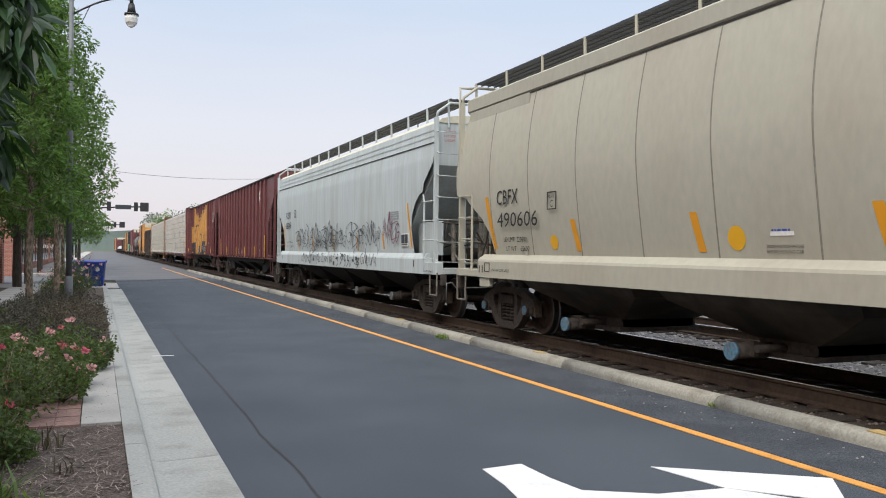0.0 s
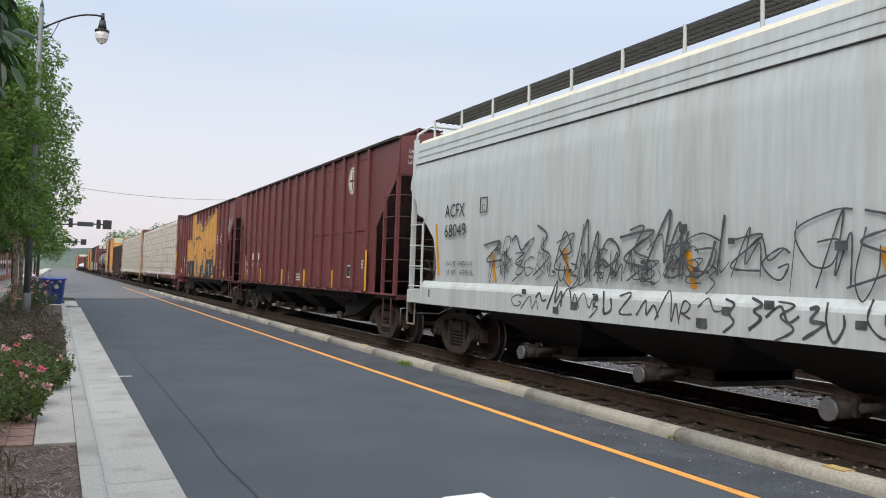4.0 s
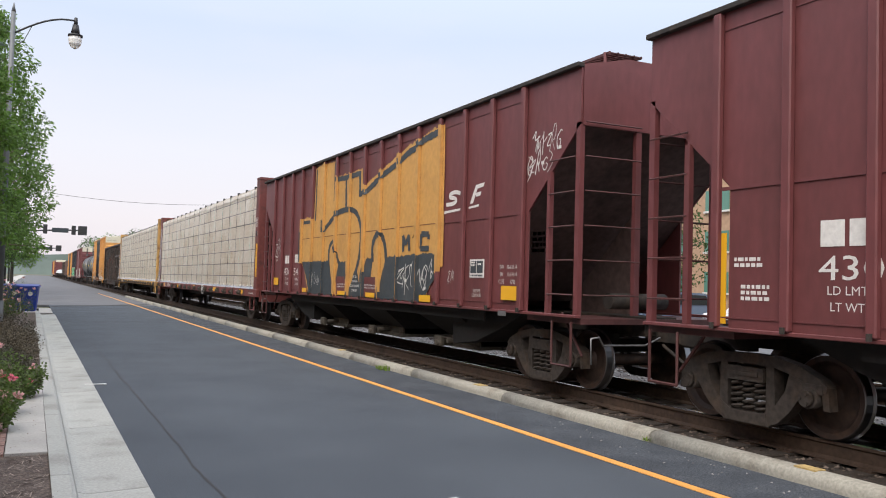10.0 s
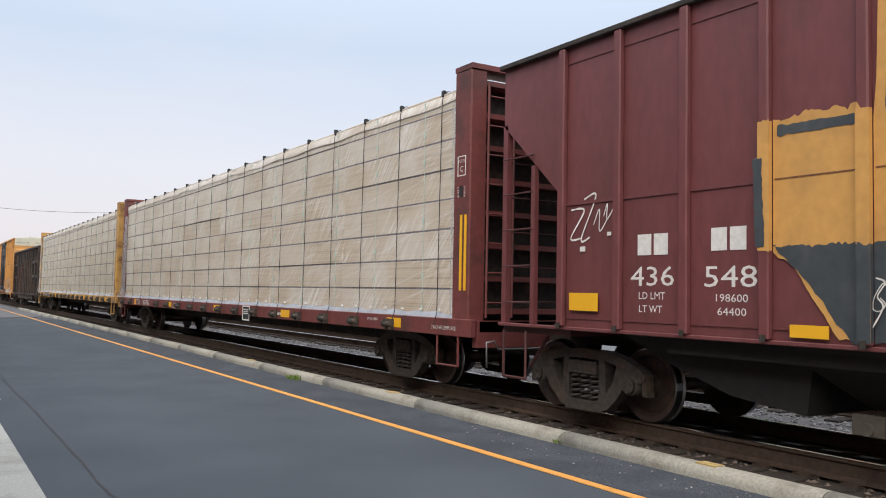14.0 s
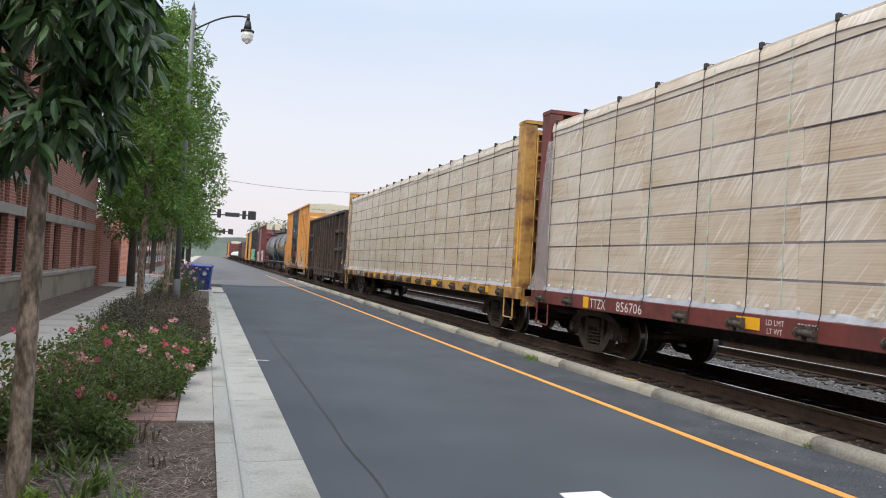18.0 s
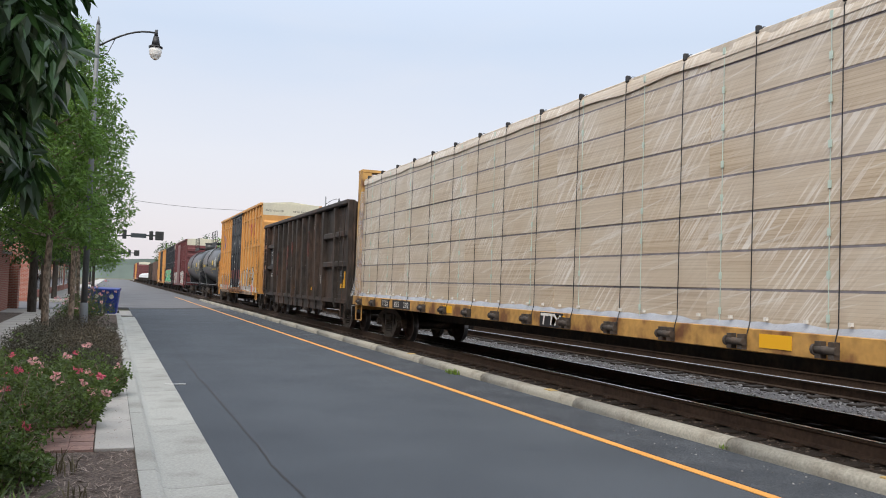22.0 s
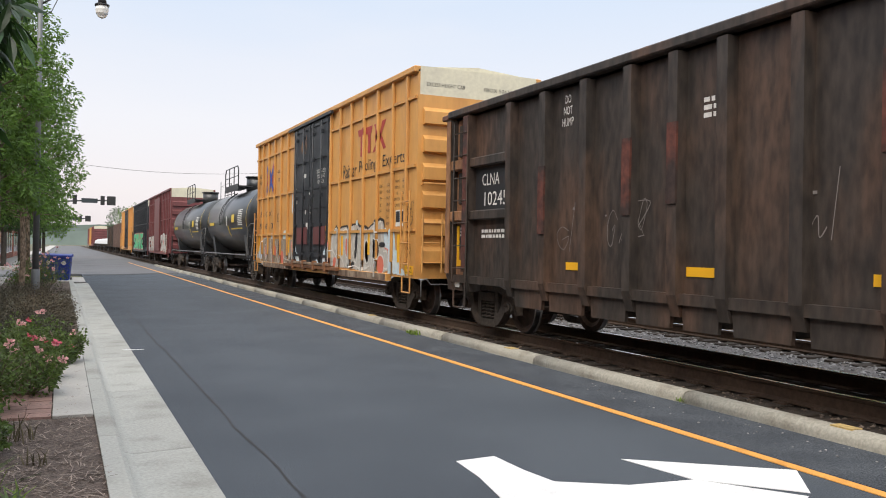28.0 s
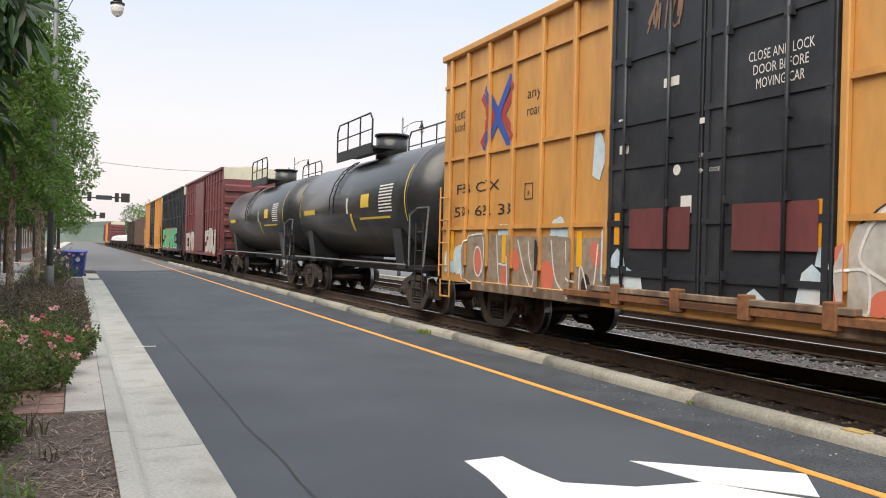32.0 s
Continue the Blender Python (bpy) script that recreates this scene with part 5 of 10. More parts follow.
def spring_mesh():
    '''One coil spring as a wound bar.'''
    bm = bmesh.new()
    n, turns, m = 10, 5, 5
    rings = []
    for i in range(n * turns + 1):
        a = 6.28318 * i / n
        c = Vector((0.075 * math.cos(a), 0.075 * math.sin(a), 0.34 * i / (n * turns)))
        out = Vector((math.cos(a), math.sin(a), 0))
        rings.append([bm.verts.new(c + out * 0.02 * math.cos(6.28318 * k / m) + Vector((0, 0, 0.02 * math.sin(6.28318 * k / m)))) for k in range(m)])
    for A, Bq in zip(rings, rings[1:]):
        for k in range(m):
            bm.faces.new((A[k], A[(k + 1) % m], Bq[(k + 1) % m], Bq[k]))
    bmesh.ops.recalc_face_normals(bm, faces=bm.faces)
    return mesh_of("spring", bm, M_TRUCK)


def bearing_mesh():
    bm = bmesh.new()
    tube(bm, (-1.14, 0, 0), (-0.88, 0, 0), 0.115, n=14)
    tube(bm, (-1.19, 0, 0), (-1.14, 0, 0), 0.088, n=12)
    for k in range(3):
        a = k * 2.094
        tube(bm, (-1.205, 0.055 * math.cos(a), 0.055 * math.sin(a)), (-1.19, 0.055 * math.cos(a), 0.055 * math.sin(a)), 0.018, n=6)
    box(bm, -1.11, -0.9, -0.16, 0.16, 0.05, 0.15)
    return mesh_of("bearing", bm, M_TRUCK)


bm = bmesh.new()
box(bm, -1.0, 1.0, -0.2, 0.2, 0.5, 0.72)
box(bm, -0.25, 0.25, -0.25, 0.25, 0.72, 0.84)
for s in (-1, 1):
    box(bm, -0.8, 0.8, s * 0.42, s * 0.36, 0.3, 0.42)
ME_BOLSTER = mesh_of("bolster", bm, M_UNDER)
ME_WHEELSET, ME_FRAME, ME_SPRINGS, ME_BEARING = wheelset_mesh(), side_frame_mesh(), spring_mesh(), bearing_mesh()
FLIP = pose(0, 0, 0, 0, 0, 180)


def truck(car, y):
    t = part("truck", ME_BOLSTER, None, car, "dusty cast steel truck", pose(0, y, 0))
    part("side_frame", ME_FRAME, None, t)
    part("side_frame", ME_FRAME, None, t, at=FLIP)
    for d in (-0.18, 0.0, 0.18):
        part("spring", ME_SPRINGS, None, t, at=pose(-1.03, d, 0.20))
    for d in (-0.89, 0.89):
        part("bearing", ME_BEARING, None, t, at=pose(0, d, 0.457))
        w = part("wheelset", ME_WHEELSET, None, t, at=pose(0, d, 0.457))
        WHEELS.append((w, d))
    return t


bm = bmesh.new()
box(bm, -0.09, 0.09, -0.75, 0.3, 0.78, 0.98)
box(bm, -0.16, 0.14, -0.95, -0.68, 0.74, 1.02, bevel=0.03)
tube(bm, (-0.25, -0.3, 0.75), (-0.32, -0.9, 0.5), 0.025)
ME_COUPLER = mesh_of("coupler", bm, M_UNDER)


bm = bmesh.new()
pipe(bm, [Vector((-0.3, -0.3, 0.86)), Vector((-0.5, -0.2, 0.74)), Vector((-1.22, -0.16, 0.74)), Vector((-1.34, -0.22, 0.86)), Vector((-1.46, -0.2, 0.84)), Vector((-1.48, -0.24, 0.48))], 0.016, 6)
ME_LEVER = mesh_of("uncoupling_lever", bm, M_STEEL)


def stock(name, label, c0, length, truck_in=1.3, category="railway car", sill=(0.86, 1.14), under=M_UNDER, stub=0.0, truck_far=None):
    car = thing(name, label, category, pose(XC, c0, ZR), "cars of the freight train")
    CARS.append((car, c0))
    truck(car, truck_in)
    truck(car, length - (truck_far or truck_in))
    part("coupler", ME_COUPLER, None, car)
    part("uncoupling_lever", ME_LEVER, None, car, "thin bent uncoupling lever")
    part("coupler", ME_COUPLER, None, car, at=pose(0, length, 0, 0, 0, 180))
    for y0, y1 in (((0.05, stub), (length - stub, length - 0.05)) if stub else ((0.05, length - 0.05),)):
        part("centre_sill", boxed(-0.3, 0.3, y0, y1, sill[0], sill[1]), under, car)
    return car


def ladder(car, mat, a, b, z0, z1, rungs, r=0.014, name="ladder"):
    '''Two stiles at the (x, y) places a and b with rungs between them.'''
    bm = bmesh.new()
    for p in (a, b):
        tube(bm, (*p, z0), (*p, z1), r * 1.5, n=5)
    for k in range(rungs):
        z = z0 + (z1 - z0) * (k + 0.5) / rungs
        tube(bm, (*a, z), (*b, z), r, n=5)
    return part(name, bm, mat, car)


def stirrup(car, mat, x, y0, y1, z0, z1):
    bm = bmesh.new()
    for a, b in (((x, y0, z1), (x, y0, z0)), ((x, y0, z0), (x, y1, z0)), ((x, y1, z0), (x, y1, z1))):
        tube(bm, a, b, 0.02, n=5)
    return part("stirrup_step", bm, mat, car)


def grab(car, mat, pts, r=0.012):
    bm = bmesh.new()
    pipe(bm, [Vector(p) for p in pts], r, 5)
    return part("grab_iron", bm, mat, car)


def hopper_bays(car, middles, half, top, knee, low=0.32, foot=0.45, mat=None, cap=None, cap_label="blue outlet cap"):
    '''Discharge bays at the y places given: full width down to the knee, then drawn in to a low gate.'''
    for m in middles:
        bm = bmesh.new()
        rings = []
        for z, hx, hy in ((top, 1.46, half + 0.08), (knee, 1.30, half), (knee - (knee - low) * 0.4, 0.98, foot + (half - foot) * 0.5), (low + 0.14, 0.70, foot), (low, 0.68, foot)):
            rings.append([bm.verts.new(p) for p in ((-hx, m - hy, z), (hx, m - hy, z), (hx, m + hy, z), (-hx, m + hy, z))])
        for A, Bq in zip(rings, rings[1:]):
            for i in range(4):
                bm.faces.new((A[i], A[(i + 1) % 4], Bq[(i + 1) % 4], Bq[i]))
        bm.faces.new(rings[-1]), bm.faces.new(rings[0][::-1])
        bmesh.ops.recalc_face_normals(bm, faces=bm.faces)
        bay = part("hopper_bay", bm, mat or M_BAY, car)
        bm = bmesh.new()
        box(bm, -0.80, 0.80, m - foot - 0.06, m + foot + 0.06, low - 0.05, low + 0.02)
        reach = 1.30 if cap else 1.16
        tube(bm, (-reach, m + foot - 0.15, low + 0.03), (-0.7, m + foot - 0.15, low + 0.03), 0.10 if cap else 0.06, n=12)
        tube(bm, (-reach + 0.12, m + foot - 0.42, low + 0.08), (-0.7, m + foot - 0.42, low + 0.08), 0.05, n=8)
        box(bm, -0.74, 0.74, m - foot, m + foot, low + 0.02, low + 0.2)
        box(bm, -1.12, -1.04, m + foot - 0.30, m + foot + 0.02, low - 0.04, low + 0.16, bevel=0.01)
        part("outlet_gate", bm, M_TRUCK if cap else M_GATE, bay)
        if cap:
            bm = bmesh.new()
            tube(bm, (-1.36, m + foot - 0.15, low + 0.03), (-1.30, m + foot - 0.15, low + 0.03), 0.115, n=14)
            part("outlet_cap", bm, cap, bay, cap_label)


def sheet(bm, rows, mi=0, flip=False, smooth=False):
    '''A skin through rows of points, all of one length.'''
    vs = [[bm.verts.new(p) for p in r] for r in rows]
    for A, Bq in zip(vs, vs[1:]):
        for k in range(len(A) - 1):
            f = bm.faces.new((A[k], A[k + 1], Bq[k + 1], Bq[k]))
            f.material_index, f.smooth = mi, smooth
    return vs


def curve_at(table, z):
    '''Linear look-up in ((z, value), ...).'''
    for (z0, v0), (z1, v1) in zip(table, table[1:]):
        if z <= z1:
            return v0 + (v1 - v0) * max(0.0, (z - z0) / (z1 - z0))
    return table[-1][1]


def roof_walk(car, mat, y0, y1, z, posts, xs=(-0.95, 0.95), rail=None, h=0.28, grating=None):
    '''Running boards along the roof on short posts.'''
    for x in xs:
        bm = bmesh.new()
        for e in (-0.3, -0.15, 0.0, 0.15, 0.28):
            box(bm, x + e, x + e + 0.02, y0, y1, z + h - 0.04, z + h)
        for k in range(int((y1 - y0) / 0.09)):
            box(bm, x - 0.28, x + 0.28, y0 + k * 0.09, y0 + k * 0.09 + 0.05, z + h - 0.03, z + h - 0.012)
        part("running_board", bm, grating or M_STEEL, car)
    for k in range(posts):
        y = y0 + 0.1 + (y1 - y0 - 0.2) * k / (posts - 1)
        for x in xs:
            bm = bmesh.new()
            s = -1 if x < 0 else 1
            tube(bm, (x + s * 0.30, y, z - 0.2), (x + s * 0.31, y, z + h), 0.028, n=5)
            part("board_bracket", bm, mat, car)


# ------------------------------------------------------------------ smooth-sided hoppers
def smooth_hopper(c0, L, paint, label, near, far, prof, sill_z, eave, crown, seams, creases, cream=None, bays=(), bay_half=1.3, cap=None,
                  cap_label="blue outlet cap", seam_mat=None, belly=None, step=0.75, low_top=1.30, trucks=(1.35, 1.35), rungs=(1.31, 1.76, 2.26, 2.76, 3.24, 3.74, 4.22)):
    '''near and far: ((z, inset), ...) of the side's cut-back ends; prof: ((z, x), ...) of the bulging side.'''
    car = stock("covered_hopper", label, c0, L, trucks[0], stub=2.9, truck_far=trucks[1])
    zs = sorted(z for z in {*[z for z, _ in prof], *[z for z, _ in near], *[z for z, _ in far]} if 1.2 <= z <= eave)
    zs = sorted({*zs, *[zs[0] + (zs[-1] - zs[0]) * k / 20 for k in range(21)]})
    keep = {z for z, _ in (*near, *far)}
    zs = [z for i, z in enumerate(zs) if i == 0 or i == len(zs) - 1 or z in keep or min((abs(z - k) for k in keep), default=1) > 0.04]
    zs = [z for i, z in enumerate(zs) if i == 0 or z - zs[i - 1] > 0.02]
    for s, nm in ((-1, "side"), (1, "side")):
        bm = bmesh.new()
        rows = []
        for z in zs:
            x, a, b = s * curve_at(prof, z), curve_at(near, z), L - curve_at(far, z)
            rows.append([(x, a + (b - a) * k / 12, z) for k in range(13)])
        sheet(bm, rows, smooth=True)
        bmesh.ops.recalc_face_normals(bm, faces=bm.faces)
        if sum(f.normal.x for f in bm.faces) * s < 0:
            bmesh.ops.reverse_faces(bm, faces=bm.faces)
        part(nm, bm, paint, car)
    ye0, ye1 = curve_at(near, eave), L - curve_at(far, eave)
    # roof
    bm = bmesh.new()
    xe = curve_at(prof, eave)
    ring = [(-xe, eave), (-xe * 0.93, eave + (crown - eave) * 0.45), (-xe * 0.7, eave + (crown - eave) * 0.8), (0, crown), (xe * 0.7, eave + (crown - eave) * 0.8), (xe * 0.93, eave + (crown - eave) * 0.45), (xe, eave)]
    sheet(bm, [[(x, y, z) for x, z in ring] for y in (ye0, ye1)], smooth=True)
    for y in (ye0, ye1):
        bm.faces.new([bm.verts.new((x, y, z)) for x, z in ring])
    bmesh.ops.recalc_face_normals(bm, faces=bm.faces)
    part("roof", bm, cream or paint, car)
    # end sheets: upright above, sloping in below
    zk0, zk1 = 3.5, 1.45
    for y, d, tab in ((ye0, 1, near), (ye1, -1, far)):
        bm = bmesh.new()
        w = 1.5
        pts = [(y + d * 0.02, eave), (y + d * 0.05, zk0), (y + d * 2.6, zk1)]
        sheet(bm, [[(-w, a, z), (w, a, z)] for a, z in pts])
        for s in (-1, 1):
            bm.faces.new([bm.verts.new((s * w, a, z)) for a, z in pts] + [bm.verts.new((s * w, y + d * 2.6, eave))])
        part("slope_sheet", bm, paint, car)
        bm = bmesh.new()
        prism_x(bm, [(y + d * 0.45, 1.2), (y + d * 0.45, 2.9), (y + d * 0.75, 2.85), (y + d * 2.5, 1.5), (y + d * 2.5, 1.2)], 0.3, 0.33)
        part("shear_plate", bm, paint, car)
    # side sill
    for s in (-1, 1):
        bm = bmesh.new()
        xo = s * 1.63
        prism_y(bm, [(xo, sill_z[0]), (xo, sill_z[1] - 0.14), (s * 1.615, sill_z[1] - 0.10), (s * (curve_at(prof, sill_z[1]) - 0.005), sill_z[1]), (s * 1.42, sill_z[1]), (s * 1.42, sill_z[0])], step, L - step)
        part("side_sill", bm, paint, car)
        for y0, y1 in ((0.03, step), (L - step, L - 0.03)):
            part("end_sill_side", boxed(min(s * 1.625, s * 1.45), max(s * 1.625, s * 1.45), y0, y1, sill_z[0], low_top, bevel=0.012), paint, car)
    for y0, y1 in ((0.0, 1.2), (L - 1.2, L)):
        part("end_platform", boxed(-1.45, 1.45, y0, y1, sill_z[0] + 0.02, sill_z[0] + 0.14), paint, car)
    # seams and creases stand a little proud
    for y in seams:
        bm = bmesh.new()
        rows = []
        for z in zs:
            if z > eave:
                continue
            x = -curve_at(prof, z)
            wob = 0.02 * math.sin(z * 2.2)
            rows.append([(x + 0.004, y - 0.022 + wob, z), (x - 0.007, y + wob, z), (x + 0.004, y + 0.022 + wob, z)])
        sheet(bm, rows, flip=True)
        bmesh.ops.recalc_face_normals(bm, faces=bm.faces)
        if sum(f.normal.x for f in bm.faces) > 0:
            bmesh.ops.reverse_faces(bm, faces=bm.faces)
        part("weld_seam", bm, seam_mat or paint, car)
    for z in creases:
        x = curve_at(prof, z)
        bm = bmesh.new()
        box(bm, -x - 0.012, -x + 0.02, curve_at(near, z), L - curve_at(far, z), z - 0.015, z + 0.015)
        part("crease", bm, paint, car)
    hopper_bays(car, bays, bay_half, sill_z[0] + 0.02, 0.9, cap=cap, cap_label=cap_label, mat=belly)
    # corner ladders, steps and the brake gear on the end platforms
    for y, d in ((0.0, 1), (L, -1)):
        for x0, x1 in ((-1.63, -1.53), (-0.92, -0.86)):
            a, b = sorted((y + d * 0.14, y + d * 0.21))
            part("ladder_stile", boxed(x0, x1, a, b, sill_z[0], crown - 0.12), paint, car)
        for z in rungs:
            bm = bmesh.new()
            pipe(bm, [Vector((-1.58, y + d * 0.14, z + 0.04)), Vector((-1.56, y + d * 0.05, z)), Vector((-0.89, y + d * 0.05, z - 0.01)), Vector((-0.89, y + d * 0.14, z + 0.03))], 0.013, 5)
            part("rung", bm, paint, car)
        bm = bmesh.new()
        pipe(bm, [Vector((-1.58, y + d * 0.17, crown - 0.15)), Vector((-1.55, y + d * 0.17, crown + 0.0)), Vector((-1.25, y + d * 0.17, crown + 0.22)), Vector((-0.55, y + d * 0.17, crown + 0.22))], 0.03, 6)
        part("roof_grab", bm, paint, car)
        bm = bmesh.new()
        tube(bm, (-1.62, y + d * 0.80, sill_z[0] + 0.1), (-1.62, y + d * 0.80, 2.68), 0.026, n=6)
        tube(bm, (-1.62, y + d * 0.80, 2.68), (-1.60, y + d * 0.92, 2.86), 0.022, n=6)
        part("ladder_stile", bm, paint, car)
        for z in (1.38, 1.80, 2.24, 2.68):
            bm = bmesh.new()
            pipe(bm, [Vector((-1.60, y + d * 0.16, z)), Vector((-1.66, y + d * 0.2, z)), Vector((-1.66, y + d * 0.78, z)), Vector((-1.62, y + d * 0.80, z))], 0.013, 5)
            part("rung", bm, paint, car)
        bm = bmesh.new()
        for a, b in (((-1.60, y + d * 0.02, sill_z[0] + 0.05), (-1.60, y + d * 0.04, 0.56)), ((-1.60, y + d * 0.04, 0.56), (-1.60, y + d * 0.44, 0.56)), ((-1.60, y + d * 0.44, 0.56), (-1.60, y + d * 0.46, sill_z[0] + 0.05))):
            tube(bm, a, b, 0.019, n=6)
        part("stirrup_step", bm, M_STEP, car)
        a, b = sorted((y + d * 0.02, y - d * 0.12))
        part("jack_pad", boxed(-1.53, -1.42, a, b, 0.78, sill_z[0] + 0.02, bevel=0.015), M_TRUCK, car)
    bm = bmesh.new()
    tube(bm, (-0.5, 0.75, 1.5), (0.6, 0.75, 1.5), 0.14, n=12)
    part("brake_cylinder", bm, M_UNDER, car)
    bm = bmesh.new()
    tube(bm, (-0.6, L - 0.75, 1.5), (0.6, L - 0.75, 1.5), 0.14, n=12)
    part("air_reservoir", bm, M_UNDER, car)
    for y, d in ((0.0, 1), (L, -1)):
        for k, (x0, z0, x1, z1, q) in enumerate(((-1.3, 1.3, -1.1, 2.3, 0.5), (-1.1, 2.3, -0.2, 2.25, 0.5), (-1.4, 1.75, -0.6, 1.7, 0.3), (-0.9, 1.3, -0.75, 2.0, 0.8), (-1.2, 1.6, -0.3, 1.95, 0.9), (-0.4, 1.3, -0.4, 3.0, 0.25), (-1.45, 2.2, -0.5, 2.2, 0.12))):
            bm = bmesh.new()
            pipe(bm, [Vector((x0, y + d * q, z0)), Vector(((x0 + x1) / 2, y + d * (q + 0.08), (z0 + z1) / 2 - 0.04)), Vector((x1, y + d * (q + 0.12), z1))], 0.018 + 0.006 * (k % 2), 6)
            part("brake_rigging", bm, (M_TRUCK, M_UNDER)[k % 2], car)
        a, b = sorted((y + d * 0.35, y + d * 0.6))
        part("valve_box", boxed(-0.95, -0.65, a, b, 1.3, 1.62, bevel=0.03), M_TRUCK, car)
        for x0, x1, q, z0, z1, m in ((-0.86, -0.58, 0.28, 1.95, 2.32, M_STEP), (-1.12, -1.04, 0.26, 1.3, 2.2, M_STEP), (-0.35, 0.0, 0.4, 1.3, 1.85, M_UNDER), (0.45, 0.75, 0.35, 1.4, 2.4, M_STEP), (-0.48, -0.38, 0.2, 1.3, 2.75, M_STEP), (0.1, 0.3, 0.3, 1.3, 3.0, M_TRUCK)):
            a, b = sorted((y + d * q, y + d * (q + 0.12)))
            part("brake_bracket", boxed(x0, x1, a, b, z0, z1, bevel=0.02), m, car)
        for k, (x0, z0, x1, z1) in enumerate(((-1.25, 1.95, -0.7, 1.8), (-0.95, 2.2, -0.55, 1.35), (-0.6, 1.9, 0.1, 1.75), (-1.1, 1.5, -0.85, 1.4), (0.0, 2.2, 0.5, 1.6))):
            bm = bmesh.new()
            pipe(bm, [Vector((x0, y + d * 0.22, z0)), Vector((x0 * 0.7 + x1 * 0.3, y + d * 0.12, min(z0, z1) - 0.05)), Vector((x0 * 0.3 + x1 * 0.7, y + d * 0.14, min(z0, z1) - 0.12)), Vector((x1, y + d * 0.26, z1))], 0.02, 6)
            part("air_hose", bm, (M_TRUCK, M_STEP)[k % 2], car)
        if d > 0:
            continue
        bm = bmesh.new()
        tube(bm, (-0.62, y + d * 0.14, 2.45), (-0.62, y + d * 0.30, 2.45), 0.17, n=16)
        tube(bm, (-0.62, y + d * 0.11, 2.45), (-0.62, y + d * 0.15, 2.45), 0.06, n=10)
        box(bm, -0.74, -0.50, *sorted((y + d * 0.16, y + d * 0.30)), 2.10, 2.42)
        part("gear_housing", bm, M_STEP, car)
        bm = bmesh.new()
        for k in range(16):
            a0, a1 = k * 0.3927, (k + 1) * 0.3927
            tube(bm, (-0.62 + 0.24 * math.cos(a0), y + d * 0.1, 2.45 + 0.24 * math.sin(a0)), (-0.62 + 0.24 * math.cos(a1), y + d * 0.1, 2.45 + 0.24 * math.sin(a1)), 0.016, n=5)
        for k in range(4):
            tube(bm, (-0.62, y + d * 0.12, 2.45), (-0.62 + 0.24 * math.cos(k * 1.571), y + d * 0.1, 2.45 + 0.24 * math.sin(k * 1.571)), 0.012, n=5)
        part("brake_wheel", bm, M_STEP, car)
    return car


# tan hopper
TANP = [(1.2 + 0.05 * k, 1.635 - 0.085 * abs(1.2 + 0.05 * k - 2.9) ** 1.75) for k in range(68)]
LC1 = 19.05
tan = smooth_hopper(-2.7, LC1, M_TAN, "tan smooth-sided covered hopper car with weld seams", ((1.1, 1.2), (2.5, 1.3), (2.9, 0.1), (5, 0.1)),
                    ((1.1, 1.72), (1.5, 1.62), (1.9, 1.48), (2.2, 1.2), (2.5, 0.7), (2.64, 0.5), (2.72, 0.04), (3.2, 0.0), (3.7, 0.1), (4.0, 0.2), (4.4, 0.38)),
                    TANP, (1.05, 1.50), 4.40, 4.76,
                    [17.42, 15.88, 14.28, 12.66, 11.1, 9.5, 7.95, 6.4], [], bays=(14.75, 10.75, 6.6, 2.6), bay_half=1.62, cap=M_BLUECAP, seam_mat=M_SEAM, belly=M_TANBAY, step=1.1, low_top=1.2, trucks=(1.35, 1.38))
part("roof_eave", boxed(-1.49, -1.36, 0.3, LC1 - 0.22, 4.41, 4.70, bevel=0.03), M_TAN, tan, "tan roof edge angle")
part("eave_gap", boxed(-1.475, -1.38, 0.3, LC1 - 0.3, 4.385, 4.412), M_UNDER, tan, "dark seam below the roof edge")
roof_walk(tan, M_TAN, 0.3, LC1 - 0.05, 4.72, 14, h=0.36, grating=M_GRATE)
bm = bmesh.new()
pipe(bm, [Vector((-1.57, LC1 - 0.02, 2.7)), Vector((-1.57, LC1 - 0.02, 4.98)), Vector((-1.2, LC1 - 0.02, 5.0))], 0.032, 6)
part("corner_post", bm, M_TAN, tan)
XT = -1.642
words(tan, "CBFX", 16.66, 2.56, 0.27, M_LETTER_B, XT, 0.86)
words(tan, "490606", 16.27, 2.14, 0.27, M_LETTER_B, XT, 1.56)
words(tan, "LD LMT  220400", 16.50, 1.78, 0.09, M_LETTER_B, -curve_at(TANP, 1.83) - 0.010, 0.9)
words(tan, "LT WT    65600", 16.44, 1.61, 0.09, M_LETTER_B, -curve_at(TANP, 1.66) - 0.010, 0.9)


def frame_box(car, y0, y1, z0, z1, mat, x, t=0.018):
    bm = bmesh.new()
    for a, b, c, d in ((y0, y1, z0, z0 + t), (y0, y1, z1 - t, z1), (y0, y0 + t, z0 + t, z1 - t), (y1 - t, y1, z0 + t, z1 - t)):
        box(bm, x - 0.004, x + 0.004, a, b, c, d)
    return part("plate_outline", bm, mat, car)


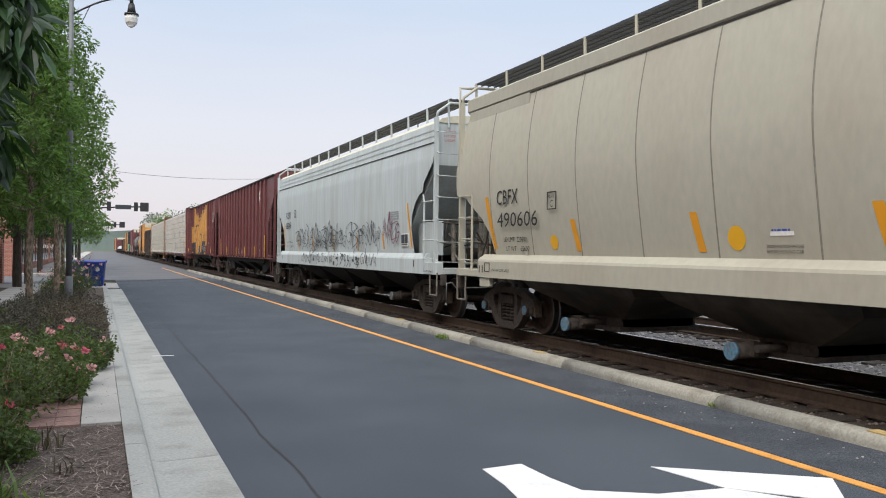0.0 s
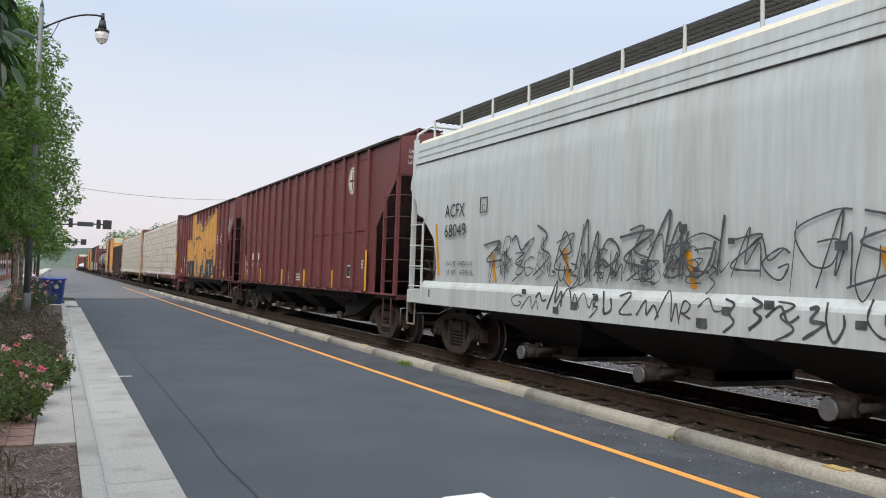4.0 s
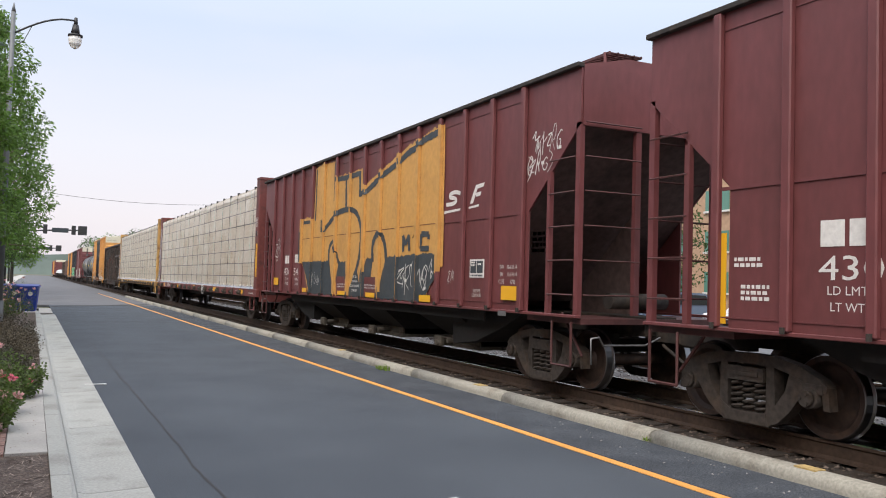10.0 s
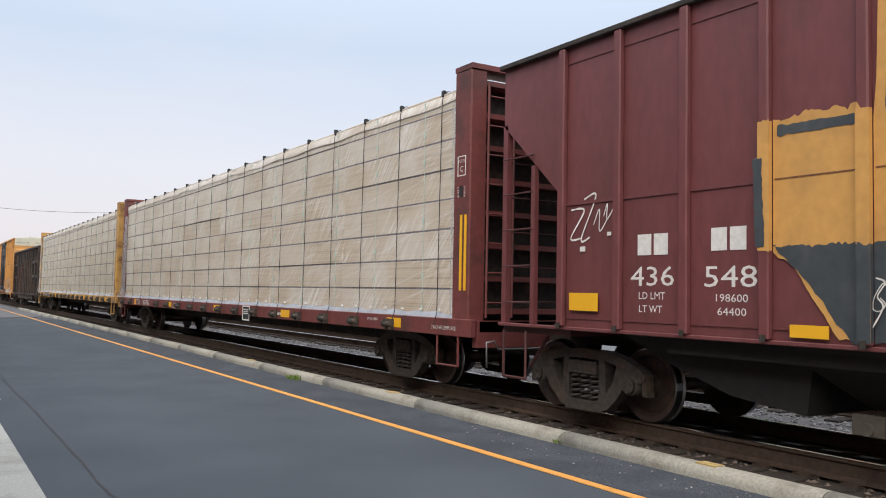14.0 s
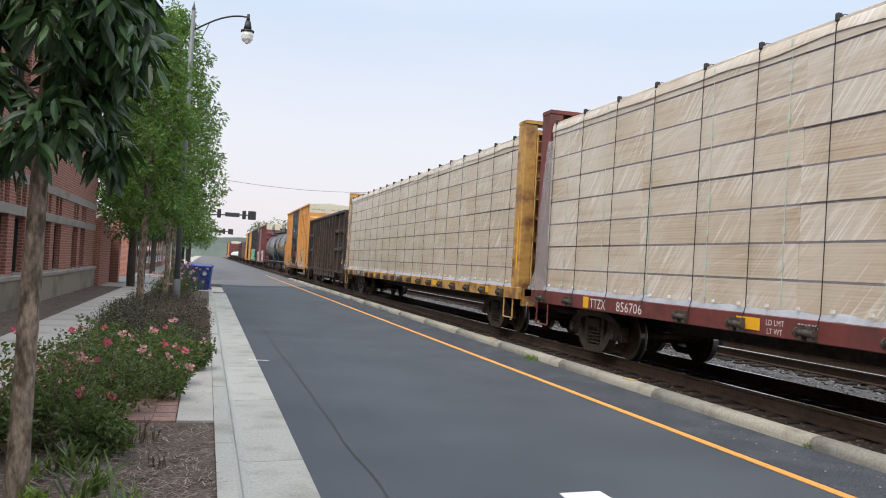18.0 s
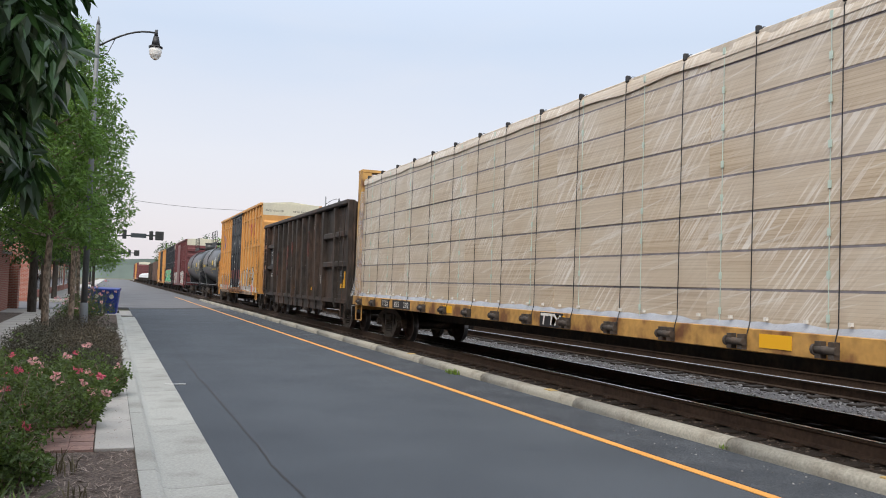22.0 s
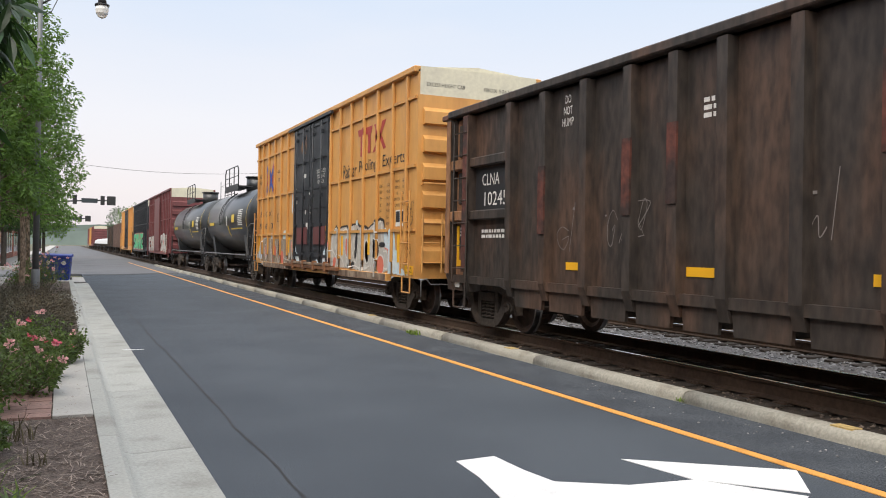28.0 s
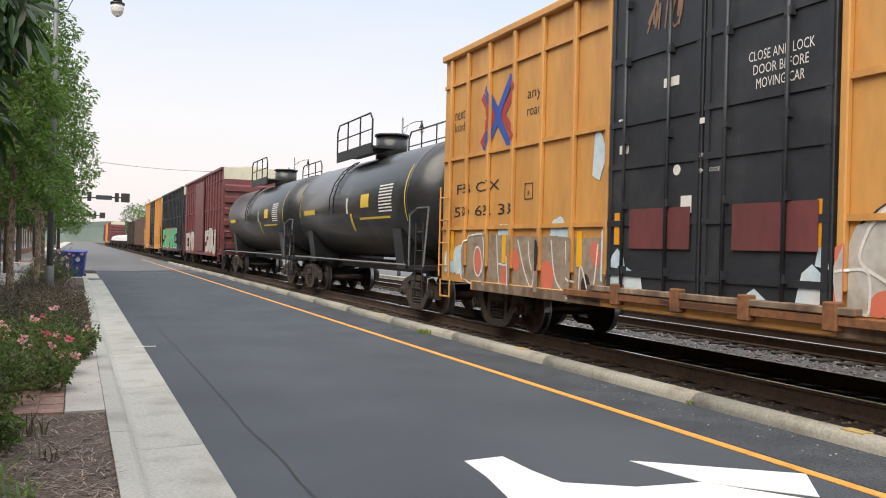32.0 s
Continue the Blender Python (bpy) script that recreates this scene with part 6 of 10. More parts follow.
frame_box(tan, 14.86, 15.16, 2.26, 2.56, M_LETTER_B, XT)
words(tan, "PLATE", 15.01, 2.48, 0.05, M_LETTER_B, XT - 0.004, 0.2)
words(tan, "C", 15.01, 2.36, 0.12, M_LETTER_B, XT - 0.004)
for y, z0, z1, ln in ((17.36, 1.6, 2.6, 0.2), (14.33, 1.57, 2.08, 0.12), (11.38, 1.57, 2.08, 0.12), (8.62, 1.57, 2.08, 0.12)):
    bm = bmesh.new()
    pts = [(z0 + (z1 - z0) * k / 5) for k in range(6)]
    sheet(bm, [[(-curve_at(TANP, z) - 0.006, y + w + ln * (z - z0) / (z1 - z0), z) for w in (-0.07, 0.07)] for z in pts])
    part("reflector", bm, M_ORANGE, tan, "amber reflective stripe")
for y, z, r in ((15.10, 1.72, 0.125), (10.75, 1.74, 0.15)):
    bm = bmesh.new()
    rows = [[(-curve_at(TANP, z + r * math.sin(q)) - 0.006, y + s * max(0.004, r * math.cos(q)), z + r * math.sin(q)) for s in (-1, 1)] for q in [-1.5 + 0.3 * k for k in range(11)]]
    sheet(bm, rows)
    part("round_decal", bm, M_AMBER, tan, "round yellow decal")
plate(tan, "notice_plate", 9.85, 10.20, 1.76, 1.93, M_LETTER_W, -1.53, "white notice plate")
bars(tan, 2, 10.18, 1.86, 0.3, 0.03, M_BLUE, -1.54)
for i, line in enumerate(("CLOSE AND LOCK HOPPER", "DOORS AND ROOF HATCHES", "BEFORE MOVING CAR")):
    words(tan, line, 10.0, 1.70 - i * 0.06, 0.038, M_LETTER_B, -1.512, 0.55)
words(tan, "2 INCH HF COMP SHOES", 16.95, 1.20, 0.05, M_LETTER_B, -1.634, 0.75)
frame_box(tan, 17.40, 17.62, 1.16, 1.34, M_LETTER_B, -1.634, 0.014)
for y in (17.72, 17.86):
    plate(tan, "arrow_mark", y - 0.012, y + 0.012, 1.14, 1.28, M_LETTER_B, -1.632)
part("door_hanger", boxed(-1.60, -1.50, LC1 - 1.55, LC1 - 1.12, 0.86, 1.06, bevel=0.02), M_TAN, tan)

for t in [o for o in tan.children if o.name.startswith("truck")]:
    for d in (-0.89, 0.89):
        bm = bmesh.new()
        tube(bm, (-1.207, d, 0.457), (-1.19, d, 0.457), 0.089, n=14)
        part("bearing_cap", bm, M_BLUECAP, t, "blue bearing end cap")

# chalky white hopper
LC2 = 18.1
WHP = ((1.2, 1.53), (1.7, 1.56), (2.5, 1.605), (3.2, 1.615), (3.65, 1.61), (4.46, 1.52))
ACN = ((1.1, 1.62), (1.55, 1.62), (1.83, 1.71), (2.1, 1.75), (2.37, 1.68), (2.70, 1.43), (2.88, 1.14), (2.93, 0.92), (3.12, 0.87), (3.54, 0.32), (3.7, 0.27), (4.9, 0.25))
ACF = ((1.1, 1.36), (1.51, 1.36), (1.81, 1.41), (2.04, 1.39), (2.38, 1.30), (2.61, 1.02), (2.83, 0.74), (2.89, 0.50), (2.94, 0.41), (3.13, 0.41), (3.49, 0.0), (3.7, 0.02), (4.13, 0.12), (4.9, 0.15))
white = smooth_hopper(17.45, LC2, M_WHITE, "chalky white covered hopper car with rust streaks and scrawled tags", ACN, ACF,
                      WHP, (1.02, 1.50), 4.46, 4.68, [], [4.02, 4.17, 4.31], cream=M_CREAM,
                      bays=(3.6, 6.9, 10.0, 13.2), bay_half=1.45, cap=M_STEEL, cap_label="pale outlet pipe end", trucks=(1.78, 1.52))
part("eave_gap", boxed(-1.592, -1.55, 0.28, LC2 - 0.12, 4.005, 4.018), M_UNDER, white, "dark seam under the roof panels")
part("inner_panel", boxed(-1.30, -1.27, 0.45, 2.0, 1.45, 2.24, bevel=0.01), M_WHITE, white, "pale panel inside the end frame")
roof_walk(white, M_WHITE, 0.15, LC2 - 0.3, 4.55, 14, h=0.45, grating=M_GRATE)
XW = -1.635
words(white, "ACFX", 15.75, 2.89, 0.26, M_LETTER_B, XW, 0.88)
words(white, "68049", 15.71, 2.50, 0.26, M_LETTER_B, XW, 0.95)
words(white, "LD LMT  208700 LB", 15.56, 1.86, 0.08, M_LETTER_B, XW + 0.03, 1.15)
words(white, "LT WT    63300 LB", 15.56, 1.69, 0.08, M_LETTER_B, XW + 0.05, 1.15)
frame_box(white, 14.38, 14.66, 2.78, 3.06, M_LETTER_B, XW)
words(white, "C", 14.52, 2.87, 0.12, M_LETTER_B, XW - 0.004)
for y, z0, z1, sl in ((16.56, 1.62, 2.66, 0.08), (1.76, 1.63, 2.72, 0.2), (14.12, 1.54, 2.06, 0.1), (11.76, 1.54, 2.09, 0.1), (9.0, 1.54, 2.0, 0.1), (6.3, 1.54, 2.0, 0.1), (3.9, 1.6, 2.0, 0.1)):
    bm = bmesh.new()
    zz = [z0 + (z1 - z0) * k / 5 for k in range(6)]
    sheet(bm, [[(-curve_at(WHP, z) - 0.006, y + w + sl * (z - z0) / (z1 - z0), z) for w in (-0.05, 0.05)] for z in zz])
    part("reflector", bm, M_ORANGE, white, "amber reflective stripe")
plate(white, "data_plate", 1.97, 2.47, 1.66, 1.98, M_LETTER_W, -1.578, "white-framed black data plate")
for a, b in ((2.0, 2.21), (2.24, 2.45)):
    plate(white, "data_panel", a, b, 1.74, 1.955, M_GRAPHITE, -1.586)
bars(white, 1, 2.44, 1.69, 0.42, 0.03, M_GRAPHITE, -1.586)
bars(white, 4, 3.46, 2.52, 0.85, 0.035, M_FADED, -1.612), bars(white, 4, 4.6, 2.05, 0.4, 0.035, M_FADED, -1.60)
for y in (1.45, 16.85):
    part("sill_slot", boxed(-1.636, -1.60, y - 0.035, y + 0.035, 1.16, 1.34, bevel=0.015), M_LETTER_B, white, "dark oval slot in the sill")
words(white, "2 INCH HF COMP SHOES", 0.5, 1.09, 0.045, M_LETTER_B, -1.637, 0.6)
for i, line in enumerate(("CAUTION", "NO SIDE", "LADDER")):
    words(white, line, 0, 0, 0.055, M_LETTER_R, 0.0, (0.30, 0.28, 0.26)[i]).matrix_basis = Matrix.Translation((-1.22, 0.244, 4.26 - i * 0.10)) @ END


HAND = {"loop": ((0.1, 0.0), (0.3, 0.9), (0.6, 1.0), (0.8, 0.65), (0.5, 0.35), (0.2, 0.5), (0.9, 0.05)),
        "curl": ((0.9, 0.8), (0.5, 1.0), (0.1, 0.6), (0.3, 0.1), (0.75, 0.05), (0.9, 0.45), (0.5, 0.5)),
        "peak": ((0.0, 0.0), (0.4, 1.2), (0.6, 0.2), (0.85, 0.9), (1.0, 0.0)),
        "hook": ((0.15, 1.05), (0.2, 0.3), (0.5, -0.1), (0.85, 0.2), (0.8, 0.7)),
        "zed": ((0.0, 0.85), (0.9, 0.95), (0.15, 0.1), (1.0, 0.05)),
        "bar": ((0.3, 1.1), (0.45, -0.15)),
        "wave": ((0.0, 0.5), (0.3, 0.8), (0.55, 0.35), (0.95, 0.6)),
        "tail": ((0.2, 1.0), (0.75, 0.85), (0.4, 0.45), (0.9, 0.2), (0.3, -0.4))}


def swing(knots, k=6):
    '''A smooth line through knots.'''
    pts = []
    for i in range(len(knots) - 1):
        p0, p1, p2, p3 = knots[max(i - 1, 0)], knots[i], knots[i + 1], knots[min(i + 2, len(knots) - 1)]
        for j in range(k + (i == len(knots) - 2)):
            t = j / k
            pts.append(tuple(0.5 * (2 * p1[c] + (p2[c] - p0[c]) * t + (2 * p0[c] - 5 * p1[c] + 4 * p2[c] - p3[c]) * t * t + (3 * p1[c] - p0[c] - 3 * p2[c] + p3[c]) * t ** 3) for c in (0, 1)))
    return pts


def inside(poly, y, z):
    hit = False
    for (y0, z0), (y1, z1) in zip(poly, poly[1:] + poly[:1]):
        if (z0 > z) != (z1 > z) and y < (y1 - y0) * (z - z0) / (z1 - z0) + y0:
            hit = not hit
    return hit


def spans(poly, y, z0=1.2, z1=4.8, n=240):
    '''The stretches of height in which the outline covers the upright at y.'''
    out, start = [], None
    for i in range(n + 1):
        z = z0 + (z1 - z0) * i / n
        if inside(poly, y, z):
            start = z if start is None else start
        elif start is not None:
            out.append((start, z))
            start = None
    if start is not None:
        out.append((start, z1))
    return out


RIB0, RIB_PITCH = 1.52, 1.021     # ribs of the mural car


def over_side(y):
    return SX - 0.0225 if abs((y - RIB0 + RIB_PITCH / 2) % RIB_PITCH - RIB_PITCH / 2) < 0.061 else -1.5765


def sprayed(car, xf, name, mat, poly, off, label="", z0=0.6, z1=2.4, rough=0.0, step=0.022):
    '''A sprayed area in upright slices; xf(y) is the steel behind it.'''
    bm = bmesh.new()
    ya, yb = min(p[0] for p in poly), max(p[0] for p in poly)
    n = max(2, int((yb - ya) / step))
    e = (yb - ya) / n / 2

    def ragged(y):
        return [(a + rough * noise.noise((y * 9, a, 1)), b + rough * noise.noise((y * 9, b, 2)) + rough * 0.6 * noise.noise((y * 31, b, 5))) for a, b in spans(poly, y, z0, z1, int((z1 - z0) / 0.012))]
    before = ragged(ya + 1e-4)
    for k in range(n):
        y = ya + (yb - ya) * (k + 0.5) / n
        after = ragged(min(y + e, yb - 1e-4))
        x = xf(y) - off
        pairs = zip(before, after) if len(before) == len(after) else [(q, q) for q in ragged(y)]
        for (a, b), (c, d) in pairs:
            bm.faces.new([bm.verts.new(p) for p in ((x, y - e, a), (x, y - e, b), (x, y + e, d), (x, y + e, c))])
        before = after
    bmesh.ops.remove_doubles(bm, verts=bm.verts, dist=1e-5)
    return part(name, bm, mat, car, label)


def brushed(car, xf, name, mat, knots, w, off, label="", shut=False, rough=0.0, smooth=True):
    '''A brush stroke of even width, as one strip.'''
    knots = list(knots) + ([knots[0]] if shut else [])
    pts = swing(knots, 12) if smooth else [(a[0] + (b[0] - a[0]) * k / 12, a[1] + (b[1] - a[1]) * k / 12) for a, b in zip(knots, knots[1:]) for k in range(12)] + [knots[-1]]
    fine = [pts[0]]
    for (y0, z0), (y1, z1) in zip(pts, pts[1:]):
        n = max(1, int(math.hypot(y1 - y0, z1 - z0) / 0.03)) if xf is over_side else 1
        fine += [(y0 + (y1 - y0) * k / n, z0 + (z1 - z0) * k / n) for k in range(1, n + 1)]
    pts = fine
    bm = bmesh.new()
    last = None
    for i, (y, z) in enumerate(pts):
        (ya, za), (yb, zb) = pts[max(i - 1, 0)], pts[min(i + 1, len(pts) - 1)]
        d = math.hypot(yb - ya, zb - za) or 1e-6
        h = w / 2 * (1 + rough * noise.noise((y * 14, z * 14, 3)))
        ny, nz = -(zb - za) / d * h, (yb - ya) / d * h
        now = [bm.verts.new((xf(y) - off - i * 1e-5, q, r)) for q, r in ((y + ny, z + nz), (y - ny, z - nz))]
        if last:
            bm.faces.new((last[0], last[1], now[1], now[0]))
        last = now
    return part(name, bm, mat, car, label)


def scrawl(car, y0, y1, z0, z1, x, mat, w, n, seed, name="graffiti_tag", label="scrawled spray-paint tag", slant=0.2):
    '''Hand-sprayed letter strokes, curls and dots, each a stroke of its own.'''
    rnd = random.Random(seed)
    h, step = z1 - z0, (y1 - y0) / n
    for k in range(n):
        top, wide, dz = h * rnd.uniform(0.55, 1.15), step * rnd.uniform(0.7, 1.35), h * rnd.uniform(-0.1, 0.3)
        at = y1 - k * step + step * rnd.uniform(-0.2, 0.2)
        for i, kind in enumerate(rnd.sample(sorted(HAND), 2 if rnd.random() < 0.25 else 1)):
            pts = [(at - wide * (a + rnd.uniform(-0.12, 0.12)) - slant * top * c, z0 + dz + top * (c + rnd.uniform(-0.12, 0.12))) for a, c in HAND[kind]]
            brushed(car, lambda y: x - 0.003 - 0.002 * i, name, mat, pts, w * rnd.uniform(0.55, 1.2), 0.0, label, rough=0.5)
        if rnd.random() < 0.3:
            cy, cz, r = at - wide * rnd.random(), z0 + h * rnd.random(), w * rnd.uniform(0.9, 1.7)
            bm = bmesh.new()
            ribbon(bm, [(cy - r, cz), (cy + r, cz)], r * 2, x - 0.006)
            part("spray_dot", bm, mat, car)


M_SPRAY = material("thin_black_spray", (0.07, 0.075, 0.08), 0.7, grain=0.4, scale=6)
M_SPRAY_RED = material("thin_maroon_spray", (0.16, 0.06, 0.09), 0.7, grain=0.4, scale=6)
scrawl(white, 4.6, 14.6, 1.75, 2.35, -1.620, M_SPRAY, 0.034, 17, 1)
scrawl(white, 4.0, 14.3, 1.58, 2.1, -1.605, M_SPRAY, 0.022, 26, 2)
scrawl(white, 8.5, 14.4, 1.60, 1.9, -1.595, M_SPRAY, 0.022, 18, 5)
scrawl(white, 4.4, 13.4, 1.12, 1.40, -1.632, M_SPRAY, 0.034, 24, 3)
scrawl(white, 2.5, 4.0, 1.85, 2.45, -1.615, M_SPRAY_RED, 0.03, 4, 4)


# ------------------------------------------------------------------ ribbed red hoppers
def lens(cy, cz, ry, rz, lean=0.0):
    return [(cy + ry * math.cos(a * 0.5236) + lean * rz * math.sin(a * 0.5236), cz + rz * math.sin(a * 0.5236)) for a in range(12)]


def ribbed_hopper(c0, L, label, rib0, ribs, pitch):
    car = stock("covered_hopper", label, c0, L, 1.62, stub=2.6, truck_far=1.25)
    top, low = 4.78, 1.16
    outline = [(0.02, top), (0.02, 3.92), (1.38, 2.74), (1.38, low), (L - 1.42, low), (L - 1.42, 2.74), (L - 0.04, 3.94), (L - 0.04, top)]
    for s in (-1, 1):
        bm = bmesh.new()
        prism_x(bm, outline, s * 1.56, s * 1.53)
        side = part("side", bm, M_BROWN, car)
        if s > 0:
            continue
        RIB = bmesh.new()
        box(RIB, SX - 0.02, -1.56, -0.06, 0.06, low, top - 0.04, bevel=0.015)
        me = mesh_of("rib", RIB, M_BROWN)
        for k in range(ribs):
            y = rib0 + pitch * k
            part("rib", me, None, side, at=pose(0, y, 0))
        me = mesh_of("panel_seam", boxed(-1.575, -1.56, 0.062, pitch - 0.062, -0.02, 0.02), M_BROWN)
        me2 = mesh_of("panel_seam", boxed(-1.572, -1.56, 0.062, pitch - 0.062, -0.007, 0.007), M_BROWN)
        for k in range(ribs - 1):
            part("panel_seam", me, None, side, at=pose(0, rib0 + pitch * k, 2.72))
            part("panel_seam", me2, None, side, at=pose(0, rib0 + pitch * k, top - 0.24))
            part("panel_seam", me2, None, side, at=pose(0, rib0 + pitch * k, 1.27))
        bm = bmesh.new()
        tube(bm, (SX - 0.03, 0, low - 0.02), (SX - 0.03, 0, low + 0.05), 0.03, n=6)
        me = mesh_of("tie_lug", bm, M_UNDER)
        for k in range(ribs):
            part("tie_lug", me, None, side, at=pose(0, rib0 + pitch * k, 0))
    part("top_chord", boxed(-1.64, -1.52, 0.0, L, top - 0.035, top + 0.035, bevel=0.01), M_UNDER, car)
    part("top_chord", boxed(1.52, 1.64, 0.0, L, top - 0.035, top + 0.035, bevel=0.01), M_UNDER, car)
    part("side_sill", boxed(-1.605, -1.50, 0.0, L, low - 0.045, low, bevel=0.008), M_BROWN, car)
    part("side_sill", boxed(1.50, 1.605, 0.0, L, low - 0.045, low, bevel=0.008), M_BROWN, car)
    bm = bmesh.new()
    prism_y(bm, [(-1.52, top + 0.02), (-0.7, top + 0.2), (0.7, top + 0.2), (1.52, top + 0.02), (1.5, top - 0.05), (-1.5, top - 0.05)], 0.05, L - 0.05)
    part("roof", bm, M_BROWN, car)
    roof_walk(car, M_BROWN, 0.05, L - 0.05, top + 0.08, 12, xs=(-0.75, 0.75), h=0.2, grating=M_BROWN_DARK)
    for y, d in ((0.0, 1), (L, -1)):
        a, b = sorted((y + d * 0.01, y + d * 0.06))
        part("end_wall", boxed(-1.52, 1.52, a, b, 3.9, top), M_BROWN, car)
        bm = bmesh.new()
        sheet(bm, [[(-1.52, y + d * 0.05, 3.92), (1.52, y + d * 0.05, 3.92)], [(-1.52, y + d * 3.0, 1.3), (1.52, y + d * 3.0, 1.3)]])
        part("slope_sheet", bm, M_SLOPE, car)
        bm = bmesh.new()
        prism_x(bm, [(y + d * 1.0, 1.14), (y + d * 1.0, 2.9), (y + d * 2.9, 1.3), (y + d * 2.9, 1.14)], 0.3, 0.33)
        part("shear_plate", bm, M_SLOPE, car)
        a, b = sorted((y, y + d * 1.45))
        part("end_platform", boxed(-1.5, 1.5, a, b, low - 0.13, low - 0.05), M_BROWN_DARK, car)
        for x in (-1.56, 1.48):
            a, b = sorted((y + d * 0.02, y + d * 0.12))
            part("corner_post", boxed(x, x + 0.08, a, b, low, 3.95), M_BROWN, car)
        a, b = sorted((y + d * 0.72, y + d * 0.80))
        part("inner_post", boxed(-1.60, -1.53, a, b, low, 3.3), M_BROWN, car)
        for xx in (-0.55, 0.45):
            a, b = sorted((y + d * 0.02, y + d * 0.1))
            part("end_post", boxed(xx, xx + 0.1, a, b, low, 3.9), M_BROWN, car)
        for k in range(6):
            bm = bmesh.new()
            tube(bm, (-1.5, y - d * 0.04, 1.45 + k * 0.5), (-0.5, y - d * 0.04, 1.45 + k * 0.5), 0.013, n=5)
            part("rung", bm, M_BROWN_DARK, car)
            if k < 5:
                bm = bmesh.new()
                tube(bm, (-1.60, y + d * 0.08, 1.45 + k * 0.5), (-1.60, y + d * 0.76, 1.45 + k * 0.5), 0.013, n=5)
                part("rung", bm, M_BROWN_DARK, car)
        stirrup(car, M_BROWN_DARK, -1.58, y + d * 0.12, y + d * 0.62, 0.42, low - 0.1)
        bm = bmesh.new()
        tube(bm, (-1.25, y + d * 0.85, low), (-1.25, y + d * 0.3, 0.55), 0.022)
        part("brace", bm, M_BROWN_DARK, car)
    bm = bmesh.new()
    tube(bm, (-0.5, 0.7, 1.36), (0.6, 0.7, 1.36), 0.13, n=12)
    part("brake_reservoir", bm, M_UNDER, car)
    for s in (-1, 1):
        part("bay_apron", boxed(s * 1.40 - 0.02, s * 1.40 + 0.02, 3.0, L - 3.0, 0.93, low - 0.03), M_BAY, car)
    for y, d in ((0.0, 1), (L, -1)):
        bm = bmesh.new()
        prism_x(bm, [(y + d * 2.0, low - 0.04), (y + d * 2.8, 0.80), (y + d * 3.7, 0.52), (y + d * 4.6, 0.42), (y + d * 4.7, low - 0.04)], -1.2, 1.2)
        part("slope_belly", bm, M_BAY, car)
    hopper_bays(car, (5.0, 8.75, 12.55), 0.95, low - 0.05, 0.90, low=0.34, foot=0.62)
    return car


LB = 18.2
red_a = ribbed_hopper(36.45, LB, "mineral red ribbed covered hopper car with a round white emblem", 1.95, 16, 1.0)
XB = -1.5635
bm = bmesh.new()
tube(bm, (XB - 0.004, 3.30, 4.07), (XB, 3.30, 4.07), 0.36, n=28)
em = part("round_emblem", bm, M_LETTER_W, red_a, "round white emblem with a cross")
for a, b, c, d in ((3.27, 3.33, 3.83, 4.31), (3.06, 3.54, 4.04, 4.10)):
    part("emblem_cross", boxed(XB - 0.008, XB - 0.004, a, b, c, d), M_BROWN_DARK, em)
bm = bmesh.new()
for k in range(26):
    a = k * 6.2832 / 26
    y, z = 3.30 + 0.30 * math.cos(a), 4.07 + 0.30 * math.sin(a)
    ribbon(bm, [(y - 0.012 * math.cos(a), z - 0.012 * math.sin(a)), (y + 0.012 * math.cos(a), z + 0.012 * math.sin(a))], 0.03, XB - 0.004)
part("emblem_ring", bm, M_BROWN_DARK, em)


def block_letters(car, y, z, w, h, n, mat, x):
    '''A company mark as plain blocks of its letters' size.'''
    step = w / n
    for k in range(n):
        part("company_mark", boxed(x - 0.003, x, y - (k + 0.84) * step, y - k * step, z - h / 2, z + h / 2), mat, car, "white company mark as a plain block")


block_letters(red_a, 15.56, 2.16, 0.66, 0.26, 2, M_LETTER_W, XB)
block_letters(red_a, 14.56, 2.16, 0.56, 0.26, 2, M_LETTER_W, XB)
words(red_a, "430", 15.22, 1.82, 0.24, M_LETTER_W, XB, 0.72)
words(red_a, "131", 14.22, 1.82, 0.24, M_LETTER_W, XB, 0.66)
words(red_a, "LD LMT", 15.25, 1.60, 0.085, M_LETTER_W, XB, 0.45)
words(red_a, "204000", 14.25, 1.60, 0.085, M_LETTER_W, XB, 0.45)
words(red_a, "LT WT", 15.25, 1.44, 0.085, M_LETTER_W, XB, 0.38)
words(red_a, "64000", 14.22, 1.44, 0.085, M_LETTER_W, XB, 0.40)
frame_box(red_a, 13.02, 13.32, 1.86, 2.16, M_LETTER_W, XB)
words(red_a, "PLATE", 13.17, 2.08, 0.05, M_LETTER_W, XB - 0.004, 0.18)
words(red_a, "C", 13.17, 1.96, 0.11, M_LETTER_W, XB - 0.004)
for y, z0, z1 in ((16.9, 1.2, 2.22), (13.658, 1.2, 1.70), (10.66, 1.18, 1.69), (7.8, 1.18, 1.69), (4.87, 1.19, 1.69), (1.80, 1.18, 2.20)):
    on_rib = y in (13.658, 1.80)
    plate(red_a, "reflector", y - (0.05 if on_rib else 0.08), y + (0.05 if on_rib else 0.08), z0, z1, M_AMBER, SX - 0.0215 if on_rib else XB, "yellow reflective stripe")
plate(red_a, "data_plate", 3.0, 3.5, 1.49, 1.82, M_LETTER_W, XB, "white-framed black data plate")
plate(red_a, "data_panel", 3.03, 3.24, 1.53, 1.79, M_LETTER_B, XB - 0.007)
plate(red_a, "data_panel", 3.27, 3.47, 1.53, 1.79, M_LETTER_B, XB - 0.007)
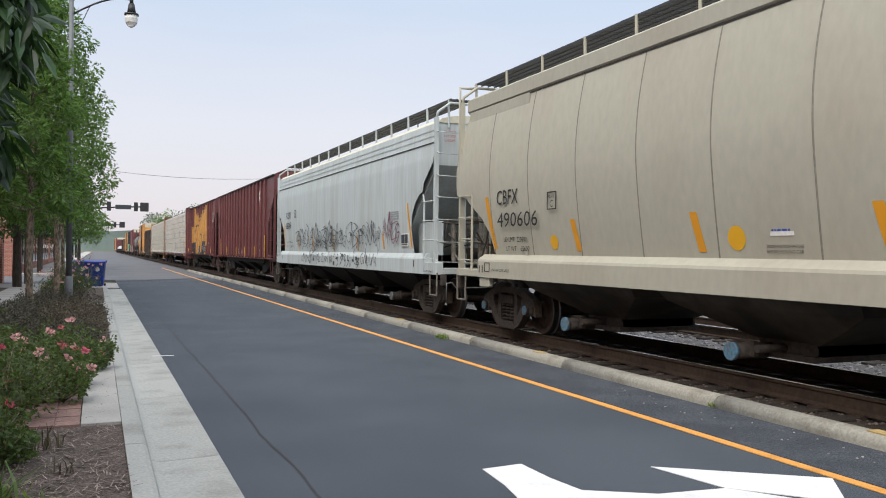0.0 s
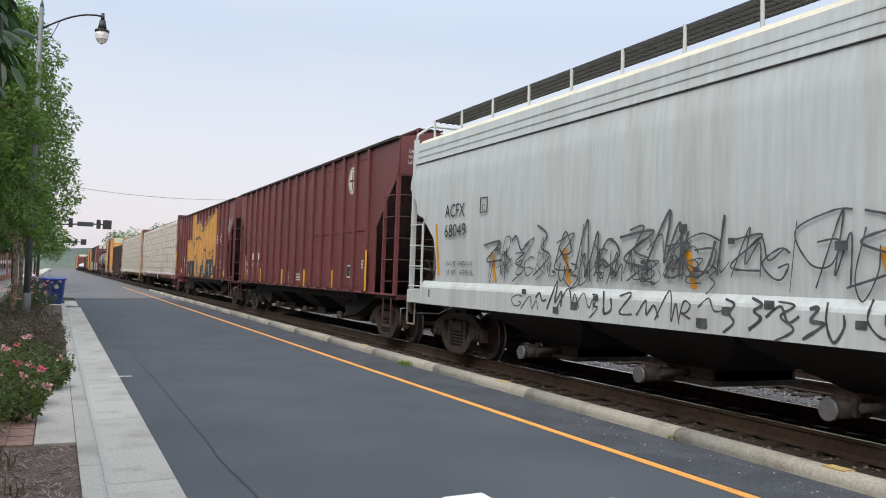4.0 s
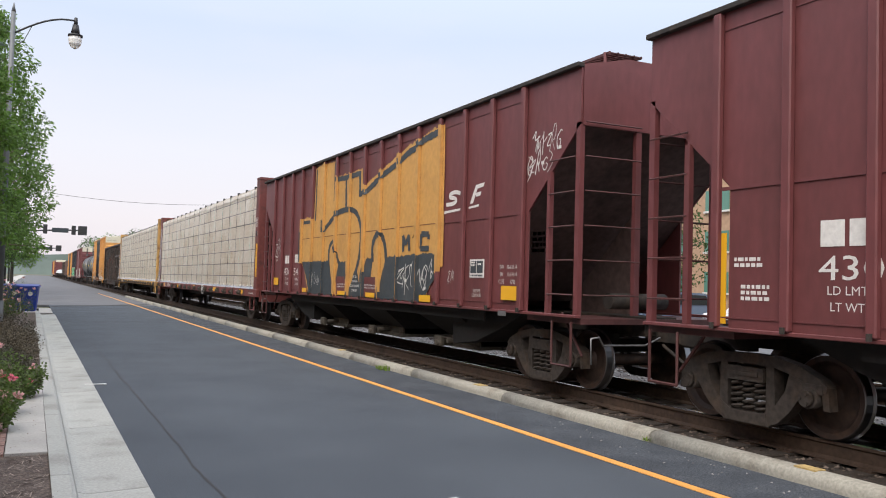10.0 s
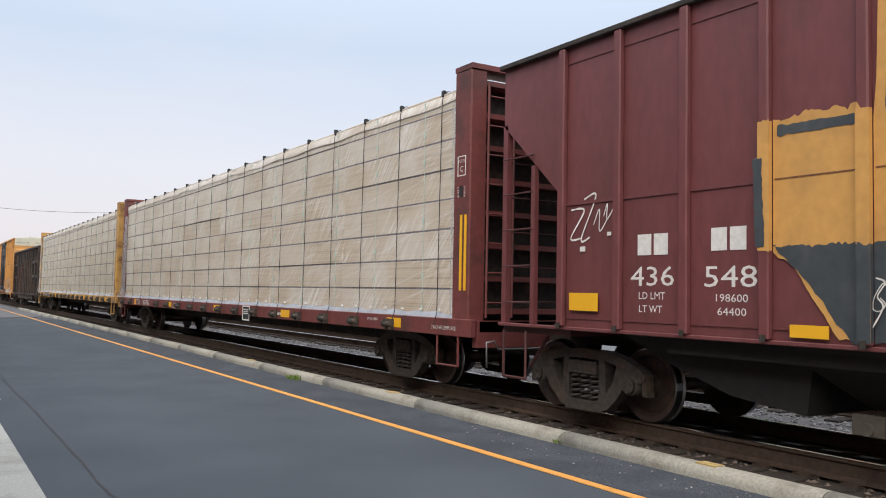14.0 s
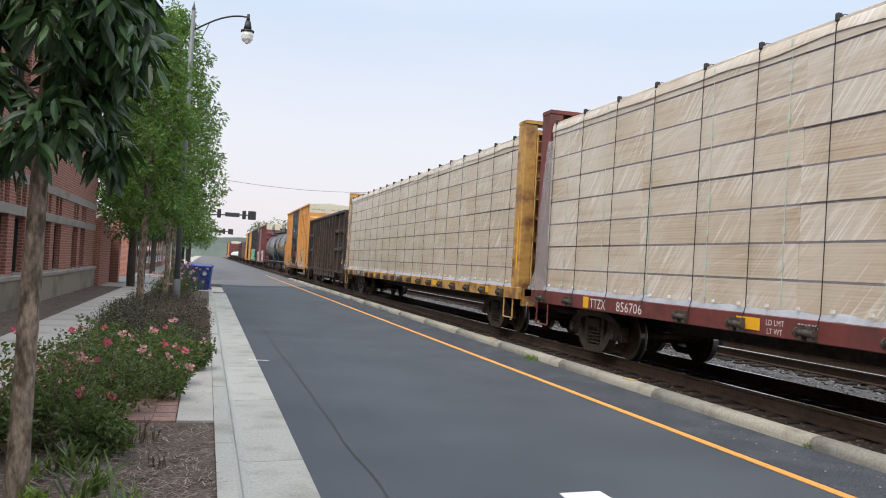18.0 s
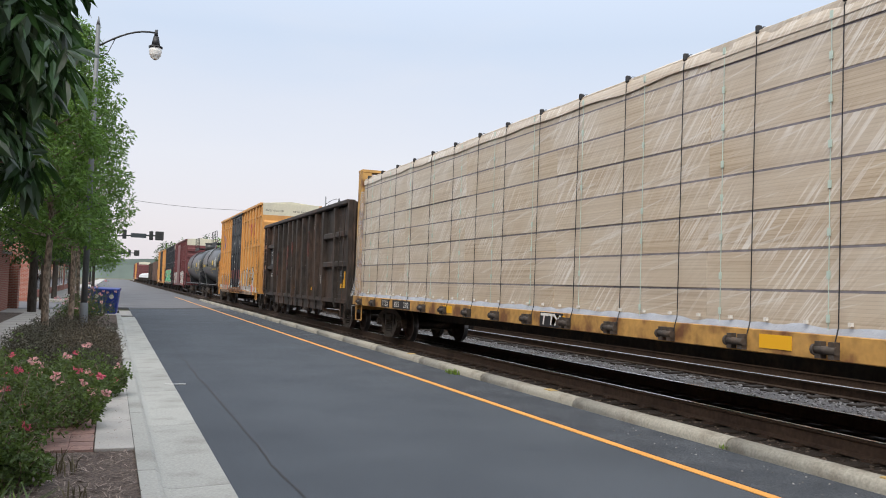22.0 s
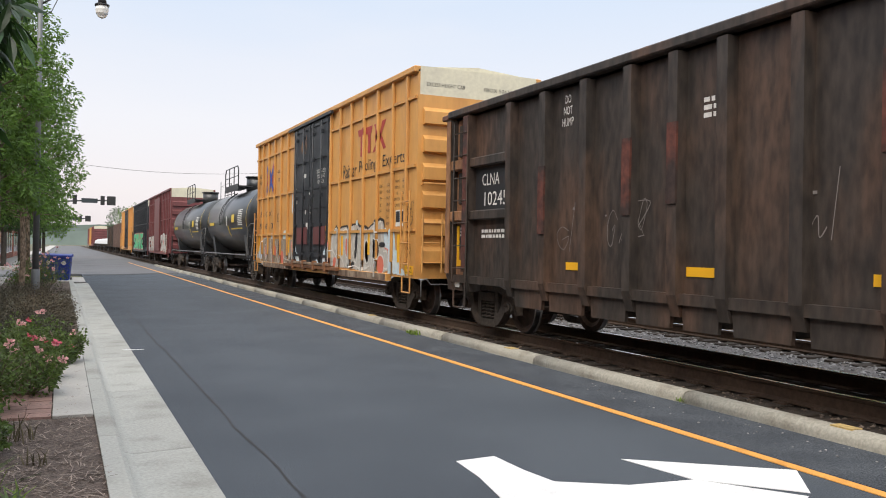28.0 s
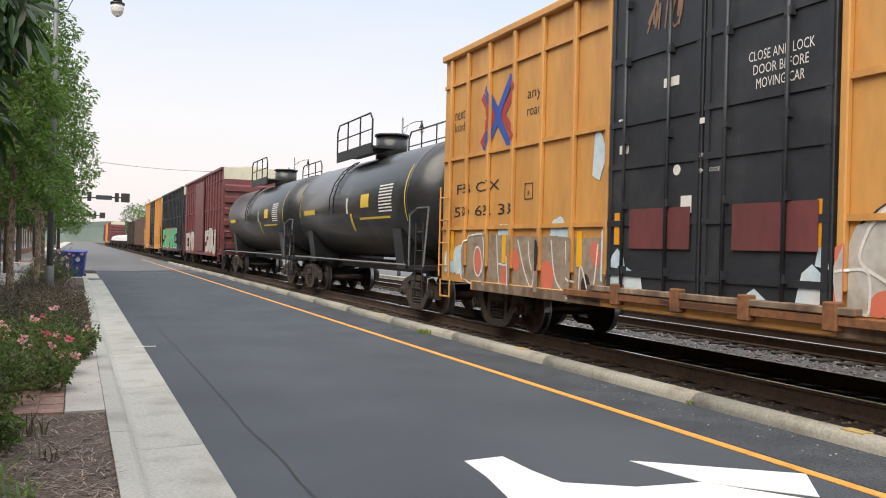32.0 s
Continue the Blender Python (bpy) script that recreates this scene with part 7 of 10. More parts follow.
bars(red_a, 3, 2.35, 1.9, 0.42, 0.05, M_LETTER_W, XB), bars(red_a, 2, 16.7, 1.9, 0.4, 0.04, M_LETTER_W, XB), bars(red_a, 3, 16.6, 1.6, 0.4, 0.04, M_LETTER_W, XB)
for i, line in enumerate(("CLEAN HOPPER", "SLIDES AND ROOF", "HATCHES BEFORE", "MOVING CAR")):
    words(red_a, line, 9.9, 1.55 - i * 0.085, 0.06, M_LETTER_W, XB, 0.5)
bars(red_a, 3, 8.75, 1.5, 0.5, 0.05, M_LETTER_W, XB)
plate(red_a, "paint_scuff", 2.98, 3.08, 1.9, 2.13, M_LETTER_W, XB, "white paint scuff")
for i, line in enumerate(("CAUTION", "NO SIDE", "LADDER")):
    words(red_a, line, -1.22 + 0.0, 4.45 - i * 0.12, 0.075, M_LETTER_W, 0, 0.34).matrix_basis = Matrix.Translation((-1.15, 0.004, 4.48 - i * 0.13)) @ END

red_b = ribbed_hopper(56.13, LB, "mineral red ribbed covered hopper car with a large ochre graffiti mural", RIB0, 16, RIB_PITCH)
OCHRE = [(13.85, 3.30), (12.80, 3.32), (12.66, 3.17), (12.62, 4.60), (12.3, 4.70), (10.98, 4.66), (10.88, 4.24), (9.68, 4.22), (8.92, 4.24), (8.86, 3.78), (8.62, 3.84),
         (7.57, 4.10), (7.05, 4.22), (6.54, 4.34), (6.11, 4.43), (5.7, 4.46), (5.5, 4.52), (5.08, 4.58), (4.44, 4.62), (4.40, 1.90), (4.74, 1.68), (5.18, 1.27), (5.5, 1.17), (9.2, 1.17), (13.0, 1.18), (13.5, 1.9), (13.88, 2.06)]
CHAR = [[(13.70, 2.06), (11.22, 2.06), (11.0, 1.6), (10.70, 1.17), (12.9, 1.17), (13.3, 1.7)],
        [(10.45, 2.02), (9.78, 2.04), (9.70, 1.62), (9.95, 1.17), (10.50, 1.17), (10.62, 1.6)],
        [(8.50, 2.08), (8.06, 2.08), (8.16, 1.60), (8.36, 1.17), (9.0, 1.17), (8.72, 1.7)],
        [(7.26, 2.10), (4.64, 2.14), (4.66, 1.75), (5.3, 1.17), (7.72, 1.17), (7.45, 1.8)],
        [(9.25, 1.80), (9.08, 1.82), (8.72, 1.17), (9.75, 1.17)]]
CURVES = [([(11.75, 2.88), (11.27, 3.07), (10.71, 3.27), (10.08, 3.33), (9.57, 3.30), (9.19, 3.17), (8.95, 2.92), (8.87, 2.6), (8.97, 2.1), (9.22, 1.7)], 0.14),
          ([(11.22, 1.95), (11.24, 2.33), (11.08, 2.52), (10.84, 2.54), (10.64, 2.26), (10.42, 2.0)], 0.12), ([(8.06, 2.0), (8.10, 2.35), (7.95, 2.57), (7.73, 2.63), (7.49, 2.55), (7.31, 2.3), (7.24, 2.0)], 0.15),
          ([(8.62, 3.66), (7.78, 3.90), (7.46, 3.98), (6.71, 4.13), (6.15, 4.28), (5.74, 4.33), (5.5, 4.42), (5.08, 4.47), (4.68, 4.5)], 0.14)]
STROKES = [([(13.84, 3.14), (13.80, 2.06)], 0.10), ([(13.65, 3.19), (12.82, 3.18)], 0.10), ([(12.5, 4.61), (12.49, 3.84), (12.52, 3.19)], 0.10), ([(11.84, 4.0), (11.77, 2.85)], 0.10), ([(10.94, 4.62), (10.93, 3.62)], 0.11),
           ([(10.86, 4.17), (10.09, 4.14), (9.67, 4.14), (9.05, 4.15)], 0.13), ([(10.05, 4.12), (10.0, 3.36)], 0.12), ([(9.06, 4.20), (9.03, 3.60)], 0.13), ([(9.08, 3.64), (8.58, 3.66)], 0.13), ([(4.67, 4.52), (4.665, 3.22), (4.66, 1.8)], 0.11)]


def fill(bm, poly, x, mi=0):
    f = bm.faces.new([bm.verts.new((x, y, z)) for y, z in poly])
    f.material_index = mi
    f.normal_update()
    if f.normal.x > 0:
        f.normal_flip()
    bmesh.ops.triangulate(bm, faces=[f])


sprayed(red_b, over_side, "mural_fill", M_MURAL, OCHRE, 0.0, "flaking ochre graffiti fill", 1.165, 4.74, 0.05, 0.03)
for poly in CHAR:
    sprayed(red_b, over_side, "mural_ground", M_GRAPHITE, poly, 0.003, "charcoal graffiti ground", 1.165, 4.74, 0.05, 0.03)
for pts, w in CURVES:
    brushed(red_b, over_side, "mural_outline", M_GRAPHITE, pts, w, 0.006, "charcoal graffiti outline", rough=0.35)
for i, (pts, w) in enumerate(STROKES):
    brushed(red_b, over_side, "mural_outline", M_GRAPHITE, pts, w, 0.0045 + 0.0002 * i, "charcoal graffiti outline", rough=0.35, smooth=False)
for nm, mat, polys, e in (("mural_on_rib", M_MURAL, [OCHRE], 0.0), ("mural_ground_on_rib", M_GRAPHITE, CHAR, 0.0012)):
    for k in range(3, 13):
        y = RIB0 + RIB_PITCH * k
        for poly in polys:
            for a, b in spans(poly, y):
                if b - a > 0.08:
                    part(nm, boxed(SX - 0.0205 - e, -1.578, y - 0.0615 - e, y + 0.0615 + e, a, b - 0.02), mat, red_b)
me = mesh_of("panel_seam", boxed(-1.5805, -1.577, 0.07, 0.93, -0.008, 0.008), M_RUST)
for k in range(3, 12):
    part("panel_seam", me, None, red_b, at=pose(0, RIB0 + RIB_PITCH * k, 2.72))
for pts in ([(6.30, 2.20), (6.33, 2.54), (6.18, 2.35), (6.02, 2.54), (5.98, 2.21)], [(5.68, 2.2), (5.68, 2.42)], [(5.66, 2.5), (5.70, 2.54)], [(5.05, 2.42), (5.05, 2.52), (5.40, 2.54), (5.42, 2.24), (5.02, 2.24)]):
    for i, seg in enumerate(zip(pts, pts[1:])):
        brushed(red_b, over_side, "mural_letter", M_GRAPHITE, seg, 0.11, 0.009 + 0.001 * i, smooth=False, rough=0.2)
scrawl(red_b, 4.7, 6.6, 1.45, 1.95, -1.592, M_LETTER_W, 0.02, 6, 21, label="thin white tag")
scrawl(red_b, 12.0, 12.7, 1.45, 1.72, -1.592, M_LETTER_W, 0.012, 4, 22, label="thin white tag")
scrawl(red_b, 0.5, 1.35, 3.62, 3.95, XB - 0.003, M_LETTER_W, 0.018, 6, 23, label="white tag")
scrawl(red_b, 0.75, 1.45, 3.30, 3.6, XB - 0.003, M_LETTER_W, 0.018, 5, 24, label="white tag")
scrawl(red_b, 16.0, 16.75, 2.1, 2.65, XB - 0.003, M_LETTER_W, 0.022, 4, 25, label="white tag")
scrawl(red_b, 3.95, 4.2, 1.6, 1.8, XB - 0.003, M_LETTER_W, 0.01, 2, 26, label="thin white tag")
block_letters(red_b, 15.52, 2.15, 0.5, 0.24, 2, M_LETTER_W, XB)
block_letters(red_b, 14.46, 2.17, 0.48, 0.24, 2, M_LETTER_W, XB)
words(red_b, "436", 15.30, 1.79, 0.22, M_LETTER_W, XB, 0.66)
words(red_b, "548", 14.22, 1.78, 0.22, M_LETTER_W, XB, 0.66)
words(red_b, "LD LMT", 15.3, 1.57, 0.08, M_LETTER_W, XB, 0.4)
words(red_b, "198600", 14.2, 1.56, 0.08, M_LETTER_W, XB, 0.4)
words(red_b, "LT WT", 15.32, 1.42, 0.08, M_LETTER_W, XB, 0.35)
words(red_b, "64400", 14.2, 1.42, 0.08, M_LETTER_W, XB, 0.36)
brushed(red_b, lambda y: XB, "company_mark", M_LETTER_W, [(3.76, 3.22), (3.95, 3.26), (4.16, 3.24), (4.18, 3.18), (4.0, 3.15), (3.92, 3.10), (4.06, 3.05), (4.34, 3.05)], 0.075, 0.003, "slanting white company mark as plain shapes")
for poly in ([(3.38, 3.0), (3.16, 3.32), (2.84, 3.34), (2.88, 3.27), (3.10, 3.25), (3.26, 3.0)], [(3.16, 3.18), (2.96, 3.19), (2.99, 3.12), (3.14, 3.11)],
             [(4.42, 2.93), (3.68, 2.95), (3.68, 2.91), (4.42, 2.88)], [(3.42, 2.95), (3.04, 2.97), (3.04, 2.93), (3.42, 2.91)]):
    bm = bmesh.new()
    fill(bm, poly, XB - 0.003)
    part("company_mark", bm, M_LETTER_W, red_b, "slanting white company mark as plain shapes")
plate(red_b, "data_plate", 2.79, 3.31, 1.68, 2.0, M_LETTER_W, XB, "white-framed data plate")
for a, b in ((2.83, 3.04), (3.07, 3.27)):
    plate(red_b, "data_panel", a, b, 1.76, 1.97, M_GRAPHITE, XB - 0.007)
bars(red_b, 2, 3.25, 1.93, 0.16, 0.03, M_LETTER_W, XB - 0.0145), bars(red_b, 1, 3.0, 1.90, 0.12, 0.03, M_LETTER_W, XB - 0.0145), bars(red_b, 1, 3.27, 1.70, 0.44, 0.03, M_GRAPHITE, XB - 0.0075)
for a, b, c, d in ((1.60, 2.12, 1.32, 1.55), (4.88, 5.39, 1.19, 1.32), (9.85, 10.4, 1.2, 1.30), (7.85, 8.4, 1.2, 1.30), (16.15, 16.67, 1.37, 1.59), (13.1, 13.5, 1.2, 1.32)):
    plate(red_b, "reflector", a, b, c, d, M_AMBER, -1.598, "yellow reflective tag")
for a, b in ((9.74, 10.52), (7.78, 8.52)):
    plate(red_b, "warning_panel", a, b, 1.21, 1.66, M_BROWN, -1.592, "fresh red panel with white warning")
for y, lines in ((10.13, ("CLEAN INSIDE GROOVES AND TOP", "OF SLIDE DOOR BEFORE CLOSING")), (8.15, ("CLOSE HOPPER SLIDES AND ROOF", "HATCHES BEFORE MOVING CAR"))):
    for i, line in enumerate(lines):
        words(red_b, line, y, 1.47 - i * 0.06, 0.036, M_LETTER_W, -1.601, 0.68)
for i, line in enumerate(("CAUTION", "OPEN HATCH", "BEFORE UNLOADING", "COMPARTMENT")):
    words(red_b, line, 9.2, 1.66 - i * 0.11, 0.06, M_LETTER_W, -1.592, (0.26, 0.36, 0.62, 0.42)[i])
for i, (a, b) in enumerate((("EXW", "10-6 H 14-1"), ("EW", "10-6 H 14-1"), ("CU.FT.", "4700"))):
    words(red_b, a, 2.18, 1.86 - i * 0.12, 0.07, M_LETTER_W, XB, (0.12, 0.1, 0.2)[i])
    words(red_b, b, 1.82, 1.86 - i * 0.12, 0.07, M_LETTER_W, XB, (0.36, 0.36, 0.16)[i])
words(red_b, "2 INCH HF", 3.05, 1.45, 0.06, M_LETTER_W, XB, 0.26), words(red_b, "COMP. SHOES", 3.05, 1.37, 0.06, M_LETTER_W, XB, 0.32)
plate(red_b, "tag_plate", 1.9, 2.15, 1.06, 1.14, M_STEEL, -1.63, "small steel tag plate")
for i, n in enumerate((4, 4)):
    bars(red_b, 4, 1.28, 2.35 - 0.0, 0.5, 0.055, M_LETTER_W, -1.54)


# ------------------------------------------------------------------ centre-beam flats with wrapped lumber
M_BAND = material("pale_green_band", (0.50, 0.61, 0.54), 0.5, grain=0.2, scale=4)
M_FILM_CLEAR = material("clear_plastic_film", (0.62, 0.62, 0.62), 0.22, grain=0.1, scale=6, bump=0.5, bump_scale=8)
M_FILM_CLEAR.node_tree.nodes["Principled BSDF"].inputs["Alpha"].default_value = 0.36


def lumber_car(c0, L, frame, wrap, label, number):
    car = stock("centrebeam_flatcar", label, c0, L, 2.9, sill=(0.6, 1.0), truck_far=2.15)
    part("deck", boxed(-1.45, 1.45, 0.0, L, 0.98, 1.14), M_UNDER, car)
    for s in (-1, 1):
        part("side_sill", boxed(min(s * 1.62, s * 1.52), max(s * 1.62, s * 1.52), 0.0, L, 0.90, 1.17, bevel=0.01), frame, car)
    for k in range(18):
        y = 1.09 + 1.37 * k
        if frame is M_YFLAT and (19.75 < y < 21.4 or 21.5 < y < 22.4 or 12.05 < y < 13.1) or frame is M_RFLAT and (y < 1.5 or 20.1 < y < 22.8):
            continue
        bm = bmesh.new()
        box(bm, -1.70, -1.62, y - 0.13, y - 0.05, 0.92, 1.10)
        box(bm, -1.70, -1.62, y + 0.05, y + 0.13, 0.92, 1.10)
        tube(bm, (-1.68, y - 0.15, 1.01), (-1.68, y + 0.15, 1.01), 0.045, n=8)
        tube(bm, (-1.68, y + 0.13, 1.01), (-1.68, y + 0.16, 1.01), 0.062, n=10)
        part("winch", bm, M_TRUCK, car)
    for y, d in ((0.0, 1), (L, -1)):
        def yy(a, b):
            return sorted((y + d * a, y + d * b))
        for s in (-1, 1):
            x0, x1 = sorted((s * 1.60, s * 1.30))
            part("bulkhead_post", boxed(x0, x1, *yy(0.10, 0.55), 0.98, 4.98, bevel=0.02), frame, car)
        part("bulkhead_wall", boxed(-1.30, 1.30, *yy(0.40, 0.50), 1.1, 4.9), M_UNDER if frame is M_RFLAT else M_YFLAT, car)
        bm = bmesh.new()
        for k in range(8):
            box(bm, -1.30, 1.30, *yy(0.12, 0.40), 1.25 + k * 0.5, 1.33 + k * 0.5)
        part("bulkhead_rib", bm, frame, car)
        part("bulkhead_cap", boxed(-1.60, 1.60, *yy(0.08, 0.56), 4.98, 5.06), frame, car)
        part("end_sill", boxed(-1.5, 1.5, *yy(0.0, 0.12), 0.75, 1.15), frame, car)
        ladder(car, frame, (-1.30, y + d * 0.06), (-0.82, y + d * 0.06), 1.2, 4.8, 8)
        stirrup(car, frame, -1.60, y + d * 0.35, y + d * 0.95, 0.45, 0.92)
        if d > 0:
            for q in (0.17, 0.29) if frame is M_RFLAT else (0.22,):
                plate(car, "reflector", *yy(q, q + 0.06), 1.6, 2.75, M_AMBER, -1.602, "yellow reflective stripe")
    part("centre_beam", boxed(-0.12, 0.12, 0.5, L - 0.5, 1.1, 4.9), frame, car)
    # bundles, tier by tier
    cols, tiers = 6, 8
    y0, y1, z0, z1 = 0.62, L - 0.62, 1.165, 4.74
    h, w = 0.471, (y1 - y0) / cols
    rn = random.Random(int(c0))
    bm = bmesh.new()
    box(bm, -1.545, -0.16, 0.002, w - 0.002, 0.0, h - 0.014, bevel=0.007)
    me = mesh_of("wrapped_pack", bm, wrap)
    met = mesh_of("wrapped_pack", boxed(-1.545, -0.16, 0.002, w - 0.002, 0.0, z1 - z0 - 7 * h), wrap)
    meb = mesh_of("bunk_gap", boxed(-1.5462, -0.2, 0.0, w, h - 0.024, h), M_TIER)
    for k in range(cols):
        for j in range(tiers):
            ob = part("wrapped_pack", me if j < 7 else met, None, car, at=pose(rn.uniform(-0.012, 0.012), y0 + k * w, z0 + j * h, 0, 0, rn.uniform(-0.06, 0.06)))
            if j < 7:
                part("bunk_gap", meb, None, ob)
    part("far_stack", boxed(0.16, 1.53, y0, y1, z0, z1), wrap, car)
    # film over the top, with soft folds
    bm = bmesh.new()
    rows = []
    n = 90
    for i in range(n + 1):
        y = y0 - 0.02 + (y1 - y0 + 0.04) * i / n
        q = 0.02 * noise.noise((y * 1.7, c0, 0)) + 0.012 * noise.noise((y * 6, c0, 3))
        rows.append([(-1.565, y, 4.56 + 0.05 * noise.noise((y * 0.9, 1, c0))), (-1.555 - q, y, 4.70), (-1.46, y, 4.785 + q), (-0.8, y, 4.80 + q), (0.8, y, 4.80), (1.5, y, 4.77), (1.555, y, 4.5)])
    sheet(bm, rows, smooth=True)
    bmesh.ops.recalc_face_normals(bm, faces=bm.faces)
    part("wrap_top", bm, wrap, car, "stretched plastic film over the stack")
    bm = bmesh.new()
    rows = []
    for i in range(n * 2 + 1):
        y = y0 - 0.04 + (y1 - y0 + 0.08) * i / (n * 2)
        q = 0.03 * noise.noise((y * 2.2, c0 + 5, 0))
        rows.append([(-1.553, y, 1.25 + 2 * q), (-1.575 - q, y, 1.20 + q), (-1.59 - q * 0.8, y, 1.16 + q * 1.3)])
    sheet(bm, rows, smooth=True)
    part("film_skirt", bm, M_FILM, car, "crumpled loose film edge")
    bm = bmesh.new()                     # loose film at the near end
    rows = []
    for i in range(12):
        z = 1.2 + 3.5 * i / 11
        q = 0.12 * noise.noise((z * 0.9, c0, 8))
        rows.append([(-1.56, y0 + 0.06, z), (-1.54, y0 - 0.10 + q, z), (-1.3, y0 - 0.16 + q * 1.3, z), (-0.9, y0 - 0.05, z)])
    sheet(bm, rows, smooth=True)
    part("loose_film", bm, M_FILM_CLEAR, car, "torn film hanging at the stack's end")
    straps = 18
    for k in range(straps):
        y = y0 + 0.35 + 1.37 * k + rn.uniform(-0.04, 0.04)
        bm = bmesh.new()
        pipe(bm, [Vector((-1.66, y, 1.05)), Vector((-1.60, y, 1.25)), Vector((-1.572, y, 4.66)), Vector((-1.47, y, 4.80)), Vector((0, y, 4.84))], 0.0065, 4)
        st = part("tie_cable", bm, M_BLACK, car)
        part("corner_guard", boxed(-1.58, -1.50, y - 0.03, y + 0.03, 4.70, 4.806, bevel=0.015), M_BLACK, st)
    me = mesh_of("band_clip", boxed(-1.568, -1.556, -0.022, 0.022, 0.0, 0.085), M_BAND)
    for k in range(14):
        y = y0 + 0.9 + (y1 - y0 - 1.8) * k / 13
        bm = bmesh.new()
        box(bm, -1.5605, -1.556, y - 0.005, y + 0.005, z0, z1 - 0.1)
        part("green_band", bm, M_BAND, car, "pale green strapping band")
        for j in range(tiers):
            if rn.random() < 0.75:
                part("band_clip", me, None, car, at=pose(0, y, z0 + j * h + rn.uniform(0.1, 0.16)))
    # film drawn over the far post
    bm = bmesh.new()
    rows = []
    for i in range(16):
        z = 1.16 + 3.2 * i / 15
        q = 0.06 * noise.noise((z * 1.6, c0, 18))
        flare = 0.10 * max(0.0, 1 - (z - 1.16) / 0.5)
        f = 1.02 - 0.95 * ((z - 1.16) / 3.2) ** 2
        rows.append([(-1.585, y1 - 0.15, z), (-1.615 - q * 0.4, y1 + 0.15 * f, z), (-1.64 - flare - q * 0.4, y1 + 0.42 * f + q * f + flare, z), (-1.58 - flare, y1 + 0.5 * f + q * f + flare, z)])
    sheet(bm, rows, smooth=True)
    part("film_drape", bm, M_FILM_CLEAR, car, "clear film drawn over the end post")
    me = mesh_of("staple_tab", boxed(-1.61, -1.57, -0.02, 0.02, 1.27, 1.31), M_LETTER_W)
    for k in range(40):
        part("staple_tab", me, None, car, at=pose(0, y0 + 0.3 + (y1 - y0 - 0.6) * k / 39, 0))
    for k in range(4):
        plate(car, "reflector", 2.1 + k * 5.0, 2.6 + k * 5.0, 0.96, 1.12, M_AMBER, -1.622, "yellow reflective tag")
    return car


LL = 25.1
lum_a = lumber_car(75.0, LL, M_RFLAT, M_WRAP_PALE, "dark red centre-beam flatcar stacked with film-wrapped lumber", "")
plate(lum_a, "data_plate", 9.45, 9.95, 0.80, 1.16, M_LETTER_B, -1.70, "black data plate on the sill")
frame_box(lum_a, 9.45, 9.95, 0.80, 1.16, M_LETTER_W, -1.708, 0.03)
bars(lum_a, 3, 9.88, 1.05, 0.36, 0.03, M_LETTER_W, -1.709)
words(lum_a, "JACK HERE", 3.15, 1.07, 0.06, M_LETTER_W, -1.622, 0.42)
words(lum_a, "2 INCH HF COMP SHOE", 0.75, 1.02, 0.06, M_LETTER_W, -1.622, 0.7)
frame_box(lum_a, 0.22, 0.44, 3.35, 3.66, M_LETTER_W, -1.603, 0.014)
words(lum_a, "PLATE", 0.33, 3.58, 0.045, M_LETTER_W, -1.603, 0.16), words(lum_a, "C", 0.33, 3.46, 0.09, M_LETTER_W, -1.603)
part("lift_slot", boxed(-1.606, -1.59, 0.29, 0.38, 3.02, 3.2, bevel=0.02), M_LETTER_B, lum_a)
for text, y in (("LIFT", 0.42), ("HERE", 0.24)):
    words(lum_a, text, 0, 0, 0.035, M_LETTER_W, 0, 0.17).matrix_basis = Matrix.Translation((-1.603, y, 3.1)) @ Matrix.Rotation(radians(90), 4, "X") @ SIDE
bars(lum_a, 1, 7.9, 1.0, 0.6, 0.05, M_LETTER_W, -1.622)
words(lum_a, "856706", 20.62, 1.03, 0.17, M_LETTER_W, -1.622, 0.9)
plate(lum_a, "reflector", 22.18, 22.40, 0.93, 1.14, M_AMBER, -1.622, "yellow reflective tag")
words(lum_a, "TTZX", 21.80, 1.03, 0.17, M_LETTER_W, -1.622, 0.62)
words(lum_a, "LD LMT", LL - 8.3, 1.08, 0.07, M_LETTER_W, -1.622, 0.35), words(lum_a, "LT WT", LL - 8.3, 0.97, 0.07, M_LETTER_W, -1.622, 0.3)
words(lum_a, "220200", LL - 8.9, 1.08, 0.07, M_LETTER_W, -1.622, 0.35), words(lum_a, "65800", LL - 8.9, 0.97, 0.07, M_LETTER_W, -1.622, 0.3)
lum_b = lumber_car(100.91, LL + 0.2, M_YFLAT, M_WRAP, "weathered yellow centre-beam flatcar stacked with film-wrapped lumber", "")
plate(lum_b, "number_panel", 19.9, 21.3, 0.93, 1.14, M_LETTER_B, -1.622, "black number panel"), plate(lum_b, "number_panel", 21.6, 22.3, 0.93, 1.14, M_LETTER_B, -1.622)
words(lum_b, "TTZX", 21.95, 1.035, 0.14, M_LETTER_W, -1.63, 0.55), words(lum_b, "855", 20.95, 1.035, 0.14, M_LETTER_W, -1.63, 0.4), words(lum_b, "292", 20.2, 1.035, 0.14, M_LETTER_W, -1.63, 0.4)
plate(lum_b, "mark_panel", 12.18, 12.98, 0.91, 1.16, M_LETTER_B, -1.622, "black company mark panel")
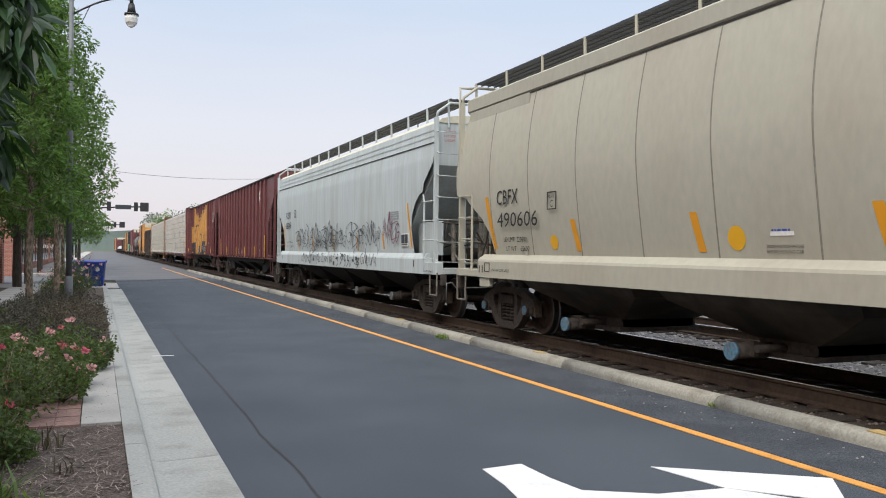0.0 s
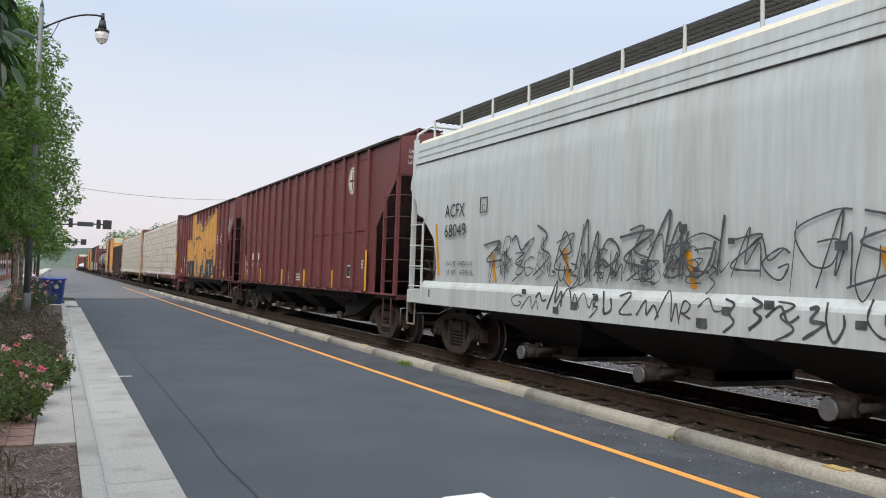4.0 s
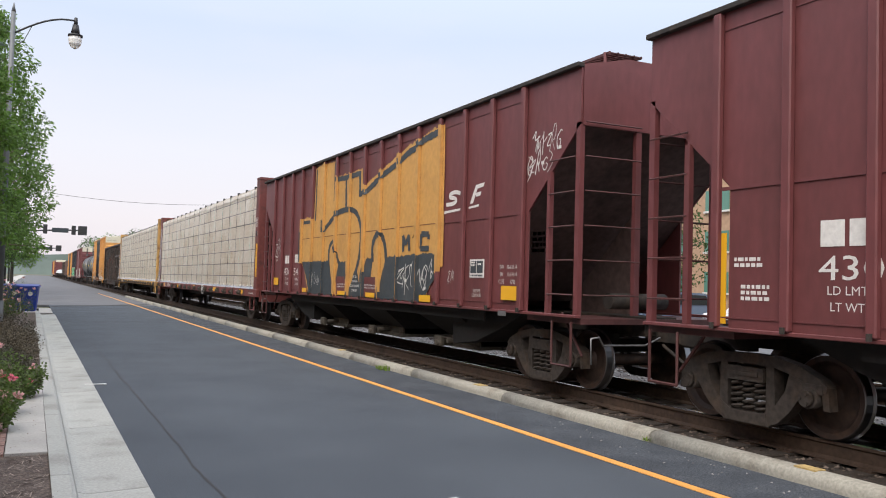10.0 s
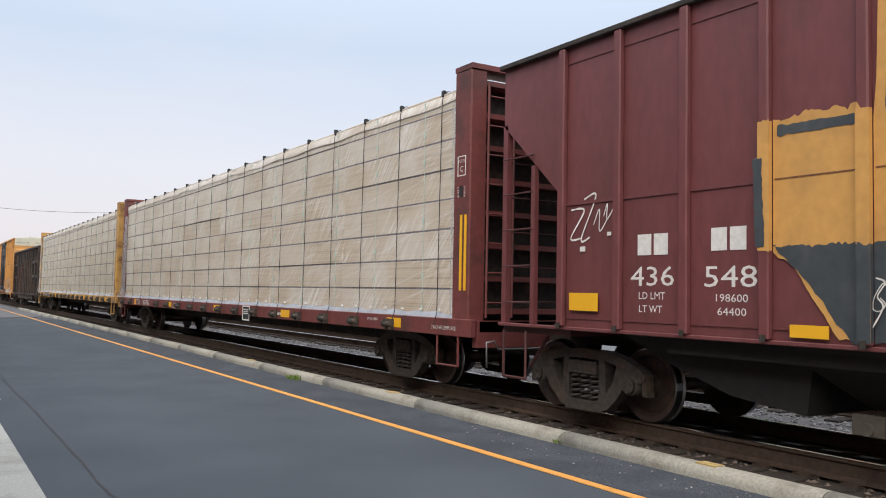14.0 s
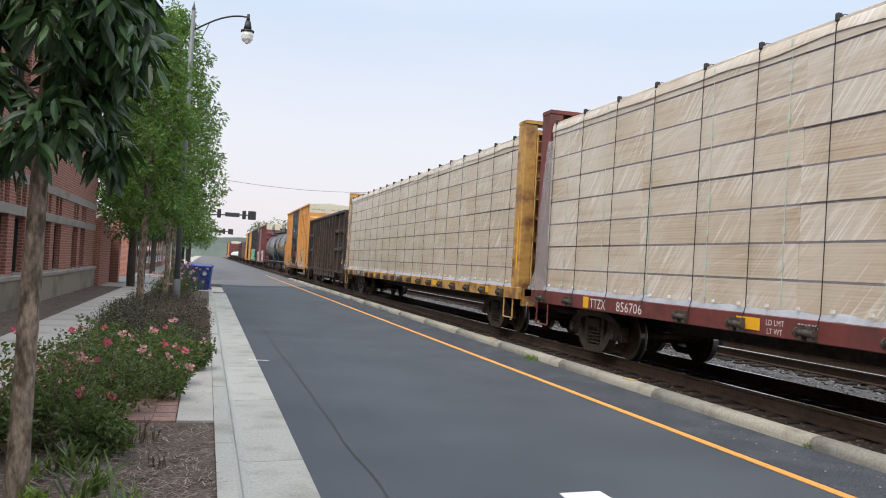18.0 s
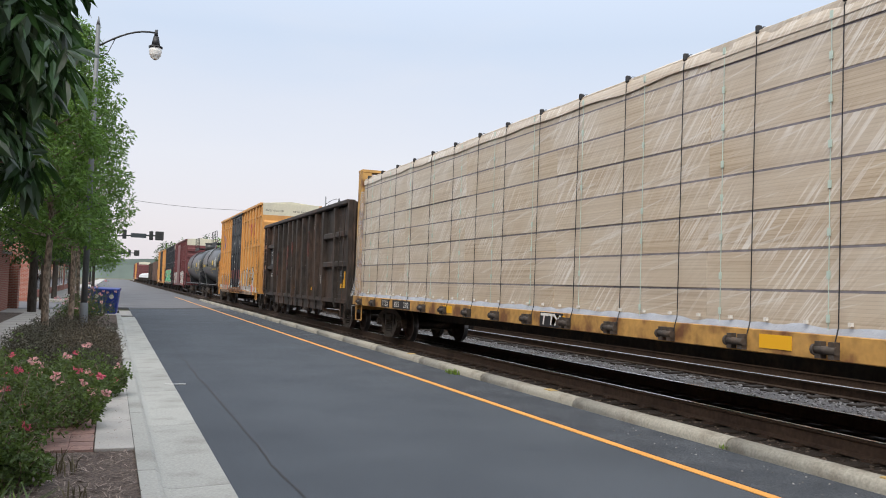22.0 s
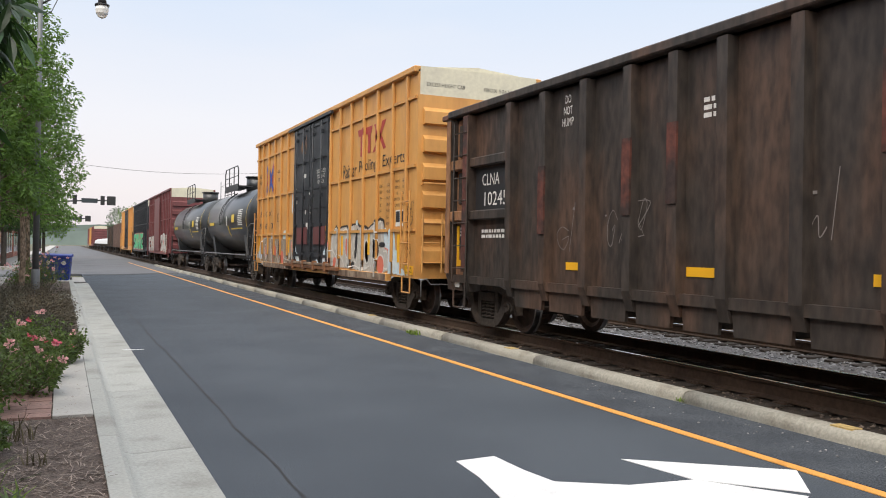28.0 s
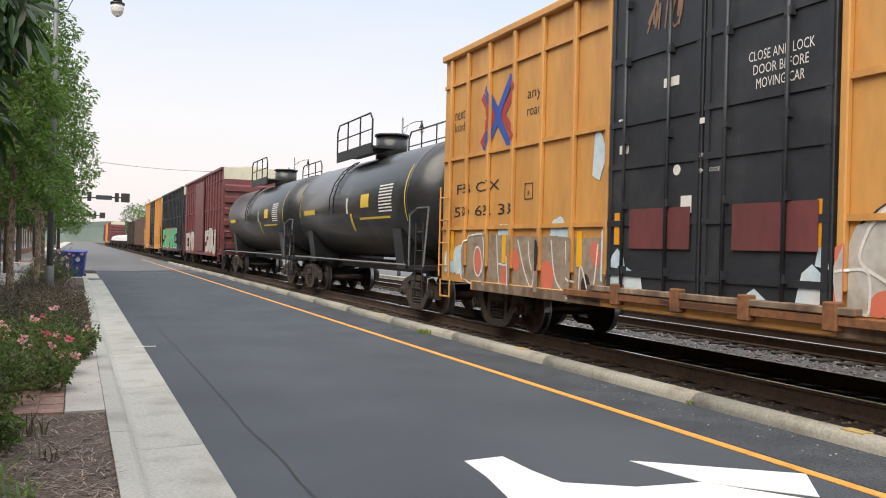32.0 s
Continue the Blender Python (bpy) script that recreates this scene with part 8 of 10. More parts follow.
for k, pts in enumerate((((12.93, 1.12), (12.66, 1.12)), ((12.80, 1.12), (12.84, 0.96)), ((12.62, 1.12), (12.44, 1.12)), ((12.53, 1.12), (12.57, 0.96)), ((12.43, 1.11), (12.24, 0.96)), ((12.24, 1.11), (12.42, 0.96)))):
    bm = bmesh.new()
    ribbon(bm, pts, 0.045, -1.6285 - 0.001 * k)
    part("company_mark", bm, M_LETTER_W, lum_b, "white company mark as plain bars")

# ------------------------------------------------------------------ rusty gondola
LG = 15.85
gon = stock("wood_chip_gondola", "tall dark brown rusted gondola car with heavy side posts", 127.05, LG, 1.62, truck_far=0.85)
posts = [0.06, 1.88, 3.55, 4.72, 5.88, 7.0, 8.12, 9.0, 9.95, 11.03, 12.2, 13.35, 15.0, LG - 0.06]
for s in (-1, 1):
    part("side", boxed(min(s * 1.46, s * 1.42), max(s * 1.46, s * 1.42), 0.06, LG - 0.06, 0.95, 4.15), M_GON, gon)
    part("top_chord", boxed(min(s * 1.64, s * 1.42), max(s * 1.64, s * 1.42), 0.25, LG, 4.14, 4.28, bevel=0.02), M_GON, gon)
    bm = bmesh.new()
    prism_x(bm, [(0.25, 4.14), (0.25, 4.28), (-0.02, 4.24), (-0.02, 4.10)], s * 1.62, s * 1.42)
    part("chord_tip", bm, M_GON, gon)
    part("side_rim", boxed(min(s * 1.46, s * 1.43), max(s * 1.46, s * 1.43), 0.06, LG - 0.06, 4.10, 4.14), M_GON, gon)
    for y in posts:
        bm = bmesh.new()
        wd = 0.09
        prism_y(bm, [(s * 1.44, 4.10), (s * 1.63, 4.10), (s * 1.60, 1.0), (s * 1.52, 0.72), (s * 1.44, 0.72)], y - wd, y + wd)
        part("post", bm, M_GON, gon)
    part("bottom_chord", boxed(min(s * 1.56, s * 1.44), max(s * 1.56, s * 1.44), 0.0, LG, 0.88, 1.02), M_GON, gon)
for a, b in ((0.15, 1.79), (1.97, 3.46), (13.44, 14.9)):
    for z in (3.18, 2.18):
        part("stiffener", boxed(-1.60, -1.46, a, b, z - 0.09, z + 0.09, bevel=0.02), M_GON, gon)
for k in range(2, 11):
    a, b = posts[k] + 0.09, posts[k + 1] - 0.09
    bm = bmesh.new()
    prism_x(bm, [(a, 0.95), (b, 0.95), (b - 0.1, 0.62), (a + 0.1, 0.62)], -1.40, 1.40)
    part("floor_pan", bm, M_UNDER, gon)
for y, d in ((0.0, 1), (LG, -1)):
    a, b = sorted((y + d * 0.06, y + d * 0.12))
    part("end_wall", boxed(-1.44, 1.44, a, b, 0.9, 4.2), M_RUST if d < 0 else M_GON, gon)
    for z in (3.2, 2.2, 1.3):
        a2, b2 = sorted((y - d * 0.08, y + d * 0.06))
        part("end_rib", boxed(-1.5, 1.5, a2, b2, z - 0.09, z + 0.09, bevel=0.02), M_RUST if d < 0 else M_GON, gon)
    for x in (-1.5, -0.5, 0.4, 1.4):
        a2, b2 = sorted((y - d * 0.10, y + d * 0.06))
        part("end_post", boxed(x, x + 0.1, a2, b2, 0.9, 4.2), M_RUST if d < 0 else M_GON, gon)
    ladder(gon, M_GON, (-1.66, y + d * 0.38), (-1.66, y + d * 0.98), 0.95, 4.0, 7, 0.012)
    ladder(gon, M_GON, (-1.45, y - d * 0.16), (-0.95, y - d * 0.16), 0.95, 4.0, 7, 0.012)
    stirrup(gon, M_GON, -1.58, y + d * 0.3, y + d * 0.8, 0.4, 0.9)
    a, b = sorted((y - d * 0.15, y + d * 0.5))
    part("end_sill", boxed(-1.5, 1.5, a, b, 0.72, 0.92), M_GON, gon)
M_GON_TAN = material("orange_rust_steel", (0.25, 0.12, 0.055), 0.75, grain=0.35, scale=9, stain=(0.11, 0.05, 0.03), stain_scale=1.6, stain_at=(0.45, 0.6), stretch=(1, 1, 0.5), bump=0.5, bump_scale=6)
M_GON_RED = material("red_rust_steel", (0.10, 0.030, 0.020), 0.7, grain=0.4, scale=9, stain=(0.035, 0.02, 0.016), stain_scale=2.2, stain_at=(0.45, 0.6), bump=0.5, bump_scale=6)
part("chord_end", boxed(-1.64, 1.64, LG, LG + 0.28, 4.12, 4.23, bevel=0.02), M_GON_TAN, gon, "bent rusty end of the top chord")
part("corner_face", boxed(-1.637, -1.617, LG - 0.15, LG + 0.03, 1.05, 4.08), M_GON_TAN, gon, "orange-rusted corner post face")
part("corner_panel", boxed(-1.475, -1.461, 15.1, LG - 0.17, 1.03, 4.09), M_GON_TAN, gon, "orange-rusted corner panel")
for z in (3.18, 2.18):
    part("stiffener", boxed(-1.62, -1.475, 15.1, LG + 0.1, z - 0.1, z + 0.1, bevel=0.02), M_GON_TAN, gon, "rusted beam end")
for z in (3.35, 2.42):
    part("latch_bar", boxed(-1.52, -1.476, 15.42, 15.54, z, z + 0.62, bevel=0.015), M_UNDER, gon)
part("post_face", boxed(-1.652, -1.632, 14.9, 15.1, 1.1, 4.09), M_GON_RED, gon, "red-rusted post face")
plate(gon, "notice_panel", 15.14, 15.52, 1.55, 2.02, M_LETTER_B, -1.478, "black stencil panel")
bars(gon, 3, 15.48, 1.92, 0.3, 0.04, M_LETTER_W, -1.486)
plate(gon, "reflector", 15.54, 15.64, 1.2, 2.0, M_AMBER, -1.478, "yellow L-shaped reflector"), plate(gon, "reflector", 15.14, 15.54, 1.2, 1.32, M_AMBER, -1.478, "yellow L-shaped reflector")
for k in range(2, 11):
    a, b = posts[k] + 0.095, posts[k + 1] - 0.095
    bm = bmesh.new()
    prism_x(bm, [(a, 0.93), (b, 0.93), (b - 0.04, 0.56), (a + 0.04, 0.56)], -1.50, -1.44)
    part("pocket_plate", bm, M_GON, gon)
for k in (4, 7, 8, 10):
    part("rust_patch", boxed(-1.634, -1.60, posts[k] - 0.092, posts[k] + 0.092, 3.0 - k * 0.12, 3.9 - k * 0.1), M_GON_RED, gon, "flaking red rust on a post")
XG = -1.465
plate(gon, "reflector", 0.76, 0.89, 1.38, 1.94, M_AMBER, XG, "yellow L-shaped reflector"), plate(gon, "reflector", 0.89, 1.36, 1.38, 1.52, M_AMBER, XG, "yellow L-shaped reflector")
plate(gon, "stencil_patch", 0.90, 1.12, 1.53, 1.66, M_ORANGE, XG, "worn orange patch"), plate(gon, "stencil_panel", 0.90, 1.40, 1.68, 1.98, M_LETTER_B, XG, "black stencil panel"), bars(gon, 3, 1.36, 1.90, 0.4, 0.04, M_FADED, XG - 0.008)
for y in (5.9, 11.4, 8.6):
    plate(gon, "reflector", y - 0.26, y + 0.26, 1.24, 1.36, M_AMBER, XG, "yellow reflective tag")
plate(gon, "number_panel", 13.46, 14.85, 2.28, 3.06, M_LETTER_B, XG, "black number panel")
words(gon, "CLNA", 14.25, 2.84, 0.22, M_LETTER_W, XG - 0.008, 0.68), words(gon, "10245", 14.05, 2.48, 0.26, M_LETTER_W, XG - 0.008, 0.88)
for i, line in enumerate(("DO", "NOT", "HUMP")):
    words(gon, line, 5.42, 3.98 - i * 0.18, 0.13, M_LETTER_W, XG, (0.16, 0.24, 0.32)[i])
    words(gon, line, 11.68, 3.92 - i * 0.18, 0.13, M_LETTER_W, XG, (0.16, 0.24, 0.32)[i])
frame_box(gon, 3.90, 4.26, 1.50, 1.82, M_LETTER_W, XG, 0.02), bars(gon, 3, 4.2, 1.7, 0.26, 0.03, M_LETTER_W, XG - 0.004)
bars(gon, 4, 4.28, 2.82, 0.2, 0.11, M_FADED, XG, gap=1.35)
bars(gon, 2, 14.6, 1.85, 0.9, 0.06, M_LETTER_W, XG), bars(gon, 3, 8.6, 3.4, 0.3, 0.06, M_LETTER_W, XG)
for a, b, sd in ((4.4, 5.0, 41), (9.6, 10.7, 42), (11.0, 12.0, 43), (6.5, 7.3, 44)):
    scrawl(gon, a, b, 1.6, 2.2, XG - 0.002, material("chalk_scrawl", (0.20, 0.18, 0.17), 0.9), 0.012, 3, sd, label="chalk scrawl")
ptag = bmesh.new()
prism_x(ptag, [(-0.05, 0.83), (0.02, 0.9), (0.12, 0.9), (0.2, 0.83), (0.16, 0.76), (0.0, 0.76)], -1.52, -1.50)
part("painted_house_mark", ptag, M_LETTER_W, gon, "small white painted mark", at=pose(0, LG - 0.4, 0.02))

# ------------------------------------------------------------------ yellow boxcar
LX = 16.75


def boxcar(c0, L, paint, label, door_mat, ribs, d0, d1, top=5.51, capmat=None, name="boxcar"):
    car = stock(name, label, c0, L, 1.8)
    for s in (-1, 1):
        x0, x1 = sorted((s * 1.52, s * 1.48))
        side = part("side", boxed(x0, x1, 0.0, L, 0.86, top), paint, car)
        if s < 0:
            for y in ribs:
                part("rib", boxed(-1.60, -1.52, y - 0.05, y + 0.05, 1.2, top - 0.06, bevel=0.015), paint, side)
            ys = [0.0] + ribs + [L]
            for a, b in zip(ys, ys[1:]):
                if b - a < 2.5:
                    me = mesh_of("panel_rail", boxed(-1.57, -1.52, a + 0.05, b - 0.05, -0.035, 0.035), paint)
                    for z in (top - 0.6, 3.38, 1.95):
                        part("panel_rail", me, None, side, at=pose(0, 0, z))
    part("top_chord", boxed(-1.63, -1.46, 0.0, L, top - 0.06, top + 0.08, bevel=0.02), paint, car)
    part("top_chord", boxed(1.46, 1.63, 0.0, L, top - 0.06, top + 0.08, bevel=0.02), paint, car)
    part("side_sill", boxed(-1.60, -1.48, 1.6, L - 1.6, 0.74, 0.92, bevel=0.01), paint, car)
    bm = bmesh.new()
    prism_y(bm, [(-1.5, top + 0.075), (0, top + 0.2), (1.5, top + 0.075), (1.45, top - 0.05), (-1.45, top - 0.05)], 0.1, L - 0.1)
    part("roof", bm, capmat or M_CREAM, car)
    for y, d in ((0.0, 1), (L, -1)):
        a, b = sorted((y + d * 0.0, y + d * 0.08))
        part("end_wall", boxed(-1.48, 1.48, a, b, 0.86, top - 0.55), paint, car)
        part("end_cap", boxed(-1.48, 1.48, a, b, top - 0.55, top + 0.08), capmat or M_CREAM, car, "white top band of the end")
        for k in range(6):
            a2, b2 = sorted((y - d * 0.11, y))
            z = 1.35 + k * 0.62
            bm = bmesh.new()
            prism_x(bm, [(y - d * 0.12, z + 0.13), (y - d * 0.12, z - 0.14), (y, z - 0.17), (y, z + 0.23)], -1.40, 1.40)
            part("end_corrugation", bm, paint, car)
        a, b = sorted((y + d * 0.12, y + d * 0.62))
        ladder(car, paint, (-1.64, a), (-1.64, b), 0.95, 2.82, 4)
        ladder(car, paint, (-1.42, y - d * 0.14), (-0.95, y - d * 0.14), 1.0, 2.32, 3)
        stirrup(car, paint, -1.60, y + d * 0.12, y + d * 0.6, 0.54, 0.9)
    if door_mat:
        half = (d0 + d1) / 2
        for a, b in ((d0 + 0.02, half - 0.02), (half + 0.02, d1 - 0.02)):
            door = part("door", boxed(-1.60, -1.525, a, b, 0.98, top - 0.12, bevel=0.01), door_mat, car, "black painted plug door")
            for f in (0.3, 0.78):
                y = a + (b - a) * f
                bm = bmesh.new()
                tube(bm, (-1.66, y, 1.05), (-1.66, y, top - 0.2), 0.025, n=8)
                for z in (1.3, 2.2, 3.1, 4.2, 5.0):
                    box(bm, -1.68, -1.60, y - 0.05, y + 0.05, z - 0.05, z + 0.05)
                part("lock_rod", bm, door_mat, door)
            for z in (1.25, 1.95, 2.75, 3.35, 4.25, top - 0.25):
                part("door_rail", boxed(-1.625, -1.60, a + 0.02, b - 0.02, z - 0.04, z + 0.04), door_mat, door)
            for y in (a + 0.03, b - 0.11):
                part("door_stile", boxed(-1.62, -1.60, y, y + 0.08, 1.0, top - 0.15), door_mat, door)
        part("door_track", boxed(-1.70, -1.60, d0 - 1.2, d1 + 1.0, 0.86, 0.96, bevel=0.01), M_RUST, car, "rusty lower door track")
        part("door_track", boxed(-1.68, -1.60, d0 - 0.4, d1 + 0.6, top - 0.12, top - 0.04), door_mat, car)
    return car


ribs8 = [0.55, 1.45, 2.5, 3.55, 4.6, 5.6, 6.5, 10.65, 11.6, 12.6, 13.6, 14.6, 15.55, 16.35]
yel = boxcar(144.75, LX, M_YCAR, "orange-yellow boxcar with black plug doors and graffiti along its sill", M_DOOR, ribs8, 6.58, 10.58)
XY = -1.525


def over_ribs(y):
    '''Paint lies on the panels and wraps over the ribs.'''
    return -1.606 if any(abs(y - r) < 0.056 for r in ribs8) else -1.528


def laid(bm, mat, name, label, lift=0.0):
    '''Flat paint in the yz plane, cut at the ribs and laid on panels and ribs.'''
    ys = [v.co.y for v in bm.verts]
    for r in ribs8:
        for e in (r - 0.056, r + 0.056):
            if min(ys) < e < max(ys):
                bmesh.ops.bisect_plane(bm, geom=list(bm.verts) + list(bm.edges) + list(bm.faces), plane_co=(0, e, 0), plane_no=(0, 1, 0))
    bmesh.ops.split_edges(bm, edges=list(bm.edges))
    for f in bm.faces:
        x = over_ribs(f.calc_center_median().y) - lift
        for v in f.verts:
            v.co.x += x + 1.6
    return part(name, bm, mat, yel, label)


for text, y, z, tall, wide, note in (("Railcar", 4.79, 3.62, 0.38, 1.15, "black stencilled slogan"), ("Pooling", 3.32, 3.62, 0.38, 1.35, "black stencilled slogan"), ("Experts", 1.46, 3.62, 0.38, 1.50, "black stencilled slogan"),
                                    ("FB OX", 15.1, 2.74, 0.20, 1.9, "black stencilled letters"), ("50 62 33", 14.85, 2.28, 0.20, 2.6, "black stencilled figures")):
    bm = bmesh.new()
    bm.from_mesh(lettering(text, tall, wide))
    bmesh.ops.transform(bm, matrix=Matrix.Translation((-1.6, y, z)) @ SIDE, verts=bm.verts)
    laid(bm, M_LETTER_B, "lettering", note)
for poly in ([(4.28, 4.70), (3.12, 4.70), (3.20, 4.52), (4.22, 4.52)], [(4.05, 4.52), (3.85, 4.52), (3.85, 3.98), (4.05, 3.98)], [(3.46, 4.52), (3.26, 4.52), (3.26, 4.02), (3.46, 4.02)],
             [(3.02, 4.70), (2.78, 4.70), (2.50, 4.40), (2.60, 4.26)], [(2.42, 4.72), (2.12, 4.74), (2.60, 4.26), (2.88, 4.02), (3.1, 4.0), (2.6, 4.42)], [(2.55, 4.28), (2.3, 4.02), (2.12, 4.04), (2.44, 4.38)]):
    bm = bmesh.new()
    fill(bm, [(y - 0.13, z - 0.06) for y, z in poly], -1.6)
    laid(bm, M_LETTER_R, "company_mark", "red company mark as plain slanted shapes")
for i, row in enumerate((("EXH", "17-0"), ("EXW", "10-8"), ("EW", "9-7"), ("IL", "50-6"), ("IW", "9-6"), ("IH", "13-1"), ("CU. FT.", "6276"))):
    words(yel, row[0], 2.30, 3.05 - i * 0.155, 0.075, M_LETTER_B, XY, (0.18, 0.18, 0.14, 0.1, 0.12, 0.12, 0.3)[i])
    words(yel, row[1], 1.78, 3.05 - i * 0.155, 0.075, M_LETTER_B, XY, 0.22)
for i, row in enumerate((("EXH W", "8-2"), ("EXW H", "16-2"), ("H", "16-9"), ("EMPTY C.G.", "5-0"), ("FLOOR H", "3-8"))):
    words(yel, row[0], 1.18, 3.10 - i * 0.14, 0.07, M_LETTER_B, XY, (0.24, 0.26, 0.06, 0.4, 0.3)[i])
    words(yel, row[1], 0.76, 3.10 - i * 0.14, 0.07, M_LETTER_B, XY, 0.18)
plate(yel, "data_plate", 0.72, 1.24, 2.04, 2.42, M_LETTER_W, XY, "white-framed black data plate"), plate(yel, "data_panel", 0.75, 0.97, 2.14, 2.39, M_LETTER_B, XY - 0.007), plate(yel, "data_panel", 1.0, 1.21, 2.14, 2.39, M_LETTER_B, XY - 0.007)
for text, y, z in (("next", 16.0, 4.26), ("load", 16.0, 4.02), ("any", 12.95, 4.2), ("road", 12.95, 3.96)):
    words(yel, text, y, z, 0.19, M_LETTER_B, XY, 0.48)
for pts, m in (([(14.92, 4.45), (14.48, 4.02), (14.92, 3.58)], M_LETTER_R), ([(13.62, 4.48), (14.10, 4.02), (13.62, 3.56)], M_LETTER_R), ([(14.78, 4.60), (14.34, 4.12), (14.34, 3.90), (14.78, 3.44)], M_BLUE), ([(13.78, 4.64), (14.22, 4.12), (14.22, 3.90), (13.78, 3.42)], M_BLUE)):
    bm = bmesh.new()
    ribbon(bm, pts, 0.17, -1.6)
    laid(bm, m, "cross_emblem", "red and blue crossed-arrow emblem", 0.0 if m is M_LETTER_R else 0.004 + 0.004 * (pts[0][0] < 14))
frame_box(yel, 12.92, 13.2, 2.42, 2.70, M_LETTER_B, XY, 0.012), words(yel, "F", 13.06, 2.52, 0.09, M_LETTER_B, XY - 0.004)
for i, line in enumerate(("CLOSE AND LOCK", "DOOR BEFORE", "MOVING CAR")):
    words(yel, line, 7.35, 3.82 - i * 0.16, 0.115, M_LETTER_W, -1.606, (0.95, 0.8, 0.7)[i])
for i, line in enumerate(("UNLATCH", "TO CLOSE", "DOOR")):
    words(yel, line, 7.0, 1.82 - i * 0.09, 0.06, M_LETTER_W, -1.606, (0.3, 0.3, 0.2)[i])
words(yel, "OPENING W 12-0 H 12-4", 8.55, 2.77, 0.05, M_LETTER_W, -1.606, 0.6)
words(yel, "OPEN", 8.62, 2.58, 0.05, M_LETTER_W, -1.606, 0.16), words(yel, "CLOSE", 8.35, 2.58, 0.05, M_LETTER_W, -1.606, 0.18)
words(yel, "THRESHOLD BEFORE CLOSING DOOR", 8.5, 0.91, 0.05, M_LETTER_B, -1.703, 1.4)
plate(yel, "seal_plate", 9.05, 9.35, 3.72, 3.84, M_LETTER_W, -1.606, "white plate"), plate(yel, "seal_plate", 8.5, 8.7, 3.16, 3.23, M_LETTER_W, -1.606), plate(yel, "seal_plate", 10.1, 10.3, 2.93, 3.05, M_LETTER_W, -1.606), plate(yel, "placard", 8.75, 8.95, 2.06, 2.28, M_LETTER_W, -1.606, "small white placard")
scrawl(yel, 9.0, 9.7, 4.5, 5.05, -1.607, material("bronze_spray", (0.24, 0.14, 0.09), 0.7), 0.03, 3, 51, label="bronze spray tag")
for a, b in ((6.75, 8.0), (8.75, 10.0)):
    plate(yel, "red_patch", a, b, 1.60, 2.14, M_BROWN, -1.627, "faded red paint patch on the door")
for y, z0, z1 in ((1.02, 1.2, 1.85), (3.1, 1.35, 1.9), (5.35, 1.3, 1.85), (11.4, 1.3, 1.85), (13.9, 1.3, 1.8), (16.2, 1.3, 1.9)):
    plate(yel, "reflector", y - 0.07, y + 0.07, z0, z1, M_AMBER, XY - 0.012, "yellow reflective stripe")
for y, z0, z1 in ((10.32, 1.65, 2.1), (6.72, 1.65, 2.15)):
    plate(yel, "reflector", y - 0.06, y + 0.06, z0, z1, M_ORANGE, -1.606)


